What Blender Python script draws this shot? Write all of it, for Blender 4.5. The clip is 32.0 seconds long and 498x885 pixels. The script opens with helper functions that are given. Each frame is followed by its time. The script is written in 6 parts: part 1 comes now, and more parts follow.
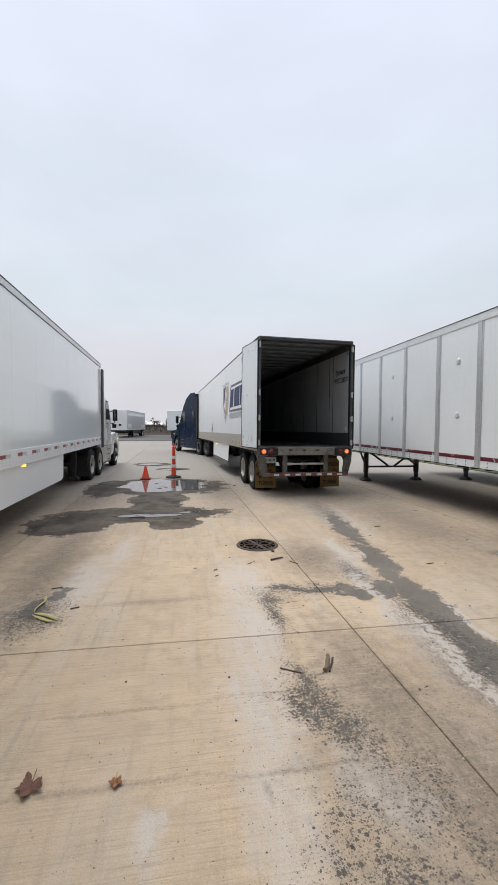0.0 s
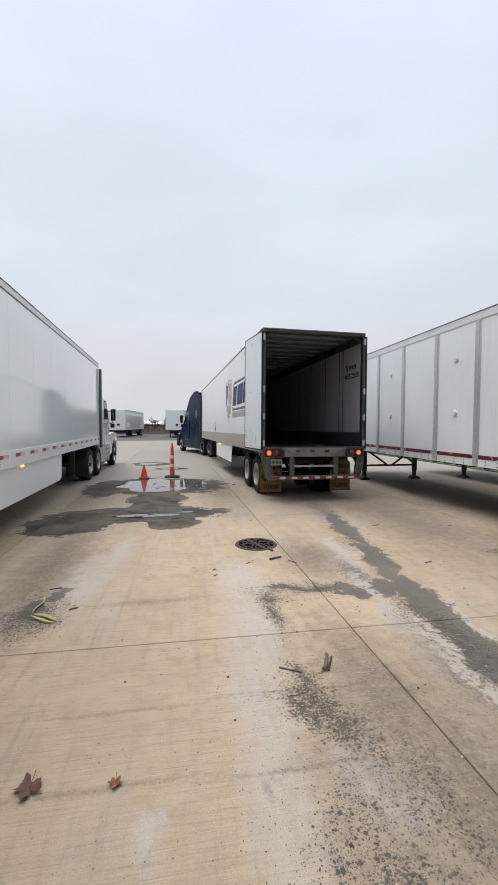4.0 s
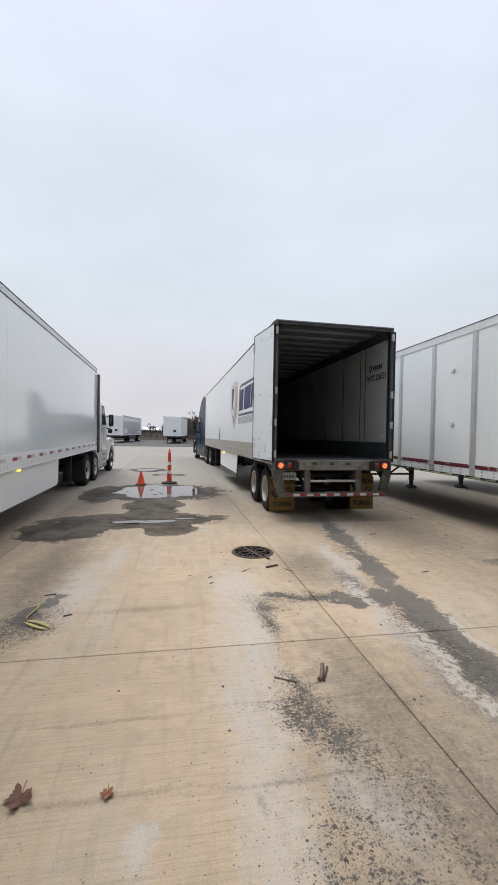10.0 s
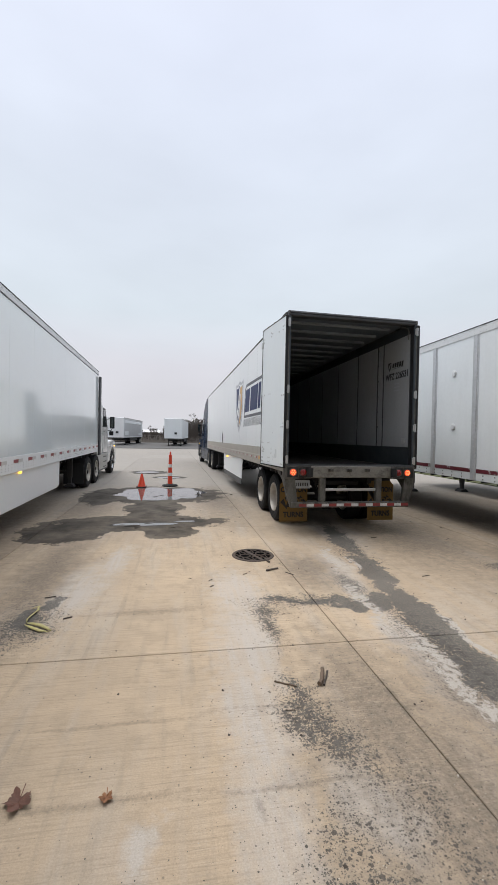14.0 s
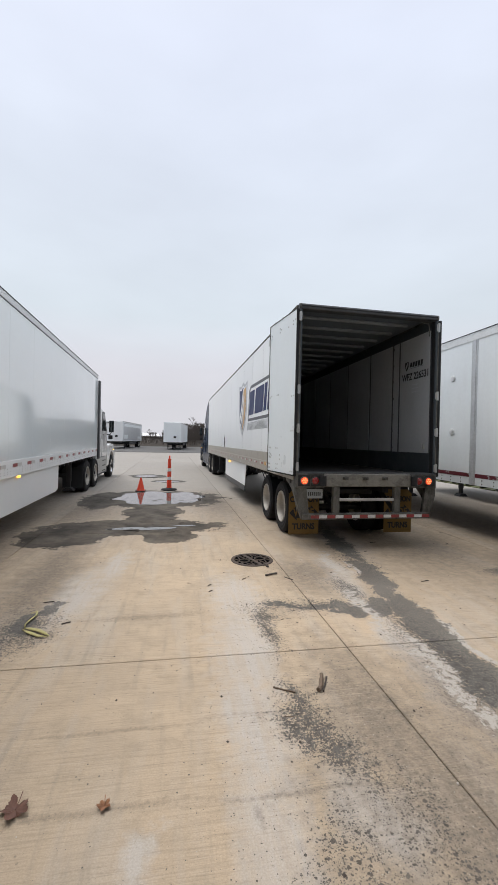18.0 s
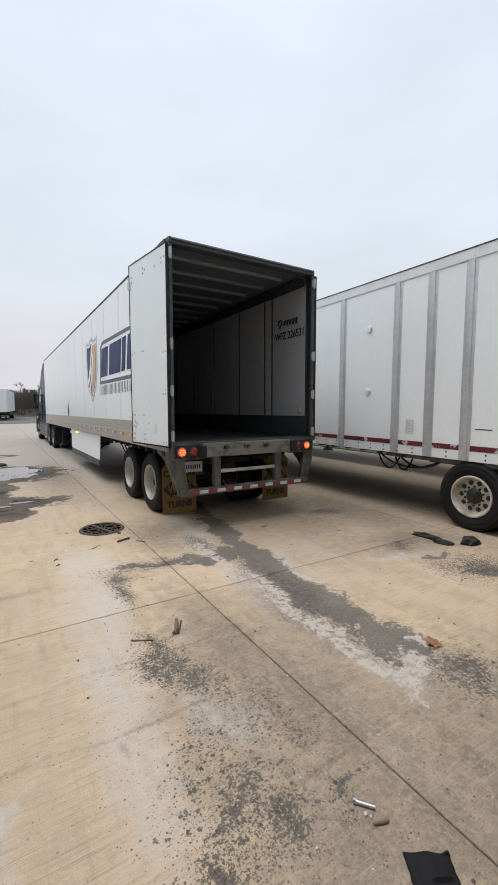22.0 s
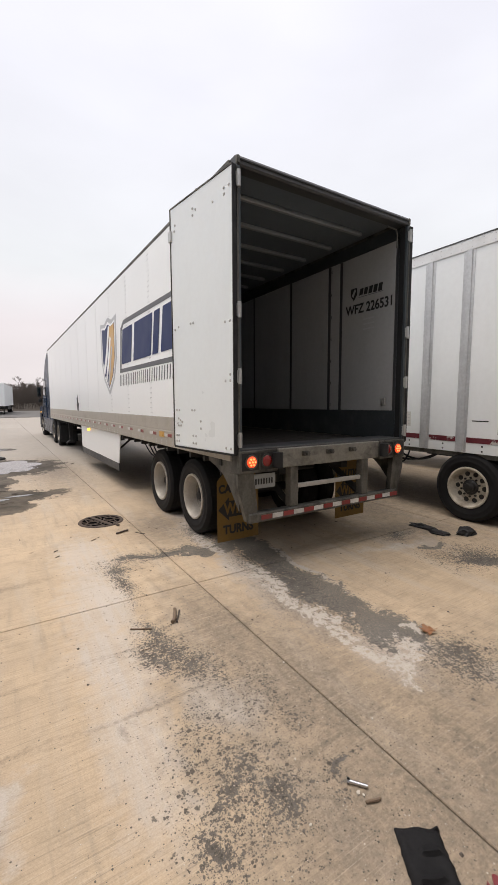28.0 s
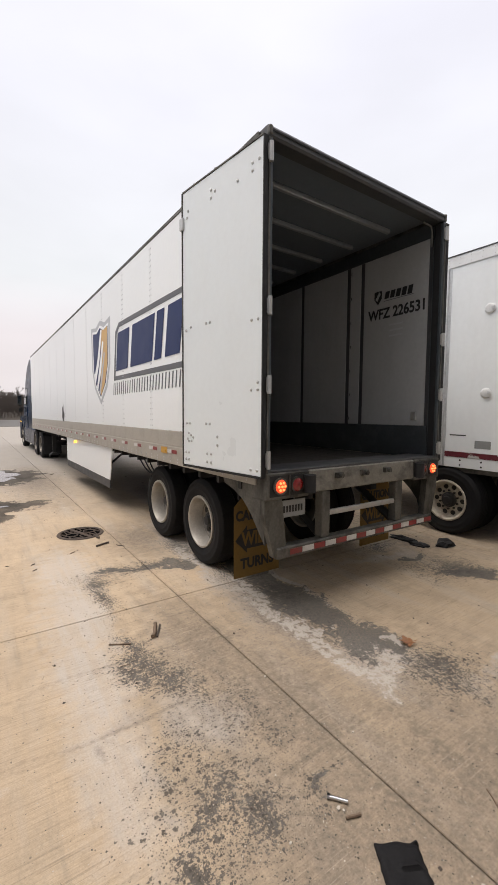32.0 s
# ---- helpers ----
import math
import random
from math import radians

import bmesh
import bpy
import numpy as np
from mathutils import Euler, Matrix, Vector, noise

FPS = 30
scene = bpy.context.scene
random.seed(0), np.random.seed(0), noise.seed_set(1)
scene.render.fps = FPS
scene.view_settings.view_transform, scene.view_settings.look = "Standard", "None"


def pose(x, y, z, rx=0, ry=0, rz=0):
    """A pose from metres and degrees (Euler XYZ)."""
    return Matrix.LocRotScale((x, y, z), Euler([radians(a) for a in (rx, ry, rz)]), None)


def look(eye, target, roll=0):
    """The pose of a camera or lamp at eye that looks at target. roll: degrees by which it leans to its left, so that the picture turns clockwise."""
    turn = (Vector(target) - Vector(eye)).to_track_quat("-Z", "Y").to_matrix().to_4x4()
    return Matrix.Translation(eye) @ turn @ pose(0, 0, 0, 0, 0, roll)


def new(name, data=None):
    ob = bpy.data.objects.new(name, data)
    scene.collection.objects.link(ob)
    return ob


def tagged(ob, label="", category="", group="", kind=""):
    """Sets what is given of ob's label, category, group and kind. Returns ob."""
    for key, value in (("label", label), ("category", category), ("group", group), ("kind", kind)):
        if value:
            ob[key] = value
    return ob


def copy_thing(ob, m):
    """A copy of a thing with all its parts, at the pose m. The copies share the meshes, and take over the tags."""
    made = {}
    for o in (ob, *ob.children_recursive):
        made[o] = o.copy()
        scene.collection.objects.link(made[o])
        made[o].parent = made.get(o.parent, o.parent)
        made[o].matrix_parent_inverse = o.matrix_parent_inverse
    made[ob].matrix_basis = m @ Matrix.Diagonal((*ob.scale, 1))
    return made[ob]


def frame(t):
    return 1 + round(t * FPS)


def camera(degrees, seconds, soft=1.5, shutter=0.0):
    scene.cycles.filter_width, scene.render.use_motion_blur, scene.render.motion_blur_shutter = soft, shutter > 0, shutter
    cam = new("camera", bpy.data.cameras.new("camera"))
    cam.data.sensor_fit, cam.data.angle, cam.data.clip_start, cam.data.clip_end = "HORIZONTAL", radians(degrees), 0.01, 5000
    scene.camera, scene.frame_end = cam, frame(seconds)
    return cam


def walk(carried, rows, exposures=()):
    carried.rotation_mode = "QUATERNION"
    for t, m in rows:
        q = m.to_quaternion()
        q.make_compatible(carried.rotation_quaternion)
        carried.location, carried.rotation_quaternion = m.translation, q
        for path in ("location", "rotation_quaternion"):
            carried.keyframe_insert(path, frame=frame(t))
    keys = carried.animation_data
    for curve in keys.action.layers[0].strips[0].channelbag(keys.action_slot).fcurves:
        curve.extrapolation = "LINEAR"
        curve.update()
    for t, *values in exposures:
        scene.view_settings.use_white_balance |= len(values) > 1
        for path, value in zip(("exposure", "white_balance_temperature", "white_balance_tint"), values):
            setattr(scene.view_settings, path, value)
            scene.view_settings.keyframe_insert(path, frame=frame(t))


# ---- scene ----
cam = camera(63.4, 32.0, soft=0.6)
# seconds, x, y, z, yaw, pitch, roll
PATH = [
    (0.0, -0.003, 0.005, 1.833, -9.00, -2.30, -0.41),
    (0.5, -0.004, 0.004, 1.837, -9.11, -2.26, -0.42),
    (1.0, -0.002, 0.004, 1.837, -9.20, -2.22, -0.38),
    (1.5, -0.002, 0.002, 1.835, -9.23, -2.17, -0.26),
    (2.0, -0.003, 0.004, 1.835, -9.23, -2.22, -0.16),
    (2.5, -0.003, 0.004, 1.834, -9.20, -2.31, -0.06),
    (3.0, -0.002, 0.003, 1.833, -9.20, -2.36, -0.01),
    (3.5, 0.001, 0.004, 1.837, -9.18, -2.46, -0.11),
    (5.5, -0.002, 0.002, 1.840, -9.35, -2.14, -0.34),
    (6.0, 0.001, 0.002, 1.839, -9.46, -2.05, -0.35),
    (6.5, -0.000, 0.004, 1.836, -9.58, -1.95, -0.43),
    (7.0, 0.000, 0.003, 1.838, -9.70, -1.88, -0.59),
    (7.5, 0.001, 0.002, 1.841, -9.72, -1.82, -0.69),
    (8.0, 0.003, 0.001, 1.843, -9.71, -1.74, -0.72),
    (8.5, 0.001, 0.000, 1.843, -9.70, -1.65, -0.76),
    (9.0, 0.000, 0.000, 1.841, -9.60, -1.60, -0.75),
    (9.5, 0.003, -0.002, 1.843, -9.51, -1.52, -0.74),
    (10.0, -0.003, -0.000, 1.842, -9.53, -1.41, -0.90),
    (10.5, -0.005, -0.001, 1.840, -9.51, -1.30, -0.91),
    (11.0, -0.004, 0.002, 1.838, -9.46, -1.20, -1.02),
    (11.5, -0.004, 0.001, 1.839, -9.44, -1.18, -1.03),
    (12.0, -0.003, -0.003, 1.841, -9.37, -1.20, -1.02),
    (12.5, 0.000, -0.003, 1.842, -9.36, -1.23, -0.95),
    (13.0, -0.001, -0.001, 1.841, -9.37, -1.22, -0.96),
    (13.5, -0.001, 0.001, 1.843, -9.42, -1.14, -1.03),
    (14.0, -0.003, -0.005, 1.848, -9.40, -1.04, -1.12),
    (14.5, -0.000, -0.006, 1.853, -9.37, -0.98, -1.08),
    (16.5, -0.001, -0.006, 1.850, -9.39, -0.72, -0.98),
    (17.0, -0.004, -0.008, 1.849, -9.43, -0.62, -1.06),
    (17.5, -0.002, -0.006, 1.853, -9.47, -0.57, -1.13),
    (18.0, -0.005, -0.011, 1.858, -9.51, -0.49, -1.24),
    (18.5, -0.002, -0.011, 1.858, -9.73, -0.55, -1.19),
    (19.0, -0.001, -0.012, 1.852, -10.52, -0.74, -1.16),
    (19.5, -0.000, -0.007, 1.844, -12.21, -1.08, -1.20),
    (20.0, 0.019, 0.001, 1.834, -15.34, -1.50, -1.14),
    (20.5, 0.037, -0.004, 1.829, -19.73, -2.05, -0.96),
    (21.0, -0.003, -0.047, 1.840, -24.15, -2.87, -0.39),
    (21.5, -0.046, -0.112, 1.837, -28.05, -4.08, -0.05),
    (22.0, -0.046, -0.153, 1.838, -30.90, -5.10, -0.03),
    (22.5, -0.039, -0.170, 1.829, -32.61, -6.42, -0.17),
    (23.0, -0.032, -0.191, 1.820, -33.47, -7.10, -0.26),
    (23.5, -0.036, -0.191, 1.821, -33.60, -7.45, -0.17),
    (24.0, -0.040, -0.193, 1.820, -33.31, -7.48, -0.05),
    (24.5, -0.041, -0.190, 1.819, -32.94, -7.44, -0.08),
    (25.0, -0.040, -0.187, 1.820, -32.46, -7.51, 0.00),
    (25.5, -0.037, -0.187, 1.821, -32.03, -7.41, 0.06),
    (27.5, -0.045, -0.185, 1.827, -31.16, -6.43, 0.17),
    (28.0, -0.043, -0.187, 1.824, -31.05, -6.04, 0.18),
    (28.5, -0.042, -0.191, 1.833, -31.04, -5.78, 0.21),
    (29.0, -0.043, -0.191, 1.832, -31.10, -5.50, 0.24),
    (29.5, -0.042, -0.194, 1.829, -31.18, -5.21, 0.21),
    (30.0, -0.046, -0.193, 1.831, -31.32, -5.01, 0.17),
    (30.5, -0.047, -0.199, 1.835, -31.47, -4.76, 0.15),
    (31.0, -0.045, -0.202, 1.834, -31.62, -4.54, 0.11),
    (31.5, -0.045, -0.202, 1.836, -32.11, -4.41, -0.06),
    (32.0, -0.047, -0.204, 1.833, -33.33, -4.43, -0.46),
]
walk(cam, [(t, pose(x, y, z, 90 + p, r, w)) for t, x, y, z, w, p, r in PATH],
     exposures=[(0, 0.01, 6330, 10), (18.5, 0.01, 6330, 10), (21.0, 0.03, 6340, 10), (22.1, 0.08, 6380, 10), (23.0, 0.14, 6760, 12), (25.0, 0.22, 6880, 14), (32, 0.23, 6880, 14)])

# ---- sky and daylight: a bright overcast ----
world = bpy.data.worlds.new("overcast")
scene.world = world
world.use_nodes = True
wn, wl = world.node_tree.nodes, world.node_tree.links
wn.clear()
w_out, w_bg = wn.new("ShaderNodeOutputWorld"), wn.new("ShaderNodeBackground")
w_sky = wn.new("ShaderNodeTexSky")
w_sky.sky_type, w_sky.sun_disc = "NISHITA", False
w_sky.sun_elevation, w_sky.sun_rotation = radians(67), radians(306)
w_sky.air_density, w_sky.dust_density = 2.0, 5.0
w_dim = wn.new("ShaderNodeVectorMath")
w_dim.operation = "SCALE"
w_dim.inputs["Scale"].default_value = 0.05
wl.new(w_sky.outputs[0], w_dim.inputs[0])
w_co, w_sep = wn.new("ShaderNodeTexCoord"), wn.new("ShaderNodeSeparateXYZ")
wl.new(w_co.outputs["Generated"], w_sep.inputs[0])
w_ramp = wn.new("ShaderNodeValToRGB")
w_ramp.color_ramp.elements[0].position, w_ramp.color_ramp.elements[0].color = 0.0, (0.78, 0.765, 0.79, 1)
w_ramp.color_ramp.elements[1].position, w_ramp.color_ramp.elements[1].color = 1.0, (2.1, 2.1, 2.15, 1)
for at, c in ((0.76, (0.86, 0.90, 1.02, 1)), (0.16, (0.80, 0.787, 0.835, 1)), (0.28, (0.785, 0.845, 0.90, 1)), (0.70, (0.85, 0.895, 1.02, 1))):
    w_ramp.color_ramp.elements.new(at).color = c
wl.new(w_sep.outputs[2], w_ramp.inputs[0])
w_map, w_noise, w_mr = wn.new("ShaderNodeMapping"), wn.new("ShaderNodeTexNoise"), wn.new("ShaderNodeMapRange")
w_map.inputs["Scale"].default_value = (1.2, 1.2, 3.2)
wl.new(w_co.outputs["Generated"], w_map.inputs[0])
wl.new(w_map.outputs[0], w_noise.inputs["Vector"])
w_noise.inputs["Scale"].default_value, w_noise.inputs["Detail"].default_value = 2.2, 5.0
w_noise.inputs["Roughness"].default_value = 0.45
for key, v in (("From Min", 0.3), ("From Max", 0.7), ("To Min", 0.94), ("To Max", 1.04)):
    w_mr.inputs[key].default_value = v
wl.new(w_noise.outputs[0], w_mr.inputs[0])
w_cl = wn.new("ShaderNodeVectorMath")
w_cl.operation = "SCALE"
wl.new(w_ramp.outputs[0], w_cl.inputs[0])
wl.new(w_mr.outputs[0], w_cl.inputs["Scale"])
w_mix = wn.new("ShaderNodeMix")
w_mix.data_type = "RGBA"
w_mix.inputs["Factor"].default_value = 0.9
wl.new(w_dim.outputs[0], w_mix.inputs["A"])
wl.new(w_cl.outputs[0], w_mix.inputs["B"])
wl.new(w_mix.outputs["Result"], w_bg.inputs[0])
w_bg.inputs[1].default_value = 1.0
wl.new(w_bg.outputs[0], w_out.inputs[0])

sun = new("sun", bpy.data.lights.new("sun", "SUN"))
sun.data.energy, sun.data.angle, sun.data.color = 1.9, radians(40), (1.0, 0.95, 0.89)
sun.matrix_world = look((0, 0, 30), (10.3, -7.5, 0))

# ---- materials ----
def mat(name, color, rough=0.6, metal=0.0, vary=0.12, scale=3.0, fine=40.0, bump=0.15, dirt=None, dirt_amount=0.0,
        coat=0.0, glow=None, glow_power=0.0, streak=1.0, per_piece=0.0, stretch=(1, 1, 1), spec=0.5, ior=1.5, dirt_range=(0.48, 0.78), rough_vary=0.08):
    """A surface with its colour, wear at two scales, and fine relief."""
    m = bpy.data.materials.new(name)
    m.use_nodes = True
    n, l = m.node_tree.nodes, m.node_tree.links
    b = n["Principled BSDF"]
    b.inputs["Metallic"].default_value = metal
    b.inputs["Coat Weight"].default_value = coat
    b.inputs["Coat Roughness"].default_value = 0.06
    co, mp = n.new("ShaderNodeTexCoord"), n.new("ShaderNodeMapping")
    mp.inputs["Scale"].default_value = stretch
    l.new(co.outputs["Object"], mp.inputs[0])
    big, small = n.new("ShaderNodeTexNoise"), n.new("ShaderNodeTexNoise")
    for t, s, d in ((big, scale, 5), (small, fine, 3)):
        t.inputs["Scale"].default_value, t.inputs["Detail"].default_value = s, d
        l.new(mp.outputs[0], t.inputs["Vector"])
    rgb = n.new("ShaderNodeRGB")
    rgb.outputs[0].default_value = (*color, 1)
    last = rgb.outputs[0]
    total = n.new("ShaderNodeMath")
    total.operation = "ADD"
    l.new(big.outputs[0], total.inputs[0])
    l.new(small.outputs[0], total.inputs[1])
    rng = n.new("ShaderNodeMapRange")
    for key, v in (("From Min", 0.6), ("From Max", 1.4), ("To Min", 1 - vary), ("To Max", 1 + vary)):
        rng.inputs[key].default_value = v
    l.new(total.outputs[0], rng.inputs[0])
    gain = rng.outputs[0]
    if per_piece:
        info, pr, mul = n.new("ShaderNodeObjectInfo"), n.new("ShaderNodeMapRange"), n.new("ShaderNodeMath")
        pr.inputs["To Min"].default_value, pr.inputs["To Max"].default_value = 1 - per_piece, 1 + per_piece
        l.new(info.outputs["Random"], pr.inputs[0])
        mul.operation = "MULTIPLY"
        l.new(gain, mul.inputs[0])
        l.new(pr.outputs[0], mul.inputs[1])
        gain = mul.outputs[0]
    sc = n.new("ShaderNodeVectorMath")
    sc.operation = "SCALE"
    l.new(last, sc.inputs[0])
    l.new(gain, sc.inputs["Scale"])
    last = sc.outputs[0]
    if dirt:
        st, sm, dr = n.new("ShaderNodeTexNoise"), n.new("ShaderNodeMapping"), n.new("ShaderNodeMapRange")
        sm.inputs["Scale"].default_value = (3, 3, 3 * streak)
        l.new(co.outputs["Object"], sm.inputs[0])
        l.new(sm.outputs[0], st.inputs["Vector"])
        st.inputs["Scale"].default_value, st.inputs["Detail"].default_value, st.inputs["Roughness"].default_value = 1.3, 8, 0.65
        for key, v in (("From Min", dirt_range[0]), ("From Max", dirt_range[1]), ("To Min", 0.0), ("To Max", dirt_amount)):
            dr.inputs[key].default_value = v
        l.new(st.outputs[0], dr.inputs[0])
        mx = n.new("ShaderNodeMix")
        mx.data_type = "RGBA"
        l.new(dr.outputs[0], mx.inputs["Factor"])
        l.new(last, mx.inputs["A"])
        mx.inputs["B"].default_value = (*dirt, 1)
        last = mx.outputs["Result"]
    l.new(last, b.inputs["Base Color"])
    rr = n.new("ShaderNodeMapRange")
    for key, v in (("From Min", 0.3), ("From Max", 0.7), ("To Min", max(rough - rough_vary, 0.02)), ("To Max", min(rough + rough_vary, 1))):
        rr.inputs[key].default_value = v
    l.new(big.outputs[0], rr.inputs[0])
    l.new(rr.outputs[0], b.inputs["Roughness"])
    if bump:
        bp = n.new("ShaderNodeBump")
        bp.inputs["Strength"].default_value, bp.inputs["Distance"].default_value = bump, 0.004
        l.new(small.outputs[0], bp.inputs["Height"])
        l.new(bp.outputs[0], b.inputs["Normal"])
    b.inputs["Specular IOR Level"].default_value = spec
    b.inputs["IOR"].default_value = ior
    if glow:
        b.inputs["Emission Color"].default_value = (*glow, 1)
        b.inputs["Emission Strength"].default_value = glow_power
    return m


def glass(name, tint, rough=0.03):
    m = bpy.data.materials.new(name)
    m.use_nodes = True
    b = m.node_tree.nodes["Principled BSDF"]
    b.inputs["Base Color"].default_value = (*tint, 1)
    b.inputs["Roughness"].default_value = rough
    b.inputs["Transmission Weight"].default_value = 0.85
    b.inputs["IOR"].default_value = 1.45
    return m


WHITE = mat("white_trailer_skin", (0.81, 0.83, 0.83), 0.30, vary=0.02, scale=0.7, fine=18, bump=0.0, per_piece=0.012, rough_vary=0.01)
WHITE_OLD = mat("white_worn_sheet", (0.76, 0.79, 0.80), 0.36, rough_vary=0.03, vary=0.03, scale=0.8, fine=14, bump=0.015, dirt=(0.52, 0.52, 0.50), dirt_amount=0.12, streak=0.15, per_piece=0.03)
GLOSS_WHITE = mat("glossy_white_skin", (0.85, 0.905, 0.91), 0.09, rough_vary=0.01, vary=0.015, scale=0.5, fine=9, bump=0.0, coat=0.35, spec=0.5, per_piece=0.003)
DOOR_WHITE = mat("white_door_liner", (0.75, 0.79, 0.80), 0.34, vary=0.02, scale=1.0, fine=20, bump=0.03, dirt=(0.6, 0.58, 0.54), dirt_amount=0.10, streak=0.5)
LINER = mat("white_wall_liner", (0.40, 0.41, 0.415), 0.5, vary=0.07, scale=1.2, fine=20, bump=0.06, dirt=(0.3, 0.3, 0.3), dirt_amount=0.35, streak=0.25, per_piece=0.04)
ALU = mat("aluminium_rail", (0.52, 0.52, 0.51), 0.42, metal=0.75, vary=0.1, scale=2, fine=50, bump=0.1, dirt=(0.2, 0.19, 0.17), dirt_amount=0.4)
PALE_RAIL = mat("pale_aluminium", (0.68, 0.69, 0.69), 0.42, metal=0.3, vary=0.06, scale=2, fine=50, bump=0.05, dirt=(0.35, 0.34, 0.32), dirt_amount=0.3)
GALV = mat("galvanised_post", (0.56, 0.57, 0.58), 0.40, metal=0.45, vary=0.16, scale=3, fine=26, bump=0.12, dirt=(0.18, 0.18, 0.18), dirt_amount=0.3, streak=0.15)
BEIGE = mat("dull_beige_rail", (0.40, 0.37, 0.32), 0.5, metal=0.2, vary=0.08, scale=2, fine=40, bump=0.08, dirt=(0.25, 0.22, 0.18), dirt_amount=0.5)
SILL_STEEL = mat("scuffed_pale_sill", (0.21, 0.20, 0.175), 0.6, metal=0.2, vary=0.25, scale=5, fine=45, bump=0.2, dirt=(0.05, 0.045, 0.04), dirt_amount=0.8, streak=1.5, dirt_range=(0.5, 0.68))
STEEL_GREY = mat("dirty_grey_steel", (0.120, 0.116, 0.103), 0.6, metal=0.3, vary=0.3, scale=5, fine=45, bump=0.25, dirt=(0.028, 0.026, 0.023), dirt_amount=0.92, streak=0.5, dirt_range=(0.44, 0.62))
POST_BLUE = mat("blue_grey_painted_post", (0.055, 0.068, 0.078), 0.45, metal=0.2, vary=0.15, scale=4, fine=40, bump=0.1, dirt=(0.09, 0.09, 0.085), dirt_amount=0.4)
RIVET = mat("grey_rivet_heads", (0.50, 0.51, 0.52), 0.5, metal=0.3, vary=0.1, bump=0.0)
BLACK_STEEL = mat("black_chassis_steel", (0.022, 0.022, 0.023), 0.6, metal=0.2, vary=0.25, scale=4, fine=30, bump=0.2, dirt=(0.05, 0.042, 0.035), dirt_amount=0.4)
DARK_TRIM = mat("dark_grey_trim", (0.05, 0.052, 0.055), 0.5, vary=0.15, scale=5, fine=40, bump=0.1, dirt=(0.12, 0.11, 0.1), dirt_amount=0.3)
SEAL = mat("black_rubber_seal", (0.011, 0.011, 0.012), 0.75, vary=0.15, scale=6, fine=50, bump=0.2)
RUBBER = mat("tyre_rubber", (0.010, 0.010, 0.011), 0.8, vary=0.25, scale=4, fine=60, bump=0.35, dirt=(0.035, 0.032, 0.028), dirt_amount=0.4, spec=0.25)
RIM = mat("pale_wheel_rim", (0.45, 0.425, 0.38), 0.5, metal=0.35, vary=0.15, scale=5, fine=40, bump=0.1, dirt=(0.2, 0.16, 0.11), dirt_amount=0.6)
# darker copy of the rim: shadow inside the dish painted in, plus grime
RIM_DISC_SHADED = mat("shaded_grimy_disc", (0.20, 0.185, 0.16), 0.5, metal=0.5, vary=0.2, scale=6, fine=40, bump=0.15, dirt=(0.06, 0.05, 0.04), dirt_amount=0.8)
RIM_RUSTY = mat("dirty_white_rim", (0.50, 0.46, 0.38), 0.6, vary=0.2, scale=6, fine=40, bump=0.2, dirt=(0.09, 0.055, 0.032), dirt_amount=0.95)
HUB_BLACK = mat("oily_black_hub", (0.02, 0.019, 0.018), 0.5, vary=0.3, scale=8, fine=60, bump=0.3)
FLOOR_WOOD = mat("dark_worn_hardwood", (0.040, 0.034, 0.029), 0.6, vary=0.3, scale=3, fine=30, bump=0.25, stretch=(6, 0.6, 6), dirt=(0.03, 0.03, 0.03), dirt_amount=0.6)
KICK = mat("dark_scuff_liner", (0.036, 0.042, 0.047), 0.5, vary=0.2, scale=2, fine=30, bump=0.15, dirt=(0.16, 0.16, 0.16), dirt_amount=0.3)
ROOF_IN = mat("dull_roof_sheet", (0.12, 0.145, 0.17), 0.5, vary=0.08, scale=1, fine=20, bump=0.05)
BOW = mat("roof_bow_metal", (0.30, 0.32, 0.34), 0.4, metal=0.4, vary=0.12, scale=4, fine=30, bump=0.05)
REDTAPE = mat("red_reflective_tape", (0.26, 0.028, 0.03), 0.4, vary=0.2, scale=6, fine=50, bump=0.05, dirt=(0.09, 0.06, 0.05), dirt_amount=0.8)
WHITETAPE = mat("white_reflective_tape", (0.60, 0.60, 0.58), 0.4, vary=0.08, scale=6, fine=50, bump=0.05, dirt=(0.22, 0.2, 0.18), dirt_amount=0.8)
RED_BAND = mat("worn_red_stripe", (0.115, 0.012, 0.020), 0.5, vary=0.2, scale=3, fine=30, bump=0.08, dirt=(0.52, 0.52, 0.50), dirt_amount=0.9, dirt_range=(0.55, 0.585))
YELLOW = mat("dirty_yellow_rubber", (0.155, 0.088, 0.013), 0.65, vary=0.2, scale=4, fine=40, bump=0.12, dirt=(0.10, 0.07, 0.03), dirt_amount=0.6)
BLACK_PRINT = mat("black_print", (0.012, 0.012, 0.013), 0.6, vary=0.2, scale=8, fine=60, bump=0.0)
NAVY_PRINT = mat("navy_print", (0.028, 0.042, 0.115), 0.45, spec=0.3, ior=1.25, vary=0.06, scale=2, fine=30, bump=0.0)
GREY_PRINT = mat("grey_print", (0.14, 0.145, 0.155), 0.45, spec=0.3, ior=1.25, vary=0.06, scale=2, fine=30, bump=0.0)
SILVER_PRINT = mat("silver_print", (0.42, 0.43, 0.45), 0.35, vary=0.06, scale=2, fine=30, bump=0.0)
GOLD_PRINT = mat("gold_print", (0.55, 0.30, 0.05), 0.35, vary=0.1, scale=2, fine=30, bump=0.0)
LAMP_RED = mat("red_lamp_lens", (0.22, 0.012, 0.012), 0.2, vary=0.1, scale=20, fine=90, bump=0.2, coat=0.5)
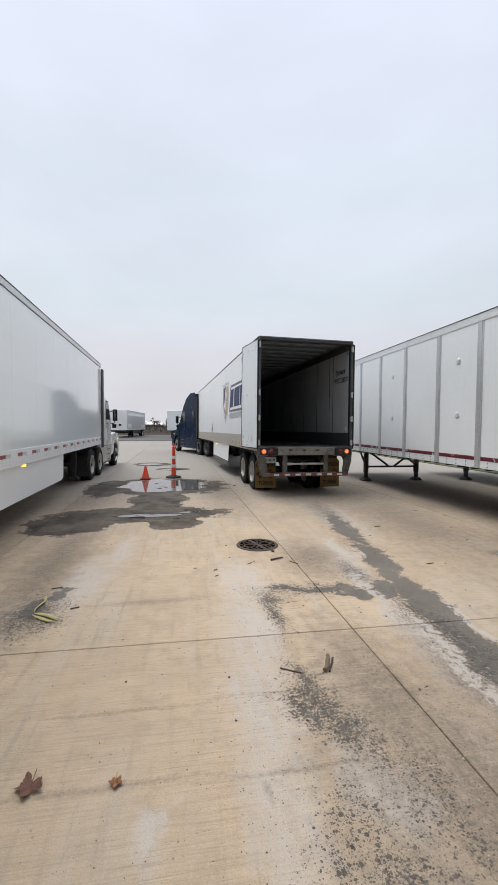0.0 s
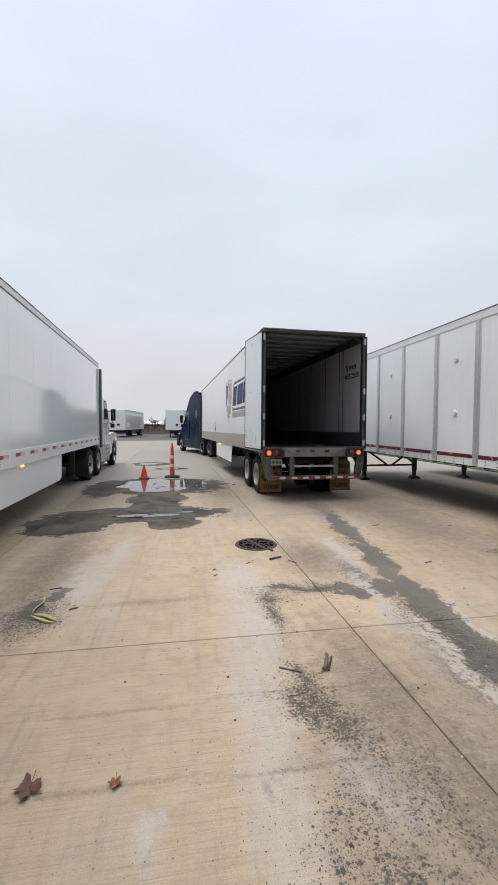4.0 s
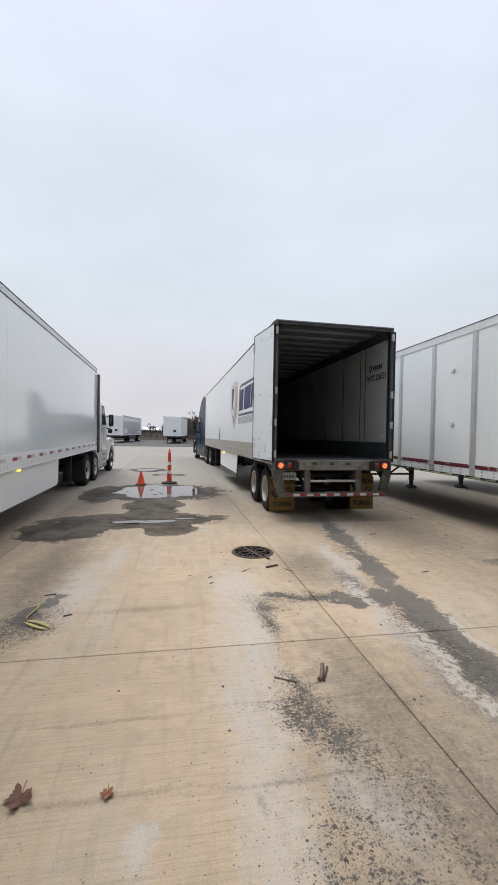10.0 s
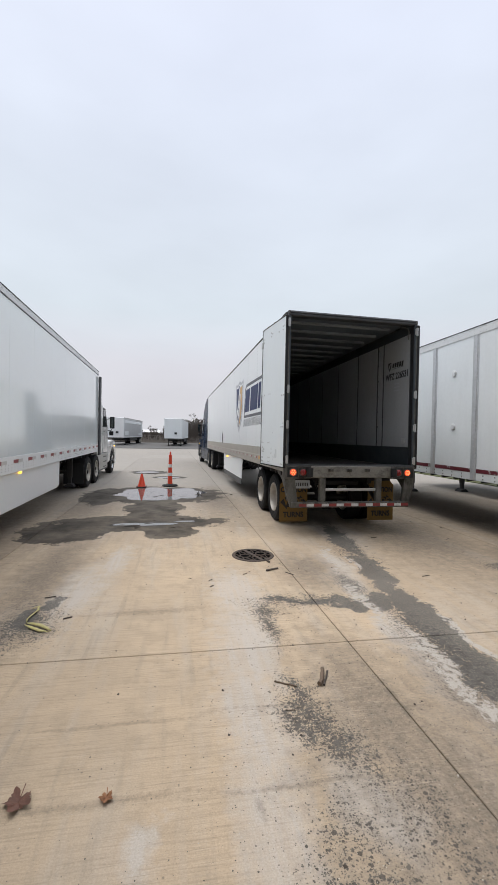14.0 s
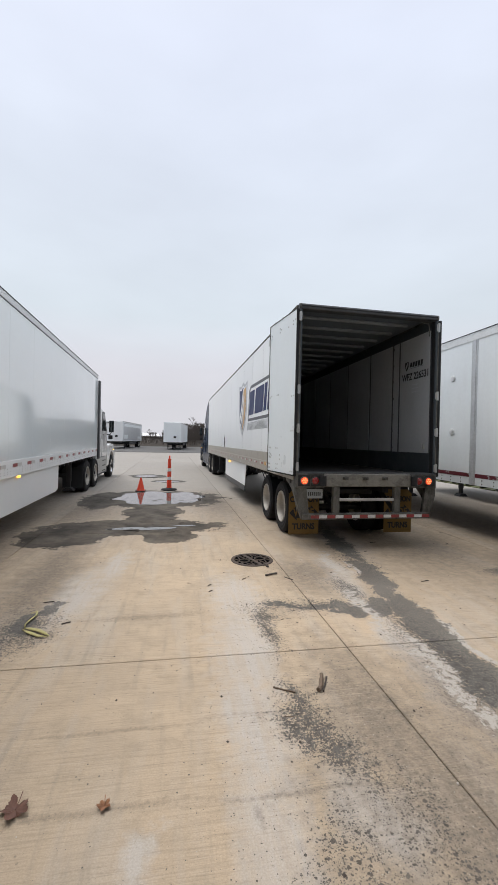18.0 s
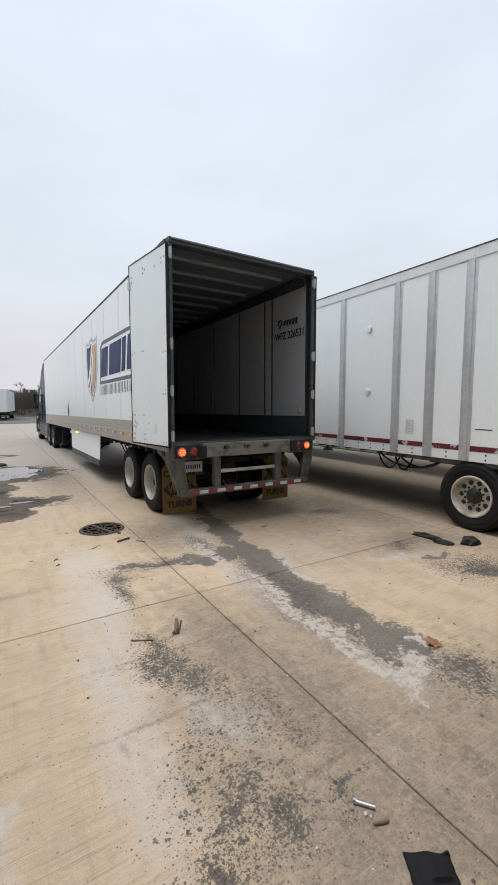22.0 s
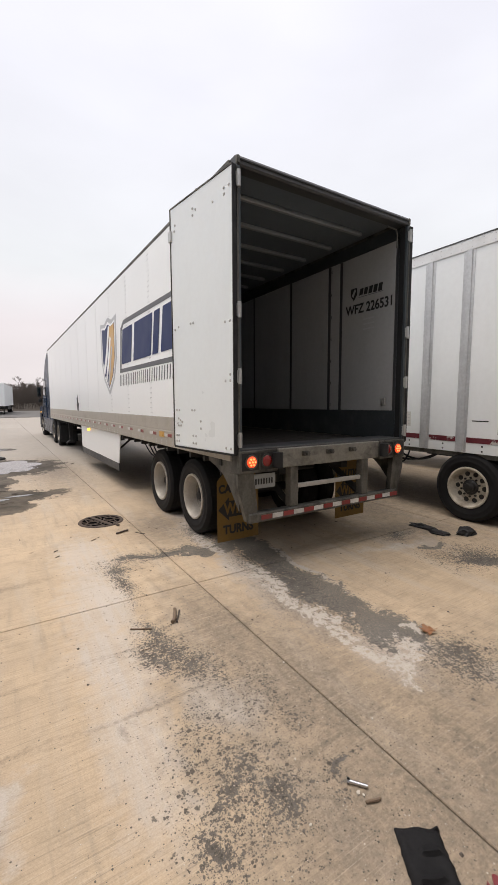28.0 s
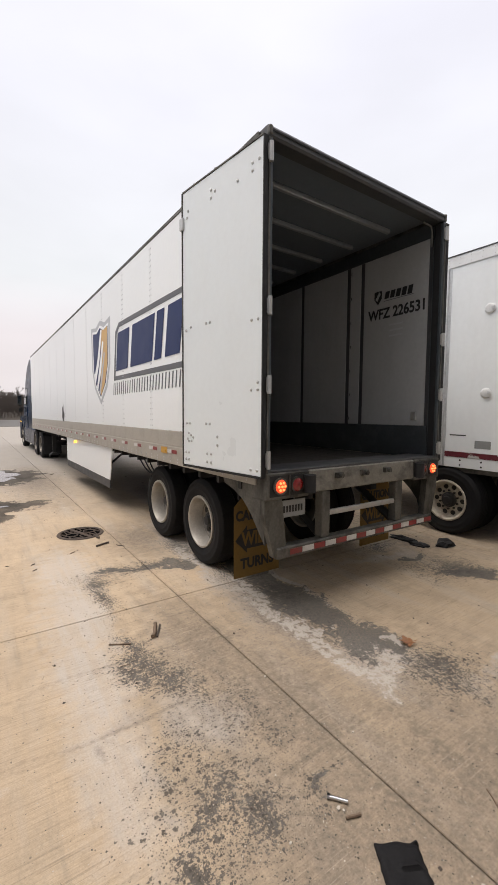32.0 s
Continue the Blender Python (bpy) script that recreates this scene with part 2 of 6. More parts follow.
LAMP_LIT = mat("lit_orange_lamp", (0.8, 0.12, 0.03), 0.3, vary=0.1, scale=20, fine=90, bump=0.2, glow=(1.0, 0.09, 0.03), glow_power=0.55)
LAMP_CORE = mat("lit_lamp_core", (1.0, 0.5, 0.2), 0.3, vary=0.05, scale=20, fine=90, bump=0.0, glow=(1.0, 0.22, 0.07), glow_power=1.6)
AMBER = mat("lit_amber_marker", (0.9, 0.45, 0.05), 0.3, vary=0.05, scale=20, fine=90, bump=0.1, glow=(1.0, 0.52, 0.08), glow_power=2.0)
BLUE_PAINT = mat("dark_blue_truck_paint", (0.005, 0.016, 0.042), 0.24, vary=0.08, scale=2, fine=30, bump=0.02, coat=0.0, spec=0.2, ior=1.18, dirt=(0.03, 0.04, 0.055), dirt_amount=0.2)
TRUCK_WHITE = mat("white_truck_paint", (0.66, 0.66, 0.65), 0.28, vary=0.05, scale=2, fine=30, bump=0.03, coat=0.4, dirt=(0.28, 0.26, 0.23), dirt_amount=0.4)
CHROME = mat("polished_metal", (0.7, 0.7, 0.72), 0.12, metal=1.0, vary=0.05, scale=4, fine=30, bump=0.02)
CAB_GLASS = glass("tinted_cab_glass", (0.10, 0.12, 0.13))
MIRROR = mat("mirror_glass", (0.16, 0.18, 0.18), 0.03, metal=1.0, vary=0.02, bump=0.0)
ORANGE = mat("faded_orange_plastic", (0.78, 0.075, 0.032), 0.5, vary=0.1, scale=6, fine=40, bump=0.1, dirt=(0.2, 0.06, 0.04), dirt_amount=0.4)
CONE_WHITE = mat("reflective_collar", (0.75, 0.75, 0.74), 0.4, vary=0.06, scale=8, fine=50, bump=0.05)
IRON = mat("rusty_cast_iron", (0.085, 0.068, 0.058), 0.85, spec=0.2, metal=0.0, vary=0.3, scale=8, fine=60, bump=0.4, dirt=(0.12, 0.07, 0.04), dirt_amount=0.5)
VENT = mat("pale_vent_plastic", (0.70, 0.71, 0.71), 0.5, vary=0.1, scale=8, fine=40, bump=0.1, dirt=(0.2, 0.2, 0.2), dirt_amount=0.3)
PLATE_GREY = mat("pale_number_plate", (0.25, 0.26, 0.26), 0.4, vary=0.08, scale=10, fine=60, bump=0.05)
WELL = mat("painted_unlit_hole", (0.006, 0.006, 0.006), 1.0, spec=0.0, vary=0.1, bump=0.0)
LEAF_BROWN = mat("dry_brown_leaf", (0.115, 0.052, 0.034), 0.7, vary=0.3, scale=12, fine=80, bump=0.3)
LEAF_TAN = mat("dry_tan_leaf", (0.24, 0.11, 0.05), 0.7, vary=0.3, scale=12, fine=80, bump=0.3)
LEAF_YELLOW = mat("limp_yellow_leaf", (0.42, 0.37, 0.15), 0.6, vary=0.25, scale=12, fine=80, bump=0.2)
TWIG = mat("weathered_wood_splinter", (0.15, 0.105, 0.072), 0.8, vary=0.3, scale=14, fine=90, bump=0.4, stretch=(1, 8, 8))
RED_PLASTIC = mat("broken_red_plastic", (0.135, 0.014, 0.017), 0.3, vary=0.2, scale=10, fine=60, bump=0.1)
GRIT_MAT = mat("grit_and_pebbles", (0.15, 0.13, 0.105), 0.9, vary=0.4, scale=20, fine=90, bump=0.2)
GRIT_PALE = mat("pale_grit", (0.46, 0.42, 0.36), 0.9, vary=0.3, scale=20, fine=90, bump=0.2)
BARK = mat("grey_bark", (0.075, 0.060, 0.050), 0.9, vary=0.3, scale=4, fine=30, bump=0.3)
SHED_WHITE = mat("white_metal_sheeting", (0.78, 0.78, 0.78), 0.5, vary=0.05, scale=1, fine=10, bump=0.05)

# ---- building blocks ----
def box(bm, x0, x1, y0, y1, z0, z1):
    vs = [bm.verts.new((x, y, z)) for x in (x0, x1) for y in (y0, y1) for z in (z0, z1)]
    for f in ((0, 1, 3, 2), (4, 6, 7, 5), (0, 4, 5, 1), (2, 3, 7, 6), (0, 2, 6, 4), (1, 5, 7, 3)):
        bm.faces.new([vs[i] for i in f])
    return vs


def boxes(*rows):
    bm = bmesh.new()
    for r in rows:
        box(bm, *r)
    return bm


def bevelled(bm, size, segments=2):
    bmesh.ops.remove_doubles(bm, verts=bm.verts, dist=1e-5)
    bmesh.ops.bevel(bm, geom=list(bm.edges), offset=size, segments=segments, affect="EDGES", profile=0.6)
    return bm


def lathe(bm, profile, centre, axis="x", seg=32, closed=False):
    """Turns (radius, place along the axis) pairs round an axis through centre."""
    rings = []
    cx, cy, cz = centre
    for r, h in profile:
        ring = []
        for k in range(seg):
            a = 2 * math.pi * k / seg
            u, v = r * math.cos(a), r * math.sin(a)
            p = {"x": (h, u, v), "y": (u, h, v), "z": (u, v, h)}[axis]
            ring.append(bm.verts.new((cx + p[0], cy + p[1], cz + p[2])))
        rings.append(ring)
    pairs = list(zip(rings, rings[1:]))
    if closed:
        pairs.append((rings[-1], rings[0]))
    for a, b in pairs:
        for k in range(seg):
            bm.faces.new((a[k], a[(k + 1) % seg], b[(k + 1) % seg], b[k]))
    if not closed:
        for ring in (rings[0], rings[-1]):
            bm.faces.new(ring)
    return bm


def cyl(bm, centre, r, h, axis="z", seg=16, r2=None):
    r2 = r if r2 is None else r2
    return lathe(bm, [(r, -h / 2), (r2, h / 2)], centre, axis, seg)


def prism(bm, outline, axis, a, b):
    """Draws an outline out along an axis from a to b."""
    def at(p, h):
        return {"x": (h, p[0], p[1]), "y": (p[0], h, p[1]), "z": (p[0], p[1], h)}[axis]
    lo, hi = [bm.verts.new(at(p, a)) for p in outline], [bm.verts.new(at(p, b)) for p in outline]
    n = len(outline)
    bm.faces.new(lo)
    bm.faces.new(hi)
    for i in range(n):
        bm.faces.new((lo[i], lo[(i + 1) % n], hi[(i + 1) % n], hi[i]))
    return bm


def tube(bm, pts, r, seg=8):
    pts = [Vector(p) for p in pts]
    rings = []
    for i, p in enumerate(pts):
        d = (pts[min(i + 1, len(pts) - 1)] - pts[max(i - 1, 0)]).normalized()
        u = d.cross(Vector((0, 0, 1)) if abs(d.z) < 0.9 else Vector((1, 0, 0))).normalized()
        v = d.cross(u)
        rr = r[i] if isinstance(r, (list, tuple)) else r
        rings.append([bm.verts.new(p + rr * (math.cos(2 * math.pi * k / seg) * u + math.sin(2 * math.pi * k / seg) * v)) for k in range(seg)])
    for a, b in zip(rings, rings[1:]):
        for k in range(seg):
            bm.faces.new((a[k], a[(k + 1) % seg], b[(k + 1) % seg], b[k]))
    bm.faces.new(rings[0])
    bm.faces.new(rings[-1])
    return bm


def beam(bm, a, b, w):
    """A square bar from a to b."""
    return tube(bm, (a, b), w * 0.707, 4)


def mesh_of(name, bm, material, smooth=False):
    bmesh.ops.recalc_face_normals(bm, faces=bm.faces)
    me = bpy.data.meshes.new(name)
    bm.to_mesh(me)
    bm.free()
    me.materials.append(material)
    if smooth:
        me.polygons.foreach_set("use_smooth", [True] * len(me.polygons))
        me.set_sharp_from_angle(angle=radians(35))
    return me


def part(name, bm, material, parent, label="", smooth=False, kind=""):
    ob = new(name, mesh_of(name, bm, material, smooth))
    ob.parent = parent
    return tagged(ob, label, kind=kind)


def again(name, ob, m, parent):
    """Another piece on the same mesh."""
    o = new(name, ob.data)
    o.parent = parent
    o.matrix_basis = m
    return o


def thing(name, label, category, m=None, group="", kind=""):
    ob = tagged(new(name), label, category, group, kind)
    ob.empty_display_size = 0.3
    if m is not None:
        ob.matrix_basis = m
    return ob


def solid(name, bm, material, label, category, m=None, group="", kind="", smooth=False):
    ob = tagged(new(name, mesh_of(name, bm, material, smooth)), label, category, group, kind)
    if m is not None:
        ob.matrix_basis = m
    return ob


def words(text, size, material, parent, m, name="lettering", bold=0.0, width=1.0):
    c = bpy.data.curves.new(name, "FONT")
    c.body, c.size, c.extrude, c.align_x, c.align_y = text, size, 0.001, "CENTER", "CENTER"
    c.offset = bold
    tmp = bpy.data.objects.new(name, c)
    me = bpy.data.meshes.new_from_object(tmp)
    bpy.data.objects.remove(tmp)
    me.transform(Matrix.Diagonal((width, 1, 1, 1)))
    me.materials.clear()
    me.materials.append(material)
    ob = new(name, me)
    ob.parent, ob.matrix_basis = parent, m
    return ob

# ---- ground, pavement and water ----
def ellipse_mask(n, l, pos, spots):
    """How deep a place lies inside any of the given ellipses (x, y, rx, ry, turn)."""
    best = None
    for cx, cy, rx, ry, turn in spots:
        mp, ln = n.new("ShaderNodeMapping"), n.new("ShaderNodeVectorMath")
        mp.vector_type = "TEXTURE"
        mp.inputs["Location"].default_value = (cx, cy, 0)
        mp.inputs["Rotation"].default_value = (0, 0, radians(turn))
        mp.inputs["Scale"].default_value = (rx, ry, 1e3)
        if best is None:
            l.new(pos, mp.inputs[0])
        else:
            step = n.new("ShaderNodeVectorMath")
            step.operation = "MULTIPLY_ADD"
            l.new(best, step.inputs[0])
            step.inputs[1].default_value = (0, 0, 1e-6)
            l.new(pos, step.inputs[2])
            l.new(step.outputs[0], mp.inputs[0])
        ln.operation = "LENGTH"
        l.new(mp.outputs[0], ln.inputs[0])
        if best is None:
            best = ln.outputs["Value"]
        else:
            mn = n.new("ShaderNodeMath")
            mn.operation = "MINIMUM"
            l.new(best, mn.inputs[0])
            l.new(ln.outputs["Value"], mn.inputs[1])
            best = mn.outputs[0]
    return best


def concrete():
    m = bpy.data.materials.new("stained_tan_concrete")
    m.use_nodes = True
    n, l = m.node_tree.nodes, m.node_tree.links
    b = n["Principled BSDF"]
    geo = n.new("ShaderNodeNewGeometry")
    pos = geo.outputs["Position"]

    def noise_tex(scale, detail, rough=0.55, stretch=None):
        t = n.new("ShaderNodeTexNoise")
        t.inputs["Scale"].default_value, t.inputs["Detail"].default_value, t.inputs["Roughness"].default_value = scale, detail, rough
        if stretch:
            mp = n.new("ShaderNodeMapping")
            mp.inputs["Scale"].default_value = stretch
            l.new(pos, mp.inputs[0])
            l.new(mp.outputs[0], t.inputs["Vector"])
        else:
            l.new(pos, t.inputs["Vector"])
        return t.outputs[0]

    def rng(v, a, z, lo=0.0, hi=1.0, smooth=False):
        r = n.new("ShaderNodeMapRange")
        r.interpolation_type = "SMOOTHSTEP" if smooth else "LINEAR"
        for key, x in (("From Min", a), ("From Max", z), ("To Min", lo), ("To Max", hi)):
            r.inputs[key].default_value = x
        l.new(v, r.inputs[0])
        return r.outputs[0]

    def op(kind, a, c):
        q = n.new("ShaderNodeMath")
        q.operation = kind
        for i, v in enumerate((a, c)):
            if isinstance(v, (int, float)):
                q.inputs[i].default_value = v
            else:
                l.new(v, q.inputs[i])
        return q.outputs[0]

    def mix(f, a, c):
        q = n.new("ShaderNodeMix")
        q.data_type = "RGBA"
        if isinstance(f, float):
            q.inputs["Factor"].default_value = f
        else:
            l.new(f, q.inputs["Factor"])
        for key, v in (("A", a), ("B", c)):
            if isinstance(v, tuple):
                q.inputs[key].default_value = (*v, 1)
            else:
                l.new(v, q.inputs[key])
        return q.outputs["Result"]

    large, mid, fine, grain = noise_tex(0.30, 4), noise_tex(1.6, 8, 0.62), noise_tex(13, 7, 0.68), noise_tex(110, 3)
    chips = noise_tex(34, 4, 0.6)
    broom = noise_tex(3.0, 6, 0.7, (0.6, 22, 1))
    streaks = noise_tex(1.2, 6, 0.6, (2.6, 0.35, 1))
    drags = noise_tex(2.0, 5, 0.6, (7.0, 0.5, 1))
    col = mix(rng(large, 0.36, 0.64), (0.435, 0.340, 0.240), (0.52, 0.404, 0.280))
    col = mix(rng(mid, 0.44, 0.62, 0, 0.6), col, (0.385, 0.308, 0.225))
    col = mix(rng(noise_tex(0.8, 6, 0.6), 0.52, 0.66, 0, 0.55), col, (0.58, 0.445, 0.305))
    col = mix(rng(noise_tex(5.0, 9, 0.72), 0.5, 0.66, 0, 0.4), col, (0.30, 0.245, 0.175))
    col = mix(rng(broom, 0.5, 0.64, 0, 0.34), col, (0.25, 0.205, 0.15))
    col = mix(rng(noise_tex(4.0, 4, 0.6, (1.2, 60, 1)), 0.52, 0.64, 0, 0.24), col, (0.22, 0.18, 0.13))
    col = mix(rng(streaks, 0.5, 0.68, 0, 0.42), col, (0.43, 0.39, 0.34))
    col = mix(rng(drags, 0.54, 0.68, 0, 0.36), col, (0.27, 0.235, 0.185))
    info = n.new("ShaderNodeObjectInfo")
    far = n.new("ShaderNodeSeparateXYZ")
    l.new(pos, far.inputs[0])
    # the concrete blends to a darker grey from y 6.5 to 15
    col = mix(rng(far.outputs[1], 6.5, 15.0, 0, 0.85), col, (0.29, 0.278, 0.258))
    edge = op("ADD", op("MULTIPLY", op("SUBTRACT", mid, 0.5), 1.8), op("MULTIPLY", op("SUBTRACT", fine, 0.5), 1.9))
    # a wandering copy of the position breaks up the outlines of the stains
    wob = n.new("ShaderNodeTexNoise")
    wob.inputs["Scale"].default_value, wob.inputs["Detail"].default_value, wob.inputs["Roughness"].default_value = 2.1, 6, 0.6
    l.new(pos, wob.inputs["Vector"])
    wander = n.new("ShaderNodeVectorMath")
    wander.operation = "MULTIPLY_ADD"
    wob_xyz, wob_vec = n.new("ShaderNodeSeparateColor"), n.new("ShaderNodeCombineXYZ")
    l.new(wob.outputs["Color"], wob_xyz.inputs[0])
    l.new(wob_xyz.outputs[0], wob_vec.inputs[0])
    l.new(wob_xyz.outputs[1], wob_vec.inputs[1])
    l.new(wob_vec.outputs[0], wander.inputs[0])
    wander.inputs[1].default_value = (0.5, 0.9, 0)
    l.new(pos, wander.inputs[2])
    back = n.new("ShaderNodeVectorMath")
    back.operation = "SUBTRACT"
    l.new(wander.outputs[0], back.inputs[0])
    back.inputs[1].default_value = (0.25, 0.45, 0)
    wpos = back.outputs[0]
    near = n.new("ShaderNodeVectorMath")
    near.operation = "MULTIPLY_ADD"
    l.new(wob_vec.outputs[0], near.inputs[0])
    near.inputs[1].default_value = (0.08, 0.12, 0)
    l.new(pos, near.inputs[2])
    npos = near.outputs[0]
    inside = lambda spots, gain: op("MULTIPLY", op("SUBTRACT", 1.0, ellipse_mask(n, l, wpos, spots)), gain)
    inside_near = lambda spots, gain: op("MULTIPLY", op("SUBTRACT", 1.0, ellipse_mask(n, l, npos, spots)), gain)
    coarse, n22, n7 = noise_tex(9, 9, 0.68), noise_tex(30, 9, 0.78), noise_tex(7, 8, 0.62)
    # pale scuffs, dragged along the lanes
    f = rng(op("ADD", inside(PALE, 0.7), op("MULTIPLY", op("SUBTRACT", coarse, 0.5), 1.0)), -0.15, 0.40, 0, 0.88)
    f = op("MULTIPLY", f, rng(drags, 0.36, 0.60, 0.55, 1.0))
    col = mix(f, col, (0.47, 0.425, 0.375))
    # brown-grey traffic film; near-right spots also hold painted falloff, others darken ground below trailers
    f = rng(op("ADD", inside(FILM_AND_FALLOFF, 0.55), op("MULTIPLY", op("SUBTRACT", coarse, 0.5), 1.2)), -0.24, 0.44, 0, 0.95)
    f = op("MULTIPLY", f, rng(n22, 0.36, 0.62, 0.48, 1.0))
    col = mix(f, col, (0.165, 0.136, 0.107))
    f = rng(op("ADD", inside_near(LINES, 0.6), op("MULTIPLY", op("SUBTRACT", n22, 0.5), 2.2)), -0.05, 0.45, 0, 0.42)
    col = mix(op("MULTIPLY", f, rng(n22, 0.34, 0.6, 0.4, 1.0)), col, (0.125, 0.108, 0.085))
    # brush strokes of the finish: thin furrows across the lane, dark with dirt, and worn crests between
    furrow, crest = noise_tex(5.0, 3, 0.55, (0.55, 19, 1)), noise_tex(4.0, 3, 0.55, (0.7, 27, 1))
    patchy = rng(noise_tex(1.1, 4, 0.6), 0.42, 0.58, 0.25, 1.0)
    col = mix(op("MULTIPLY", rng(furrow, 0.56, 0.66, 0, 0.36), patchy), col, (0.17, 0.14, 0.105))
    col = mix(op("MULTIPLY", rng(crest, 0.58, 0.70, 0, 0.34), patchy), col, (0.56, 0.47, 0.37))
    # dark grey worn-in stains with crisp ragged edges and pale grit showing through
    f = rng(op("ADD", op("ADD", op("MULTIPLY", coarse, 0.45), op("MULTIPLY", n22, 0.55)), inside(DARK, 0.30)), 0.53, 0.555, 0, 1)
    f = op("MULTIPLY", f, rng(noise_tex(75, 5, 0.7), 0.36, 0.56, 0.62, 1.0))
    col = mix(f, col, mix(rng(mid, 0.35, 0.65), (0.100, 0.094, 0.086), (0.150, 0.140, 0.125)))
    # the same grime worn down to crumbs
    f = rng(op("ADD", op("ADD", op("MULTIPLY", noise_tex(52, 6, 0.74), 0.55), op("MULTIPLY", n22, 0.45)), inside(BROKEN, 0.125)), 0.562, 0.582, 0, 0.94)
    col = mix(f, col, mix(rng(fine, 0.4, 0.6), (0.065, 0.060, 0.053), (0.115, 0.106, 0.094)))
    # chips: loose dark flakes of several sizes, crowded in the middle and thinning out
    thick = inside(SPECKLE, 1.0)
    for size, share, shade in ((38.0, 0.25, 0.85), (70.0, 0.33, 0.9), (120.0, 0.42, 0.75)):
        warp = n.new("ShaderNodeVectorMath")
        warp.operation = "MULTIPLY_ADD"
        jag = n.new("ShaderNodeTexNoise")
        jag.inputs["Scale"].default_value, jag.inputs["Detail"].default_value = size * 1.6, 3
        l.new(pos, jag.inputs["Vector"])
        l.new(jag.outputs["Color"], warp.inputs[0])
        warp.inputs[1].default_value = (0.9 / size, 0.9 / size, 0)
        l.new(pos, warp.inputs[2])
        cell, pick = n.new("ShaderNodeTexVoronoi"), n.new("ShaderNodeSeparateColor")
        cell.voronoi_dimensions = "2D"
        cell.inputs["Scale"].default_value = size
        l.new(warp.outputs[0], cell.inputs["Vector"])
        l.new(cell.outputs["Color"], pick.inputs[0])
        chosen = rng(op("SUBTRACT", op("ADD", op("MULTIPLY", thick, share), op("MULTIPLY", op("SUBTRACT", coarse, 0.5), 0.9)), pick.outputs[0]), 0.0, 0.02)
        blob = rng(op("SUBTRACT", op("ADD", 0.22, op("MULTIPLY", pick.outputs[1], 0.34)), cell.outputs["Distance"]), 0.0, 0.07)
        col = mix(op("MULTIPLY", op("MULTIPLY", chosen, blob), shade), col, mix(pick.outputs[2], (0.050, 0.045, 0.039), (0.120, 0.108, 0.093)))
    # flaked lime beside the dark stains
    f = rng(op("ADD", op("ADD", op("MULTIPLY", n7, 0.5), op("MULTIPLY", n22, 0.5)), inside(LIME, 0.20)), 0.560, 0.575, 0, 0.92)
    f = op("MULTIPLY", f, rng(noise_tex(16, 7, 0.7), 0.43, 0.49, 0.0, 1.0))
    col = mix(f, col, (0.44, 0.40, 0.352))
    # small dark pits everywhere, more on the worn lane
    f = rng(op("ADD", noise_tex(62, 4, 0.7), inside(FILM_AND_FALLOFF, 0.03)), 0.60, 0.66, 0, 0.55)
    col = mix(f, col, (0.12, 0.105, 0.085))
    # damp ground round the puddles
    d = ellipse_mask(n, l, pos, DAMP)
    damp = rng(op("ADD", d, op("ADD", op("MULTIPLY", op("SUBTRACT", mid, 0.5), 1.2), op("MULTIPLY", op("SUBTRACT", fine, 0.5), 0.45))), 1.04, 0.96, 0, 1, True)
    col = mix(op("MULTIPLY", damp, rng(mid, 0.36, 0.64, 0.74, 0.97)), col, (0.036, 0.032, 0.027))
    # fine scattered specks
    specks = n.new("ShaderNodeTexVoronoi")
    specks.inputs["Scale"].default_value = 17.0
    l.new(pos, specks.inputs["Vector"])
    f = op("MULTIPLY", rng(specks.outputs["Distance"], 0.13, 0.07, 0, 0.6), rng(fine, 0.5, 0.6, 0, 1))
    col = mix(f, col, (0.11, 0.098, 0.082))
    sc = n.new("ShaderNodeVectorMath")
    sc.operation = "SCALE"
    l.new(col, sc.inputs[0])
    l.new(op("MULTIPLY", rng(grain, 0.3, 0.7, 0.9, 1.1), rng(info.outputs["Random"], 0, 1, 0.96, 1.04)), sc.inputs["Scale"])
    l.new(sc.outputs[0], b.inputs["Base Color"])
    l.new(rng(mid, 0.3, 0.7, 0.74, 0.9), b.inputs["Roughness"])
    b.inputs["Specular IOR Level"].default_value = 0.22
    bp = n.new("ShaderNodeBump")
    bp.inputs["Strength"].default_value, bp.inputs["Distance"].default_value = 0.6, 0.004
    l.new(op("ADD", op("MULTIPLY", grain, 0.5), op("ADD", fine, op("MULTIPLY", broom, 0.9))), bp.inputs["Height"])
    l.new(bp.outputs[0], b.inputs["Normal"])
    return m


PALE = [(0.66, 4.6, 0.34, 0.9, 0), (0.56, 3.5, 0.28, 0.9, -4), (0.52, 2.6, 0.24, 0.8, 0), (0.47, 1.8, 0.22, 0.6, 0), (0.98, 1.90, 0.20, 0.30, 0), (2.05, 3.2, 0.2, 1.1, -2), (2.30, 1.6, 0.3, 0.35, 6), (2.18, 5.2, 0.22, 1.0, -8),
        (-1.15, 4.9, 0.3, 1.0, 0), (3.0, 8.0, 0.4, 2.0, 0), (-0.9, 6.0, 0.2, 0.8, -8), (4.1, 3.05, 0.6, 0.12, -8), (-0.14, 1.75, 0.09, 0.12, 0), (3.5, 1.2, 0.9, 0.05, 2), (2.69, 3.2, 0.05, 0.6, 2)]
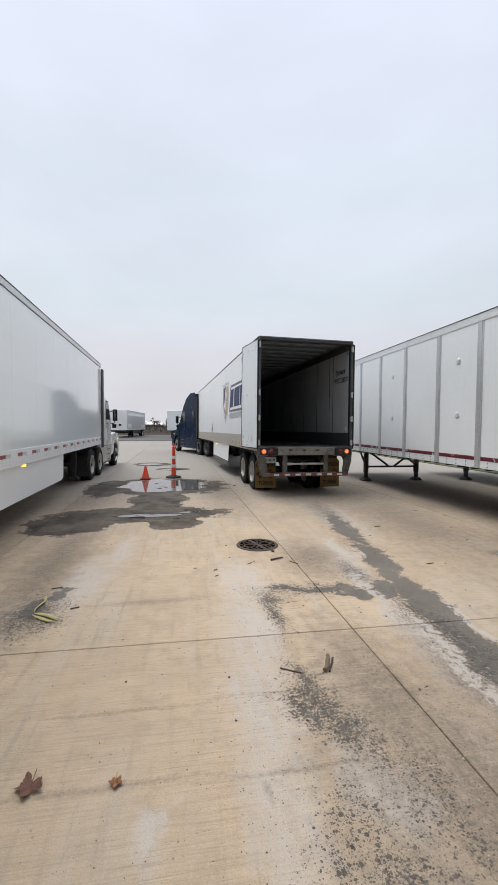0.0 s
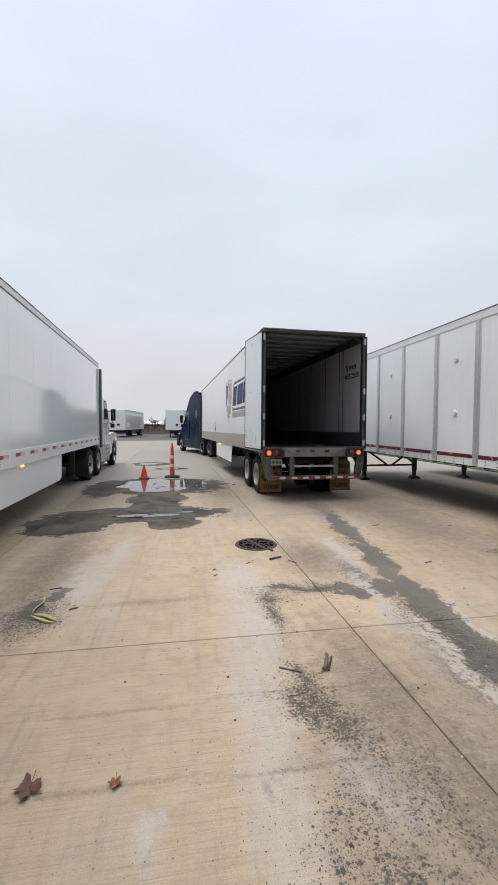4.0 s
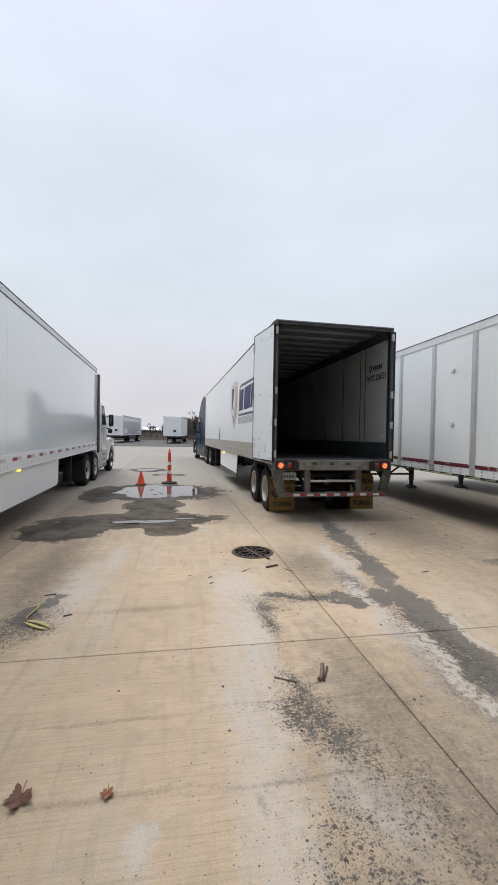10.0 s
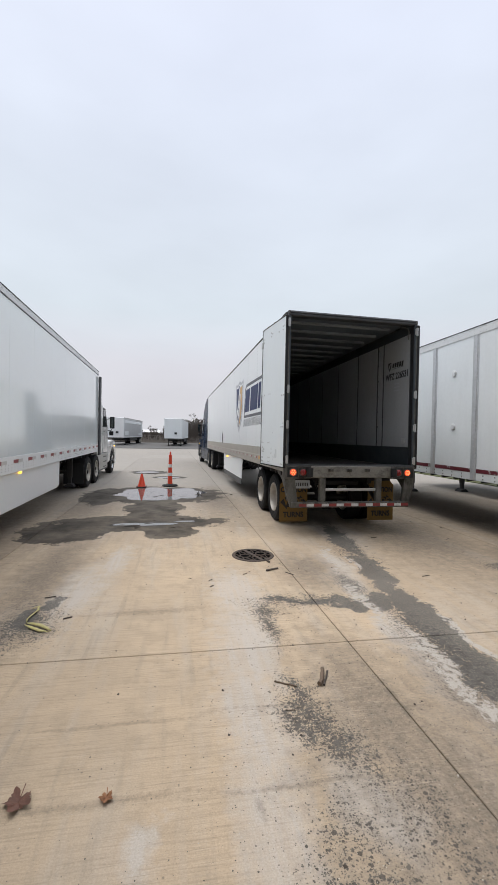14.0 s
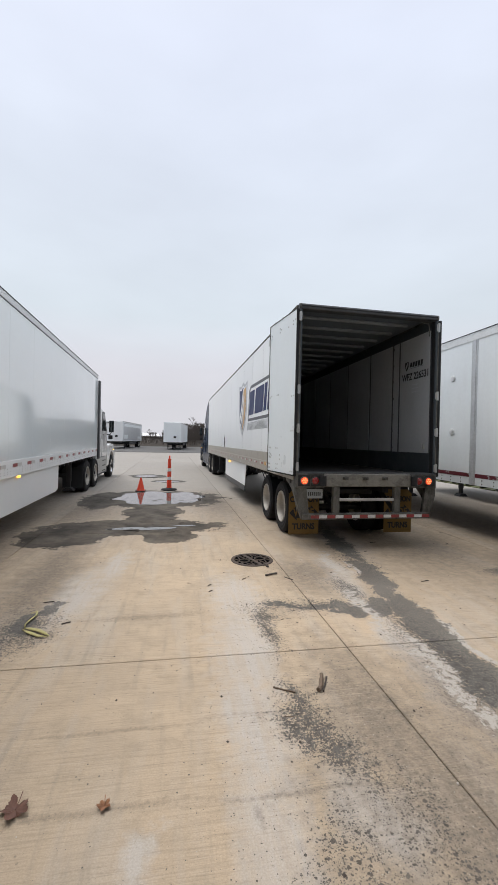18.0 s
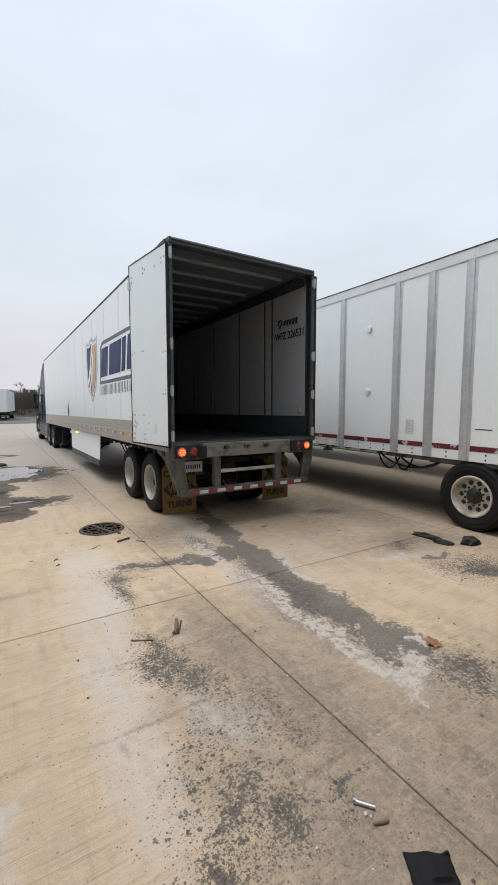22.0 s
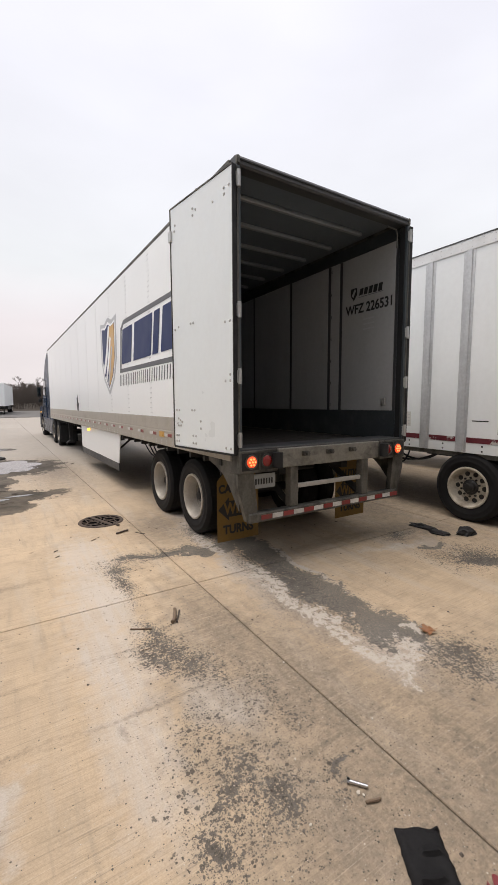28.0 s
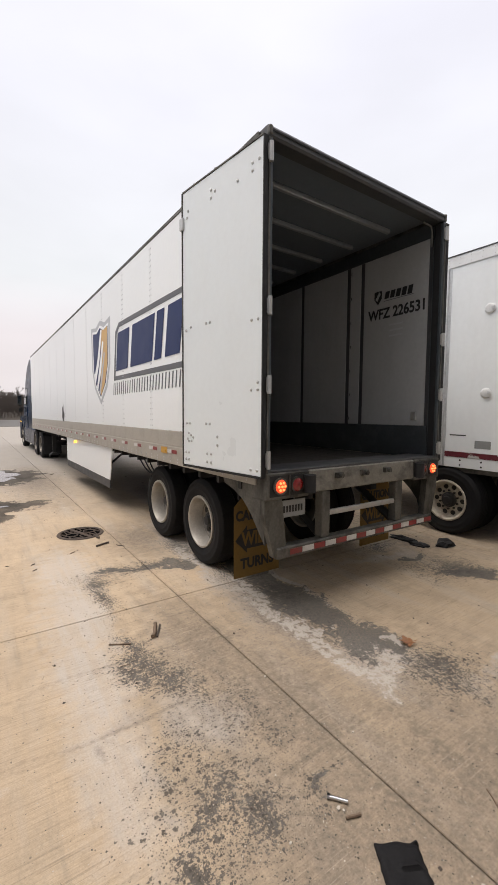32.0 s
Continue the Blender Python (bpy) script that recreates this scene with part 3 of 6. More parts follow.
FILM_AND_FALLOFF = [(1.45, 1.7, 0.7, 1.3, 0), (2.1, 0.6, 1.1, 1.2, 0), (1.5, 0.7, 0.7, 0.8, 0), (1.2, 0.9, 0.6, 0.6, 0), (1.1, 0.2, 1.2, 0.7, 0), (4.3, 7.0, 1.0, 2.6, 0), (6.8, 6.0, 1.4, 6.0, 0), (4.0, 11.0, 1.6, 2.5, 0), (-1.7, 5.5, 0.35, 2.4, 0), (-1.75, 3.0, 0.3, 1.2, 0), (-4.2, 7.0, 1.4, 8.0, 0), (4.7, 3.4, 1.0, 0.5, -15), (5.2, 5.0, 0.8, 1.6, 0), (1.35, 2.5, 0.35, 1.0, 0),
        (-2.3, 10.5, 0.8, 2.5, 0), (1.0, 11.5, 0.6, 2.6, 0), (1.75, 5.4, 0.4, 0.7, 0), (3.0, 8.5, 0.35, 2.0, -5), (2.1, 2.4, 0.3, 0.9, 0)]
DARK = [(2.64, 5.2, 0.23, 1.0, -7), (2.50, 3.8, 0.25, 1.1, -3), (2.47, 2.6, 0.29, 0.8, 0), (2.48, 1.85, 0.27, 0.38, 0), (2.86, 7.0, 0.21, 1.4, -6), (1.78, 4.24, 0.55, 0.10, -2), (2.22, 4.2, 0.26, 0.22, 0), (1.16, 4.34, 0.34, 0.09, -14),
        (1.33, 1.09, 0.05, 0.03, 0), (4.52, 2.2, 0.40, 0.20, -30), (4.40, 2.85, 0.28, 0.08, 0), (-1.50, 4.25, 0.13, 0.36, 10), (-1.35, 4.6, 0.10, 0.2, -20)]
BROKEN = [(0.84, 2.75, 0.13, 0.44, 20), (0.98, 2.30, 0.26, 0.28, 0), (0.88, 2.55, 0.20, 0.36, 20), (0.92, 4.15, 0.20, 0.24, 0), (4.4, 3.3, 0.5, 0.12, -8), (0.74, 2.45, 0.14, 0.3, 10), (4.7, 5.2, 0.5, 0.3, -20), (0.63, 1.20, 0.14, 0.16, 0), (0.94, 1.22, 0.15, 0.16, 0), (0.80, 1.38, 0.30, 0.12, 0), (2.64, 1.36, 0.36, 0.30, 0), (1.45, 4.32, 0.75, 0.22, -4), (2.30, 3.1, 0.38, 1.7, 0), (-1.45, 4.15, 0.34, 0.55, 0),
          (0.84, 3.8, 0.14, 0.5, 0), (1.28, 1.09, 0.16, 0.07, 0), (4.5, 2.35, 0.6, 0.45, -20), (2.1, 4.7, 0.22, 0.7, 0)]
SPECKLE = [(0.76, 1.30, 0.40, 0.42, 0), (0.66, 1.20, 0.22, 0.26, 0), (0.94, 1.20, 0.20, 0.20, 0), (0.92, 2.5, 0.26, 0.55, 16), (0.80, 1.70, 0.26, 0.40, 0), (1.2, 1.75, 0.3, 0.6, 0), (2.64, 1.35, 0.42, 0.34, 0), (0.84, 3.7, 0.20, 0.6, 0), (1.1, 4.35, 0.6, 0.30, 0),
           (-1.42, 4.1, 0.42, 0.6, 0), (4.5, 2.4, 0.7, 0.55, 0), (1.22, 1.08, 0.24, 0.11, 0), (2.7, 6.0, 0.4, 1.2, -6)]
LIME = [(2.13, 3.0, 0.15, 0.6, -2), (2.11, 2.2, 0.14, 0.6, 2), (2.12, 1.62, 0.13, 0.3, 10), (2.05, 4.3, 0.12, 0.7, -4), (2.24, 5.9, 0.12, 0.7, -10), (2.69, 3.35, 0.06, 0.7, 0), (2.52, 5.6, 0.05, 0.5, -8), (2.32, 1.50, 0.20, 0.14, 0), (2.62, 1.75, 0.10, 0.07, 0), (2.36, 2.1, 0.05, 0.07, 0)]
# thin grimy lines: brushed along the cross pours, and the dirt that gathers beside the joint
LINES = [(1.0, 2.71, 0.85, 0.022, 1), (0.85, 2.09, 0.9, 0.022, 1), (1.565, 1.50, 0.05, 0.45, 2), (1.55, 2.6, 0.03, 0.8, 2), (2.04, 1.05, 0.05, 0.42, 2), (1.57, 0.9, 0.03, 0.5, 2), (-0.4, 2.67, 0.7, 0.02, 0), (-0.4, 2.12, 0.7, 0.03, 0), (-0.3, 4.3, 0.7, 0.08, 3), (0.45, 1.98, 0.025, 0.10, 6), (-1.7, 3.1, 0.05, 0.4, -8), (1.45, 1.35, 0.9, 0.02, 2)]
DAMP = [(-0.75, 12.5, 2.05, 1.72, 0), (-2.2, 12.3, 0.62, 1.6, 0), (-0.65, 10.2, 0.70, 1.4, 0), (-0.95, 8.5, 1.8, 0.74, 2), (-2.1, 7.8, 0.78, 0.86, 0), (-0.22, 7.8, 0.52, 0.58, 0), (-1.5, 19.55, 0.85, 0.9, 0), (-0.5, 17.3, 0.7, 0.5, 0)]

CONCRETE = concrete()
JOINT = mat("dark_joint_filler", (0.06, 0.053, 0.045), 0.9, vary=0.2, scale=6, fine=40, bump=0.2)
GRASS_SOIL = mat("dry_winter_grass", (0.125, 0.108, 0.052), 0.95, vary=0.35, scale=0.4, fine=9, bump=0.6)
GRASS_GREEN = mat("short_green_grass", (0.075, 0.085, 0.028), 0.95, vary=0.3, scale=0.8, fine=14, bump=0.6)
BRUSH = mat("brown_brush_bank", (0.038, 0.030, 0.022), 0.95, vary=0.4, scale=0.5, fine=6, bump=0.6)

bm = bmesh.new()
R0 = 1500
vs = [bm.verts.new((x, y, -0.03)) for x, y in ((-R0, -R0), (R0, -R0), (R0, R0), (-R0, R0))]
bm.faces.new(vs)
solid("ground", bm, GRASS_SOIL, "flat dry winter grassland reaching the horizon", "ground", kind="structure")

# concrete yard: a bed with filler in the joints, and one slab after another on it
yard = solid("pavement", boxes((-34.4, 12.2, -1.23, 51.0, -0.12, -0.012)), JOINT, "tan concrete truck yard of large slabs with dark joints, stained and worn", "pavement", kind="structure")
SX, SY, GAP = 3.98, 4.6, 0.0045
LEAN = -0.0205
slab = None
for i in range(-9, 3):
    for j in range(-1, 10):
        y0 = 3.41 + j * SY
        x0 = 1.577 + LEAN * y0 + i * SX
        if slab is None:
            bm = bmesh.new()
            prism(bm, [(GAP, GAP), (SX - GAP, GAP), (SX - GAP + LEAN * SY, SY - GAP), (GAP + LEAN * SY, SY - GAP)], "z", -0.05, 0.0)
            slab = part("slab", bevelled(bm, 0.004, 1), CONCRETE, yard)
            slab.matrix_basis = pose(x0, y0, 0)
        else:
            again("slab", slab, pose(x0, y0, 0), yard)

# verge, bank and far road
solid("grass_verge", boxes((12.3, 60, -20, 50.9, -0.05, 0.035)), GRASS_GREEN, "strip of short green grass beside the concrete yard", "grass", kind="structure")


def blot(cx, cy, rx, ry, seed, z, wobble=0.35, n=64):
    """A thin irregular sheet."""
    bm = bmesh.new()
    ring = []
    for k in range(n):
        a = 2 * math.pi * k / n
        w = 1 + wobble * noise.noise((2.0 * math.cos(a) + seed, 2.0 * math.sin(a), seed * 1.7)) + 0.18 * noise.noise((6 * math.cos(a), 6 * math.sin(a) + seed, seed))
        ring.append(bm.verts.new((cx + rx * w * math.cos(a), cy + ry * w * math.sin(a), z)))
    bm.faces.new(ring)
    return bm


def water():
    m = bpy.data.materials.new("still_puddle_water")
    m.use_nodes = True
    n, l = m.node_tree.nodes, m.node_tree.links
    b = n["Principled BSDF"]
    b.inputs["Base Color"].default_value = (0.10, 0.095, 0.088, 1)
    b.inputs["Roughness"].default_value = 0.03
    b.inputs["IOR"].default_value = 1.5
    b.inputs["Specular IOR Level"].default_value = 1.0
    t, bp = n.new("ShaderNodeTexNoise"), n.new("ShaderNodeBump")
    t.inputs["Scale"].default_value = 3.0
    bp.inputs["Strength"].default_value, bp.inputs["Distance"].default_value = 0.02, 0.01
    l.new(t.outputs[0], bp.inputs["Height"])
    l.new(bp.outputs[0], b.inputs["Normal"])
    return m


WATER = water()
for cx, cy, rx, ry, seed in ((-0.62, 12.65, 1.38, 1.22, 3.1), (-0.75, 8.36, 0.66, 0.14, 7.7), (-1.6, 19.55, 0.50, 0.42, 1.3), (-0.55, 17.2, 0.45, 0.26, 5.2), (0.10, 8.58, 0.22, 0.07, 9.4)):
    solid("puddle", blot(cx, cy, rx, ry, seed, 0.005, 0.22), WATER, "shallow puddle on the concrete mirroring the grey sky", "puddle", group="puddles", kind="stuff")

# ---- wheels ----
def wheel_parts(name, parent, at, r=0.51, width=0.28, side=-1, rim=None, dish=0.13, label=""):
    """One road wheel with its tyre, rim and hub; side -1 shows its face towards -x."""
    hub = new(name)
    hub.parent = parent
    hub.matrix_basis = pose(*at)
    tagged(hub, label)
    s, w = side, width / 2
    rr = 0.30 * r / 0.51
    bm = bmesh.new()
    lathe(bm, [(rr, -w * 0.80), (rr + 0.05, -w * 0.98), (r - 0.125, -w * 0.995), (r - 0.12, -w * 1.015), (r - 0.108, -w * 1.015), (r - 0.10, -w), (r - 0.06, -w * 0.97), (r - 0.055, -w * 0.985), (r - 0.045, -w * 0.975), (r - 0.035, -w * 0.93), (r - 0.004, -w * 0.74), (r, -w * 0.42), (r, w * 0.42), (r - 0.004, w * 0.74), (r - 0.035, w * 0.93), (r - 0.045, w * 0.975), (r - 0.055, w * 0.985), (r - 0.06, w * 0.97), (r - 0.10, w), (r - 0.108, w * 1.015), (r - 0.12, w * 1.015), (r - 0.125, w * 0.995), (rr + 0.05, w * 0.98), (rr, w * 0.80)],
          (0, 0, 0), "x", 40, closed=True)
    part("tyre", bm, RUBBER, hub, smooth=True)
    bm = bmesh.new()
    # grooves round the tread as raised ribs
    for x in (-0.085, -0.043, 0.0, 0.043, 0.085):
        lathe(bm, [(r - 0.002, x - 0.016), (r + 0.004, x - 0.013), (r + 0.004, x + 0.013), (r - 0.002, x + 0.016)], (0, 0, 0), "x", 40, closed=True)
    part("tread", bm, RUBBER, hub, kind="stuff")
    bm = bmesh.new()
    f = s * w
    lathe(bm, [(rr + 0.012, f * 0.86), (rr + 0.010, f * 0.97), (rr - 0.010, f * 0.99), (rr - 0.022, f - s * 0.02), (rr - 0.034, f - s * dish * 0.45), (rr - 0.050, f - s * dish * 0.85), (rr - 0.050, f - s * (dish + 0.03)), (rr - 0.02, f - s * (dish + 0.05)), (rr - 0.015, -f * 0.80), (rr + 0.012, -f * 0.86)], (0, 0, 0), "x", 40, closed=True)
    part("rim", bm, rim or RIM, hub, smooth=True)
    bm = bmesh.new()
    lathe(bm, [(rr - 0.051, f - s * dish * 0.86), (rr - 0.075, f - s * (dish + 0.008)), (0.15, f - s * (dish - 0.015)), (0.11, f - s * (dish - 0.01)), (0.11, f - s * (dish + 0.03)), (rr - 0.051, f - s * (dish + 0.03))], (0, 0, 0), "x", 40, closed=True)
    part("wheel_disc", bm, rim or RIM_DISC_SHADED, hub, smooth=True)
    bm = bmesh.new()
    for k in range(10):
        a = 2 * math.pi * k / 10
        cyl(bm, (f - s * (dish - 0.004), 0.202 * math.cos(a), 0.202 * math.sin(a)), 0.036, 0.012, "x", 12)
    part("hand_hole", bm, HUB_BLACK, hub, kind="stuff")
    bm = bmesh.new()
    for k in range(10):
        a = 2 * math.pi * (k + 0.5) / 10
        cyl(bm, (f - s * (dish - 0.02), 0.142 * math.cos(a), 0.142 * math.sin(a)), 0.016, 0.035, "x", 6)
    part("wheel_nut", bm, HUB_BLACK if rim is RIM_RUSTY else STEEL_GREY, hub, kind="stuff")
    bm = bmesh.new()
    lathe(bm, [(0.118, f - s * dish), (0.115, f - s * (dish - 0.03)), (0.092, f - s * (dish - 0.045)), (0.085, f - s * (dish - 0.075)), (0.062, f - s * (dish - 0.085)), (0.055, f - s * (dish - 0.11)), (0.02, f - s * (dish - 0.115))], (0, 0, 0), "x", 20)
    part("hub_cap", bm, HUB_BLACK if rim is RIM_RUSTY else BLACK_STEEL, hub, smooth=True)
    return hub


def axle_set(parent, ys, outer, r=0.51, rim=None, dish=0.13):
    """Dual wheels on each axle; returns the wheels, which roll."""
    wheels = []
    for y in ys:
        bm = bmesh.new()
        cyl(bm, (0, y, r), 0.065, 2 * outer - 0.4, "x", 16)
        part("axle", bm, BLACK_STEEL, parent, smooth=True)
        for s in (-1, 1):
            wheels.append(wheel_parts("wheel", parent, (s * (outer - 0.14), y, r), r, 0.28, s, rim, dish))
            wheels.append(wheel_parts("inner_wheel", parent, (s * (outer - 0.14 - 0.33), y, r), r, 0.28, s, rim))
    return wheels


# ---- box trailers ----
TL, TW, TH, OTH = 16.15, 1.295, 4.10, 4.13


def rail_tape(parent, x, y0, y1, z, step=0.62, size=0.20, half=0.022):
    """Short reflective pieces along a rail."""
    red = white = None
    y = y0
    while y < y1:
        for k, m in enumerate((REDTAPE, WHITETAPE)):
            bm = boxes((x - 0.0015, x + 0.0015, 0, size / 2 - 0.004, z - half, z + half))
            src = red if k == 0 else white
            at = pose(0, y + k * size / 2, 0)
            if src is None:
                o = part("reflector", bm, m, parent)
                o.matrix_basis = at
                red, white = (o, white) if k == 0 else (red, o)
            else:
                bm.free()
                again("reflector", src, at, parent)
        y += step


def underbody(tr, floor_z, gear_y, black=BLACK_STEEL, brace=True):
    first = part("cross_member", boxes((-TW + 0.06, TW - 0.06, 0, 0.05, floor_z - 0.15, floor_z - 0.04)), black, tr)
    first.matrix_basis = pose(0, 0.45, 0)
    for k in range(1, 38):
        again("cross_member", first, pose(0, 0.45 + 0.41 * k, 0), tr)
    for s in (-1, 1):
        part("chassis_rail", boxes((s * 0.5 - 0.05, s * 0.5 + 0.05, 0.3, 5.2, floor_z - 0.30, floor_z - 0.151)), black, tr)
    part("slider_box", bevelled(boxes((-0.62, 0.62, 1.0, 3.6, floor_z - 0.42, floor_z - 0.302)), 0.02, 1), black, tr)
    part("coupler_plate", boxes((-0.8, 0.8, TL - 1.6, TL - 0.2, floor_z - 0.20, floor_z - 0.152)), black, tr)
    return tr


def landing_gear(tr, y, top, foot_z=0.0, brace=True):
    for s in (-1, 1):
        leg = part("landing_leg", bevelled(boxes((s * 0.93 - 0.065, s * 0.93 + 0.065, y - 0.065, y + 0.065, foot_z + 0.28, top)), 0.008, 1), BLACK_STEEL, tr)
        part("inner_leg", boxes((s * 0.93 - 0.05, s * 0.93 + 0.05, y - 0.05, y + 0.05, foot_z + 0.03, foot_z + 0.29)), BLACK_STEEL, leg)
        bm = bmesh.new()
        prism(bm, [(s * 0.93 - 0.16, foot_z), (s * 0.93 + 0.16, foot_z), (s * 0.93 + 0.15, foot_z + 0.03), (s * 0.93 + 0.06, foot_z + 0.10), (s * 0.93 - 0.06, foot_z + 0.10), (s * 0.93 - 0.15, foot_z + 0.03)], "y", y - 0.14, y + 0.14)
        part("foot", bm, BLACK_STEEL, leg)
        part("leg_plate", boxes((s * 0.93 - 0.14, s * 0.93 + 0.14, y - 0.10, y + 0.45, top - 0.03, top + 0.02)), BLACK_STEEL, leg)
    if brace:
        z = foot_z + 0.48
        part("cross_tube", bevelled(boxes((-0.865, 0.865, y - 0.03, y + 0.03, z - 0.03, z + 0.03)), 0.006, 1), BLACK_STEEL, tr)
        for s in (-1, 1):
            bm = bmesh.new()
            beam(bm, (s * 0.12, y, z + 0.03), (s * 0.80, y, top - 0.02), 0.05)
            part("brace", bm, BLACK_STEEL, tr)
            bm = bmesh.new()
            beam(bm, (s * 0.93, y + 0.05, z + 0.05), (s * 0.75, y + 0.9, top - 0.01), 0.05)
            part("brace", bm, BLACK_STEEL, tr)


def rear_frame(tr, floor_z, sill_z):
    """Uprights, header, sill, lamps and the bumper under them."""
    for s in (-1, 1):
        p = part("rear_post", bevelled(boxes((min(s * 1.232, s * 1.282), max(s * 1.232, s * 1.282), 0.0, 0.12, sill_z, OTH - 0.10)), 0.006, 1), POST_BLUE, tr, "dark blue-grey steel door post")
        part("post_channel", boxes((min(s * 1.262, s * 1.280), max(s * 1.262, s * 1.280), -0.008, -0.001, sill_z, OTH - 0.12)), STEEL_GREY, p)
        part("door_seal", boxes((min(s * 1.222, s * 1.2315), max(s * 1.222, s * 1.2315), 0.03, 0.10, sill_z + 0.01, OTH - 0.11)), SEAL, p)
        for z in (1.43, 2.06, 2.70, 3.90):
            bm = bmesh.new()
            cyl(bm, (s * 1.268, -0.022, z), 0.019, 0.15, "z", 12)
            box(bm, s * 1.262 - 0.03, s * 1.262 + 0.022, -0.016, -0.009, z - 0.06, z + 0.06)
            part("hinge", bm, ALU, tr, smooth=False)
    bm = bmesh.new()
    prism(bm, [(0.14, OTH - 0.10), (0.02, OTH - 0.10), (0.0, OTH - 0.085), (0.0, OTH - 0.03), (0.012, OTH - 0.008), (0.035, OTH), (0.14, OTH)], "x", -1.272, 1.285)
    head = part("header", bm, DARK_TRIM, tr, "dark rounded rear header")
    part("header_lip", bevelled(boxes((-1.27, 1.27, -0.010, -0.001, OTH - 0.055, OTH - 0.035)), 0.003, 1), BLACK_STEEL, head)
    for s in (-1, 1):
        part("corner_cap", bevelled(boxes((s * 1.26 - 0.018, s * 1.26 + 0.018, -0.012, 0.03, OTH - 0.085, OTH - 0.012)), 0.012, 2), STEEL_GREY, head)
    part("rear_sill", bevelled(boxes((-0.80, 0.80, -0.01, 0.16, 1.10, sill_z)), 0.012, 1), SILL_STEEL, tr, "scuffed grey steel sill")
    part("sill_top", bevelled(boxes((-1.285, 1.285, 0.002, 0.36, sill_z - 0.002, sill_z + 0.022)), 0.006, 1), DARK_TRIM, tr, "worn steel threshold")
    for x in (-0.42, -0.06, 0.30):
        bm = bmesh.new()
        box(bm, x - 0.045, x + 0.045, -0.045, -0.01, sill_z - 0.10, sill_z - 0.05)
        cyl(bm, (x, -0.05, sill_z - 0.075), 0.022, 0.05, "y", 10)
        part("lock_keeper", bm, STEEL_GREY, tr)
    for s in (-1, 1):
        a, z = sorted((s * 0.80, s * 1.285)), sill_z
        h = part("lamp_box", bevelled(boxes((a[0], a[1], -0.02, 0.20, 1.08, sill_z)), 0.010, 1), STEEL_GREY, tr, "dark steel lamp housing")
        part("lamp_recess", boxes((a[0] + 0.035, a[1] - 0.035, -0.024, -0.019, 1.11, 1.29)), BLACK_STEEL, h)
        part("lamp_divider", bevelled(boxes((s * 1.04 - 0.008, s * 1.04 + 0.008, -0.034, -0.0241, 1.11, 1.29)), 0.002, 1), STEEL_GREY, h)
        for x, lit in ((1.12, True), (0.935, False)) if s > 0 else ((-1.145, True), (-0.955, False)):
            bm = bmesh.new()
            lathe(bm, [(0.060, -0.020), (0.060, -0.040), (0.050, -0.050), (0.02, -0.056)], (x, 0, 1.20), "y", 24)
            lens = part("lamp_lens", bm, LAMP_LIT if lit else LAMP_RED, h, "lit orange-red lamp" if lit else "unlit red lamp", smooth=True)
            bm = bmesh.new()
            lathe(bm, [(0.060, -0.026), (0.060, -0.044), (0.075, -0.044), (0.075, -0.026)], (x, 0, 1.20), "y", 24, closed=True)
            part("lens_ring", bm, STEEL_GREY, lens, "grey lamp ring")
            if lit:
                bm = bmesh.new()
                for k in range(6):
                    q = 2 * math.pi * k / 6
                    cyl(bm, (x + 0.034 * math.cos(q), -0.057, 1.20 + 0.034 * math.sin(q)), 0.011, 0.010, "y", 8)
                cyl(bm, (x, -0.059, 1.20), 0.011, 0.010, "y", 8)
                part("lamp_diodes", bm, LAMP_CORE, lens, kind="stuff")
        # rubber dock bumper beside the lamps
        bm = bmesh.new()
        cyl(bm, (s * 0.83, -0.06, 1.20), 0.055, 0.16, "z", 14)
        part("dock_bumper", bm, SEAL, tr, smooth=True)
    # underride guard
    bar = part("guard_bar", bevelled(boxes((-1.16, 1.18, -0.02, 0.09, 0.55, 0.65)), 0.010, 1), STEEL_GREY, tr, "steel underride bar with red and white tape")
    n = 15
    for k in range(n):
        x0 = -1.02 + k * 2.18 / n
        part("tape", boxes((x0 + 0.003, x0 + 2.18 / n - 0.003, -0.0235, -0.0205, 0.575, 0.625)), REDTAPE if k % 2 == 0 else WHITETAPE, bar)
    for s in (-1, 1):
        part("guard_upright", bevelled(boxes((s * 0.56 - 0.055, s * 0.56 + 0.055, 0.0, 0.10, 0.651, 1.10)), 0.008, 1), STEEL_GREY, tr)
        bm = bmesh.new()
        prism(bm, [(s * 1.17, 0.56), (s * 1.04, 0.56), (s * 1.10, 1.08), (s * 1.28, 1.08), (s * 1.28, 0.95)], "y", 0.005, 0.085)
        part("guard_bracket", bevelled(bm, 0.006, 1), STEEL_GREY, tr)
        bm = bmesh.new()
        prism(bm, [(0.21, 1.195), (0.80, 1.195), (0.78, 1.13), (0.62, 1.09), (0.45, 1.02), (0.30, 0.90), (0.18, 0.76), (0.09, 0.66), (0.09, 1.075), (0.21, 1.075)], "x", min(s * 1.205, s * 1.22), max(s * 1.205, s * 1.22))
        part("gusset_plate", bm, STEEL_GREY, tr, "curved grey gusset plate")
        bm = bmesh.new()
        beam(bm, (s * 0.56, 0.10, 0.66), (s * 0.56, 0.75, 1.05), 0.07)
        part("guard_stay", bm, BLACK_STEEL, tr)
    part("guard_step", bevelled(boxes((-0.505, 0.505, 0.02, 0.06, 0.85, 0.90)), 0.006, 1), ALU, tr, "pale step bar")
    plate = part("number_plate", bevelled(boxes((-1.09, -0.80, 0.03, 0.036, 0.90, 1.055)), 0.003, 1), PLATE_GREY, tr, "pale number plate")
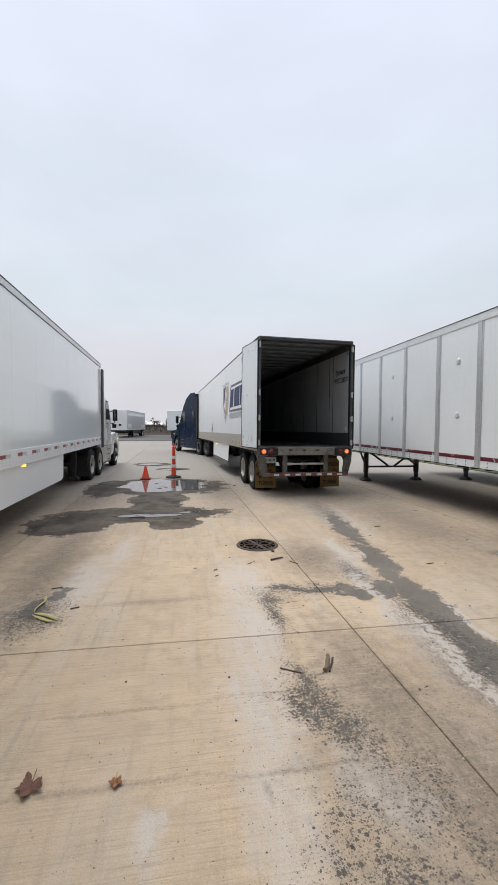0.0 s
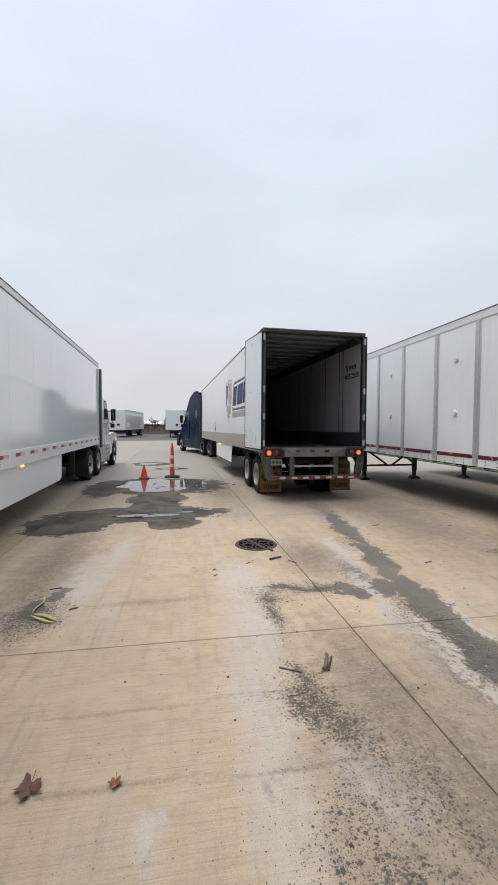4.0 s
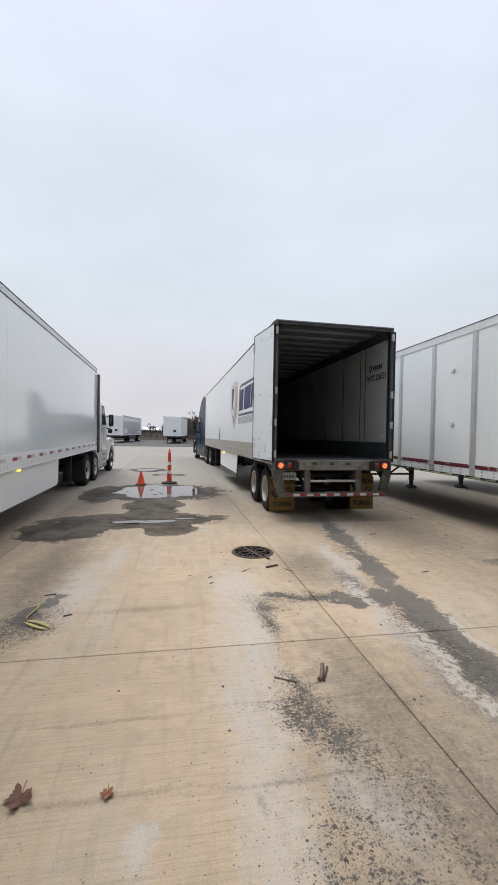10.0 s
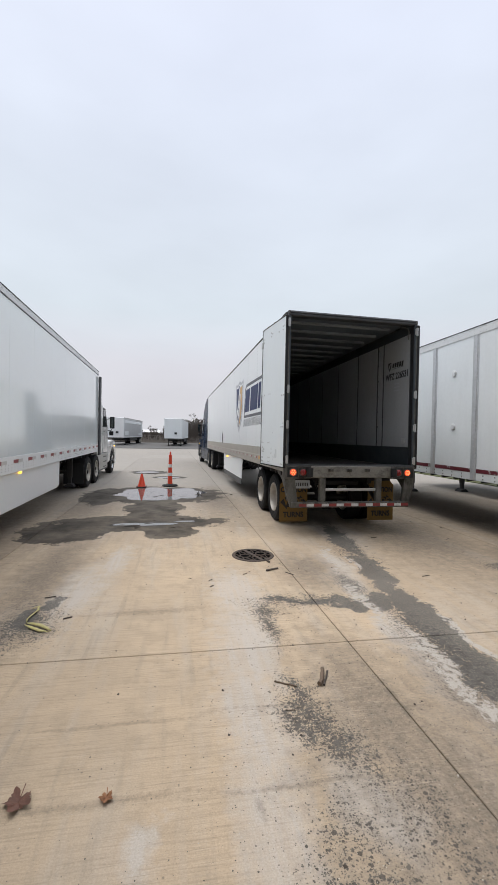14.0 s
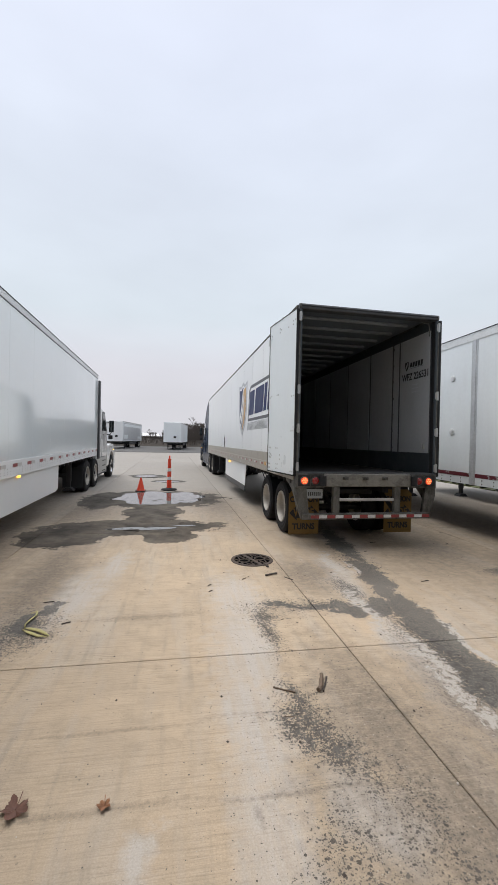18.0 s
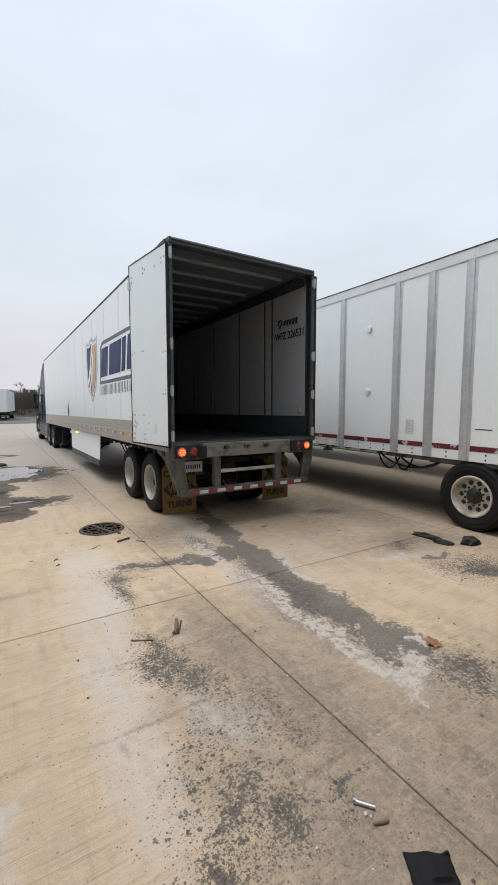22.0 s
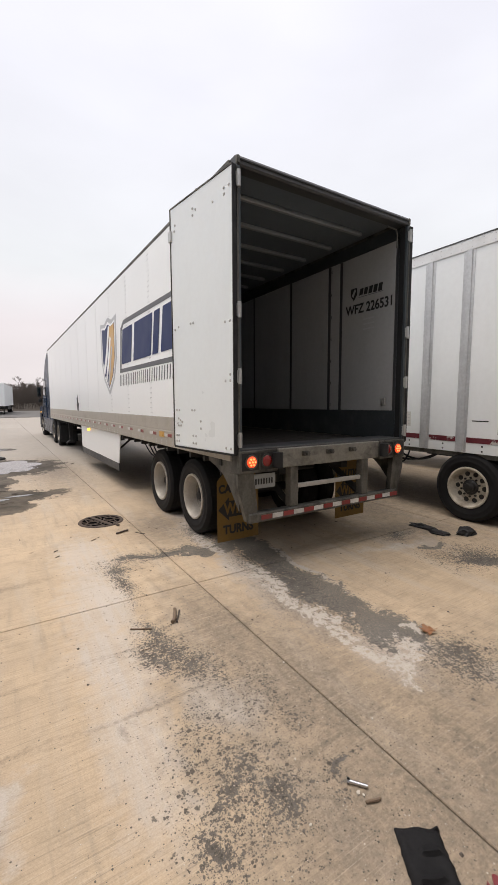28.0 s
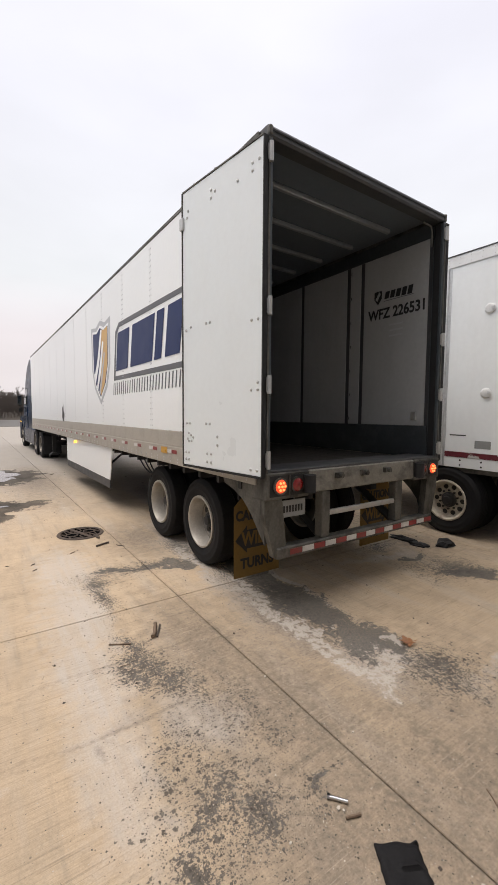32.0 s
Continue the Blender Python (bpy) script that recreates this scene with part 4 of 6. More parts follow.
    for k in range(7):
        part("plate_bar", boxes((-1.06 + k * 0.034, -1.042 + k * 0.034, 0.026, 0.0295, 0.945, 1.005)), BLACK_PRINT, plate)


def wide_turn_flap(tr, s):
    fb = bmesh.new()
    prism(fb, [(s * 0.93 - 0.28, 0.18), (s * 0.93 - 0.28, 0.90), (s * 0.93 - 0.20, 0.98), (s * 0.93 + 0.20, 0.98), (s * 0.93 + 0.28, 0.90), (s * 0.93 + 0.28, 0.18)], "y", 0.60, 0.614)
    flap = part("mud_flap", bevelled(fb, 0.004, 1), YELLOW, tr, "dirty yellow mud flap with black lettering")
    at = lambda z: pose(s * 0.93, 0.598, z, 90, 0, 0)
    words("CAUTION", 0.135, BLACK_PRINT, flap, at(0.80), bold=0.006, width=0.86)
    bm = bmesh.new()
    x = s * 0.93
    outline = [(x - 0.27, 0.56), (x - 0.13, 0.70), (x - 0.13, 0.655), (x + 0.13, 0.655), (x + 0.13, 0.70), (x + 0.27, 0.56), (x + 0.13, 0.42), (x + 0.13, 0.465), (x - 0.13, 0.465), (x - 0.13, 0.42)]
    prism(bm, outline, "y", 0.5975, 0.5995)
    part("arrow_print", bm, BLACK_PRINT, flap)
    words("WIDE", 0.19, YELLOW, flap, pose(x, 0.5965, 0.56, 90, 0, 0), bold=0.006, width=0.8)
    words("TURNS", 0.145, BLACK_PRINT, flap, at(0.31), bold=0.006, width=0.9)
    part("flap_hanger", boxes((s * 0.93 - 0.22, s * 0.93 + 0.22, 0.615, 0.64, 0.965, 1.09)), BLACK_STEEL, tr)
    return flap


def smooth_side(tr, s, y0, y1, z0, z1, material, step=1.22, rivets=True, name="side_panel", x=None):
    """Smooth sheets side by side, with a thin joint and a line of rivets at each."""
    x = TW if x is None else x
    n = round((y1 - y0) / step)
    w = (y1 - y0) / n
    first = part(name, bevelled(boxes((min(s * (x - 0.012), s * x), max(s * (x - 0.012), s * x), 0.0015, w - 0.0015, z0, z1)), 0.001, 1), material, tr)
    first.matrix_basis = pose(0, y0, 0)
    rv = None
    if rivets:
        bm = bmesh.new()
        for z in np.arange(z0 + 0.05, z1 - 0.02, 0.075):
            for dy in (-0.025, 0.025):
                cyl(bm, (s * (x + 0.001), dy, z), 0.0085, 0.005, "x", 6)
        rv = part("rivet_row", bm, RIVET, tr, kind="stuff")
        rv.matrix_basis = pose(0, y0 + w, 0)
    for k in range(1, n):
        again(name, first, pose(0, y0 + k * w, 0), tr)
        if rv and k > 1:
            tagged(again("rivet_row", rv, pose(0, y0 + k * w, 0), tr), kind="stuff")


def side_skirt(tr, s, y0, y1, top, bottom, material=WHITE, lip=True, tilt=0.5, rake=0.0):
    """A flat aerodynamic skirt below the side, its ends cut on the slant."""
    bm = bmesh.new()
    prism(bm, [(y0 + rake, bottom), (y0, top), (y1, top), (y1 - tilt * 0.2, bottom + 0.05), (y1 - tilt, bottom)], "x", min(s * 1.235, s * 1.25), max(s * 1.235, s * 1.25))
    k = part("side_skirt", bm, material, tr, "flat white plastic side skirt")
    if lip:
        part("skirt_lip", boxes((min(s * 1.232, s * 1.254), max(s * 1.232, s * 1.254), y0 + rake, y1 - tilt, bottom - 0.155, bottom + 0.001)), DARK_TRIM, k, "black rubber skirt lip")
    for y in np.arange(y0 + 0.6, y1 - 0.4, 1.2):
        bm = bmesh.new()
        beam(bm, (s * 1.235, y, bottom + 0.15), (s * 0.7, y, top - 0.02), 0.03)
        part("skirt_brace", bm, BLACK_STEEL, k)
    return k


def open_trailer():
    """The trailer that backs up: empty, with both rear doors folded back against its sides."""
    tr = thing("semi_trailer", "empty white box trailer with rear doors folded back, backing up", "trailer")
    fz = 1.30
    for s in (-1, 1):
        smooth_side(tr, s, 0.12, TL - 0.02, 1.61, OTH - 0.055, WHITE)
        part("side_band", bevelled(boxes((min(s * 1.285, s * (TW + 0.004)), max(s * 1.285, s * (TW + 0.004)), 0.12, TL - 0.02, 1.42, 1.608)), 0.004, 1), BEIGE, tr, "dull beige lower band")
        rail = part("bottom_rail", bevelled(boxes((min(s * 1.26, s * (TW + 0.008)), max(s * 1.26, s * (TW + 0.008)), 0.12, TL - 0.02, 1.20, 1.418)), 0.006, 1), BEIGE, tr, "dull aluminium bottom rail")
        bm = bmesh.new()
        for y in np.arange(0.25, TL - 0.2, 0.21):
            for z in (1.235, 1.27):
                cyl(bm, (s * (TW + 0.009), y, z), 0.011, 0.008, "x", 6)
        part("rail_bolts", bm, ALU, rail, kind="stuff")
        rail_tape(tr, s * (TW + 0.010), 1.75, TL - 0.3, 1.355, 0.62, 0.30)
        part("top_rail", bevelled(boxes((min(s * 1.25, s * (TW + 0.006)), max(s * 1.25, s * (TW + 0.006)), 0.12, TL - 0.02, OTH - 0.054, OTH - 0.005)), 0.008, 1), STEEL_GREY, tr, "thin grey top rail")
        bm = bmesh.new()
        prism(bm, [(s * (TW + 0.012), 1.11), (s * (TW - 0.05), 1.11), (s * (TW - 0.05), 1.155), (s * (TW + 0.012), 1.155)], "y", 7.72, 7.77)
        part("side_marker", bevelled(bm, 0.008, 1), AMBER, tr, "lit amber side marker")
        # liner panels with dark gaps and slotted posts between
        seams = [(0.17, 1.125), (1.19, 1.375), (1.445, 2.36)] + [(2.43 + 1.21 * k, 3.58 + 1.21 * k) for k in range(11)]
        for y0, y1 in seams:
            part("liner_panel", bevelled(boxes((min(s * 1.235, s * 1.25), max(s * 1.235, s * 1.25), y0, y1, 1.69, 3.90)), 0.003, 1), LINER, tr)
        part("backing_wall", boxes((min(s * 1.255, s * 1.28), max(s * 1.255, s * 1.28), 0.13, TL - 0.05, 1.32, OTH - 0.06)), DARK_TRIM, tr)
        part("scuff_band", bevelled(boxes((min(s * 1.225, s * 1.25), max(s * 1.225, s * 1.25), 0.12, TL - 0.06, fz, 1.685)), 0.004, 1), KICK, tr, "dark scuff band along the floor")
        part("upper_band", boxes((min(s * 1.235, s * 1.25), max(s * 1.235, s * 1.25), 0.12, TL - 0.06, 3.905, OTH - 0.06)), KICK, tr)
        # door, folded back
        door = new("rear_door")
        door.parent = tr
        door.matrix_basis = pose(s * 1.306, -0.015, 0, 0, 0, s * (-4.5 if s > 0 else -7.5))
        dm = bevelled(boxes((-0.018, 0.018, 0.02, 1.20, 1.29, OTH - 0.11)), 0.004, 1)
        part("door_panel", dm, DOOR_WHITE, door, "white door liner with bolt heads")
        part("door_edge", boxes((-0.024, 0.024, 0.008, 0.019, 1.285, OTH - 0.105)), SEAL, door)
        part("door_edge", boxes((-0.026, 0.026, 1.201, 1.212, 1.285, OTH - 0.105)), STEEL_GREY, door)
        part("door_cap", boxes((-0.024, 0.024, 0.02, 1.20, OTH - 0.109, OTH - 0.097)), STEEL_GREY, door)
        part("door_seal", boxes((-0.024, 0.024, 0.02, 1.20, 1.27, 1.289)), SEAL, door)
        spots = [(y, z) for z in (1.34, 1.40, 2.02, 2.08, 2.60, 2.66, 3.80, 3.86) for y in (0.07, 0.15) if (y * 100 + z * 50) % 7 > 1.2]
        spots += [(1.10, 1.35), (1.15, 1.35), (1.10, 1.42), (1.15, 1.42), (1.10, 1.62), (1.12, 1.56), (1.06, 1.60), (1.05, 1.54), (1.10, 1.54), (1.02, 1.58), (0.78, 1.35), (0.72, 1.35), (0.78, 1.43), (0.72, 1.43), (0.62, 1.52), (0.62, 1.60), (1.14, 1.72), (1.08, 1.72), (0.80, 1.72), (0.74, 1.72), (1.14, 2.66), (1.06, 2.68), (0.80, 2.68), (0.74, 2.68), (1.10, 3.82), (1.12, 3.76), (0.72, 3.80), (0.66, 3.84), (0.72, 3.87), (0.34, 3.80)]
        bm = bmesh.new()
        lathe(bm, [(0.015, 0.0), (0.013, s * 0.006), (0.006, s * 0.010)], (s * 0.018, 0, 0), "x", 8)
        head = part("bolt_head", bm, ALU, door)
        head.matrix_basis = pose(0, *spots[0])
        for y, z in spots[1:]:
            again("bolt_head", head, pose(0, y, z), door)
        for y in (1.06, 0.72, 0.34):
            bm = bmesh.new()
            tube(bm, [(s * -0.035, y, 1.26), (s * -0.035, y, OTH - 0.045)], 0.016, 8)
            part("lock_rod", bm, ALU, door)
        part("latch", bevelled(boxes((-0.04, 0.04, 1.17, 1.235, 3.66, 3.78)), 0.006, 1), ALU, door)
        wide_turn_flap(tr, s)
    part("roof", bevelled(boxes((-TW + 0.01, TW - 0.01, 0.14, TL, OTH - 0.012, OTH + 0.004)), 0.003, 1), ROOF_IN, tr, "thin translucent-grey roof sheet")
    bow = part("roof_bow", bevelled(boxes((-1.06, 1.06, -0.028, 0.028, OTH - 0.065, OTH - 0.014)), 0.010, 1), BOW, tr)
    bow.matrix_basis = pose(0, 0.62, 0)
    for k in range(1, 26):
        again("roof_bow", bow, pose(0, 0.62 + 0.59 * k, 0), tr)
    plank = part("floor_plank", bevelled(boxes((0.003, 0.297, 0.365, TL - 0.06, fz - 0.035, fz)), 0.003, 1), FLOOR_WOOD, tr)
    plank.matrix_basis = pose(-1.2, 0, 0)
    for k in range(1, 8):
        again("floor_plank", plank, pose(-1.2 + 0.3 * k, 0, 0), tr)
    part("front_wall", bevelled(boxes((-TW + 0.002, TW - 0.002, TL - 0.05, TL + 0.01, 1.18, OTH - 0.002)), 0.01, 1), WHITE, tr, "white front wall")
    underbody(tr, 1.26, 13.4)
    landing_gear(tr, 13.2, 1.10, 0.32)
    rear_frame(tr, fz, 1.315)
    for s in (-1, 1):
        side_skirt(tr, s, 4.68, 8.95, 1.20, 0.59, tilt=0.04, rake=0.16)
    wheels = axle_set(tr, (1.56, 2.84), 1.10, dish=0.20)
    # air hoses under the floor in front of the wheels
    for k in range(3):
        bm = bmesh.new()
        tube(bm, [(-0.85 + 0.08 * k, 3.2 + 1.2 * q, 1.04 - (0.22 + 0.05 * k) * math.sin(math.pi * q)) for q in np.linspace(0, 1, 12)], 0.014, 6)
        part("air_hose", bm, SEAL, tr, smooth=True)
    # emblem on the side: a shield, heavy letters as plain slabs and a row of small bars
    x = -TW - 0.0035
    def decal(name, outline, material, lift=0.0):
        bm = bmesh.new()
        prism(bm, outline, "x", x - lift, x - lift + 0.0015)
        return part(name, bm, material, tr)
    def shield(cx, cz, w, h):
        return [(cx - w, cz + 0.47 * h), (cx - 0.45 * w, cz + 0.44 * h), (cx, cz + 0.5 * h), (cx + 0.45 * w, cz + 0.44 * h), (cx + w, cz + 0.47 * h), (cx + 0.96 * w, cz - 0.05 * h), (cx + 0.66 * w, cz - 0.30 * h), (cx, cz - 0.5 * h), (cx - 0.66 * w, cz - 0.30 * h), (cx - 0.96 * w, cz - 0.05 * h)]
    decal("shield_print", shield(5.17, 2.76, 0.67, 1.56), SILVER_PRINT)
    decal("shield_border", shield(5.17, 2.76, 0.57, 1.38), WHITE, 0.002)
    decal("shield_field", shield(5.17, 2.76, 0.52, 1.28), NAVY_PRINT, 0.004)
    decal("shield_gold", [(5.06, 3.36), (4.93, 3.32), (4.67, 3.35), (4.68, 2.70), (4.86, 2.38), (5.15, 2.14), (5.16, 2.60)], GOLD_PRINT, 0.006)
    decal("shield_stripe", [(5.62, 2.50), (5.52, 2.39), (5.24, 2.74), (5.02, 3.34), (5.12, 3.36), (5.34, 2.86)], WHITE, 0.008)
    decal("shield_stripe", [(5.42, 2.32), (5.34, 2.26), (5.10, 2.62), (4.92, 3.10), (5.00, 3.14), (5.20, 2.72)], WHITE, 0.008)
    decal("shield_stripe", [(5.26, 2.22), (5.18, 2.17), (5.00, 2.50), (4.84, 2.90), (4.90, 2.94), (5.08, 2.56)], SILVER_PRINT, 0.008)
    # frame round the heavy slabs
    zb, zt = 2.37, 3.27
    for o in ([(4.32, zb), (4.20, zt - 0.10), (4.12, zt - 0.12), (4.24, zb)], [(4.32, zb), (4.31, zb + 0.07), (0.55, zb + 0.04), (0.55, zb - 0.03)],
              [(4.20, zt - 0.10), (4.00, zt + 0.02), (3.98, zt - 0.06), (4.12, zt - 0.15)], [(4.00, zt + 0.02), (0.55, zt - 0.03), (0.55, zt - 0.09), (3.98, zt - 0.06)]):
        decal("emblem_frame", o, GREY_PRINT)
    for y, w in ((4.18, 0.60), (3.44, 0.90), (2.46, 0.24), (2.10, 0.44), (1.52, 0.50)):
        decal("emblem_slab", [(y, 2.52), (y - w, 2.52), (y - w - 0.12, 3.13), (y - 0.12, 3.13)], NAVY_PRINT, 0.002)
    for k in range(28):
        y = 4.36 - 0.107 * k
        decal("small_print_bar", [(y, 2.13), (y - 0.032, 2.13), (y - 0.062, 2.33), (y - 0.03, 2.33)], GREY_PRINT)
    decal("yellow_sticker", [(2.22, 1.32), (2.02, 1.32), (2.02, 1.40), (2.22, 1.40)], GOLD_PRINT, 0.012)
    decal("scuff_mark", [(9.02, 1.60), (9.15, 1.58), (9.27, 1.74), (9.22, 1.86), (9.26, 1.97), (9.12, 1.99), (9.11, 2.10), (9.06, 2.02), (9.05, 1.88), (8.92, 1.80), (8.97, 1.68)], BLACK_PRINT)
    # fleet number and small emblem on the inner wall
    inner = lambda y, z: pose(1.2335, y, z, 90, 0, -90)
    words("WFZ 226531", 0.185, BLACK_PRINT, tr, inner(0.61, 3.15), "fleet_number", 0.005, 0.86)
    def inside(name, outline, material=BLACK_PRINT, lift=0.0):
        bm = bmesh.new()
        prism(bm, outline, "x", 1.2325 - lift, 1.2338 - lift)
        return part(name, bm, material, tr)
    inside("small_shield", [(0.95, 3.46), (0.83, 3.46), (0.83, 3.36), (0.89, 3.28), (0.95, 3.36)])
    inside("small_stripe", [(0.93, 3.36), (0.90, 3.33), (0.85, 3.42), (0.87, 3.45)], LINER, 0.002)
    for k in range(5):
        y = 0.79 - 0.085 * k
        inside("small_slab", [(y, 3.34 - 0.004 * k), (y - 0.065, 3.34 - 0.004 * k), (y - 0.085, 3.43), (y - 0.02, 3.43)], BLACK_PRINT)
    inside("small_rule", [(0.80, 3.31), (0.80, 3.318), (0.36, 3.318), (0.36, 3.31)], GREY_PRINT)
    for k in range(3):
        inside("faint_label", [(0.70, 2.98 - 0.07 * k), (0.70, 3.0 - 0.07 * k), (0.50, 3.0 - 0.07 * k), (0.50, 2.98 - 0.07 * k)], SILVER_PRINT)
    bm = bmesh.new()
    tube(bm, [(0.98, 0.10, OTH - 0.13), (1.14, 0.10, OTH - 0.14), (1.165, 0.10, OTH - 0.20), (1.165, 0.10, OTH - 0.36)], 0.009, 8)
    part("corner_rod", bm, STEEL_GREY, tr, "bent grey rod in the upper corner", smooth=True)
    part("wall_pocket", bevelled(boxes((1.20, 1.233, 0.26, 0.33, 1.76, 1.86)), 0.004, 1), ALU, tr, "small metal wall pocket")
    for y in (1.33,):
        bm = bmesh.new()
        for z in np.arange(1.75, 3.85, 0.34):
            box(bm, 1.231, 1.2345, y + 0.02, y + 0.03, z, z + 0.04)
        part("slot_row", bm, BLACK_PRINT, tr, kind="stuff")
    return tr, wheels


def parked_trailer(x, y, turn):
    """The glossy parked trailer beside the camera, coupled to its tractor."""
    tr = thing("parked_semi_trailer", "glossy white box trailer coupled to a white tractor, closed and parked", "trailer", pose(x, y, 0, 0, 0, turn))
    for s in (-1, 1):
        smooth_side(tr, s, 0.12, TL - 0.02, 1.42, TH - 0.12, GLOSS_WHITE, rivets=False)
        rail = part("bottom_rail", bevelled(boxes((min(s * 1.26, s * (TW + 0.008)), max(s * 1.26, s * (TW + 0.008)), 0.0, TL, 1.13, 1.418)), 0.006, 1), WHITE, tr, "white riveted bottom rail")
        bm = bmesh.new()
        for y_ in np.arange(0.2, TL - 0.1, 0.14):
            for z in (1.19, 1.23, 1.28):
                cyl(bm, (s * (TW + 0.009), y_, z), 0.009, 0.006, "x", 6)
        part("rail_rivets", bm, ALU, rail, kind="stuff")
        rail_tape(tr, s * (TW + 0.010), 0.3, TL - 0.3, 1.325, 0.74, 0.44, 0.03)
        cap = part("top_rail", bevelled(boxes((min(s * 1.24, s * (TW + 0.008)), max(s * 1.24, s * (TW + 0.008)), 0.0, TL, TH - 0.118, TH)), 0.010, 2), PALE_RAIL, tr, "pale aluminium top rail")
        # solid dark strip drawn in place of the shadow below the rail
        part("rail_shadow_gap", boxes((min(s * TW, s * (TW + 0.010)), max(s * TW, s * (TW + 0.010)), 0.0, TL, TH - 0.134, TH - 0.1181)), DARK_TRIM, cap)
        part("roof_lip", boxes((min(s * 1.25, s * (TW + 0.014)), max(s * 1.25, s * (TW + 0.014)), 0.0, TL, TH - 0.004, TH + 0.012)), DARK_TRIM, cap)
        side_skirt(tr, s, 4.2, 10.9, 1.129, 0.50, WHITE, lip=False, tilt=0.22)
        part("side_marker", bevelled(boxes((min(s * 1.26, s * 1.30), max(s * 1.26, s * 1.30), 8.05, 8.12, 1.085, 1.127)), 0.008, 2), AMBER, tr, "lit amber side marker")
    part("roof", boxes((-TW + 0.01, TW - 0.01, 0.0, TL, TH - 0.02, TH + 0.006)), WHITE, tr)
    part("front_wall", bevelled(boxes((-TW, TW, TL - 0.02, TL + 0.04, 1.12, TH - 0.004)), 0.02, 2), WHITE, tr)
    part("rear_door", bevelled(boxes((-TW, TW, -0.05, 0.0, 1.12, TH - 0.004)), 0.01, 1), WHITE, tr)
    part("floor_deck", boxes((-1.25, 1.25, 0.0, TL - 0.03, 1.16, 1.26)), BLACK_STEEL, tr)
    underbody(tr, 1.20, 13.3)
    landing_gear(tr, 13.45, 1.05, 0.16)
    axle_set(tr, (1.3, 2.55), 1.20)
    return tr


def post_trailer(x, y, turn, label, group):
    """An old sheet-and-post trailer standing on its landing legs."""
    tr = thing("parked_box_trailer", label, "trailer", pose(x, y, 0, 0, 0, turn), group)
    posts = [1.3, 2.7, 4.135, 4.755, 5.41, 6.72, 8.05, 9.38, 10.80, 12.18, 13.55, 14.85, 15.9]
    for s in (-1, 1):
        ends = [0.05] + posts + [TL]
        for k, (a, b) in enumerate(zip(ends, ends[1:])):
            part("side_sheet", bevelled(boxes((min(s * 1.262, s * 1.275), max(s * 1.262, s * 1.275), a + 0.001, b - 0.001, 1.26, TH - 0.16)), 0.001, 1), WHITE_OLD, tr)
        first = None
        for p in posts:
            if first is None:
                bm = bmesh.new()
                prism(bm, [(s * 1.276, -0.085), (s * 1.276, 0.085), (s * 1.281, 0.085), (s * 1.283, 0.05), (s * 1.298, 0.042), (s * 1.298, -0.042), (s * 1.283, -0.05), (s * 1.281, -0.085)], "z", 1.04, TH - 0.16)
                first = part("side_post", bm, GALV, tr, "grey galvanised side post")
                first.matrix_basis = pose(0, p, 0)
                bm = bmesh.new()
                for z in np.arange(1.3, TH - 0.2, 0.055):
                    for dy in (-0.068, 0.068):
                        cyl(bm, (s * 1.282, dy, z), 0.006, 0.005, "x", 6)
                rv = part("post_rivets", bm, GALV, tr, kind="stuff")
                rv.matrix_basis = pose(0, p, 0)
            else:
                again("side_post", first, pose(0, p, 0), tr)
                tagged(again("post_rivets", rv, pose(0, p, 0), tr), kind="stuff")
        ends = [0.0] + posts + [TL]
        for a, b in zip(ends, ends[1:]):
            part("red_stripe", boxes((min(s * 1.27, s * 1.284), max(s * 1.27, s * 1.284), a + 0.088, max(b - 0.088, a + 0.1), 1.185, 1.262)), RED_BAND, tr, "worn red stripe")
        rail = part("bottom_rail", bevelled(boxes((min(s * 1.25, s * 1.279), max(s * 1.25, s * 1.279), 0.0, TL, 1.03, 1.184)), 0.005, 1), WHITE_OLD, tr, "grey-white bottom rail with bolt holes")
        bm = bmesh.new()
        for y_ in np.arange(0.15, TL, 0.305):
            for z in (1.07, 1.14):
                cyl(bm, (s * 1.2795, y_, z), 0.014, 0.005, "x", 8)
        part("rail_bolts", bm, BLACK_STEEL, rail, kind="stuff")
        cap = part("top_rail", bevelled(boxes((min(s * 1.24, s * 1.290), max(s * 1.24, s * 1.290), 0.0, TL, TH - 0.16, TH)), 0.010, 2), PALE_RAIL, tr, "pale aluminium top rail")
        bm = bmesh.new()
        for y_ in np.arange(0.1, TL, 0.16):
            for z in (TH - 0.12, TH - 0.04):
                cyl(bm, (s * 1.291, y_, z), 0.007, 0.005, "x", 6)
        part("rail_rivets", bm, ALU, cap, kind="stuff")
        part("roof_lip", boxes((min(s * 1.25, s * 1.297), max(s * 1.25, s * 1.297), 0.0, TL, TH - 0.002, TH + 0.014)), DARK_TRIM, cap)
        for yv in (3.49, 6.04, 8.70, 11.46):
            for z in (2.11, 3.26):
                bm = bmesh.new()
                lathe(bm, [(0.070, s * 1.274), (0.070, s * 1.290), (0.060, s * 1.300), (0.045, s * 1.303), (0.01, s * 1.304)], (0, yv, z), "x", 20)
                v = part("air_vent", bm, VENT, tr, "round pale side vent", smooth=True)
                part("vent_tab", boxes((min(s * 1.30, s * 1.308), max(s * 1.30, s * 1.308), yv - 0.065, yv - 0.03, z - 0.02, z + 0.02)), GALV, v)
    part("roof", boxes((-1.25, 1.25, 0.0, TL, TH - 0.02, TH + 0.004)), ALU, tr)
    part("front_wall", bevelled(boxes((-1.28, 1.28, TL - 0.01, TL + 0.04, 1.03, TH - 0.004)), 0.015, 2), WHITE_OLD, tr)
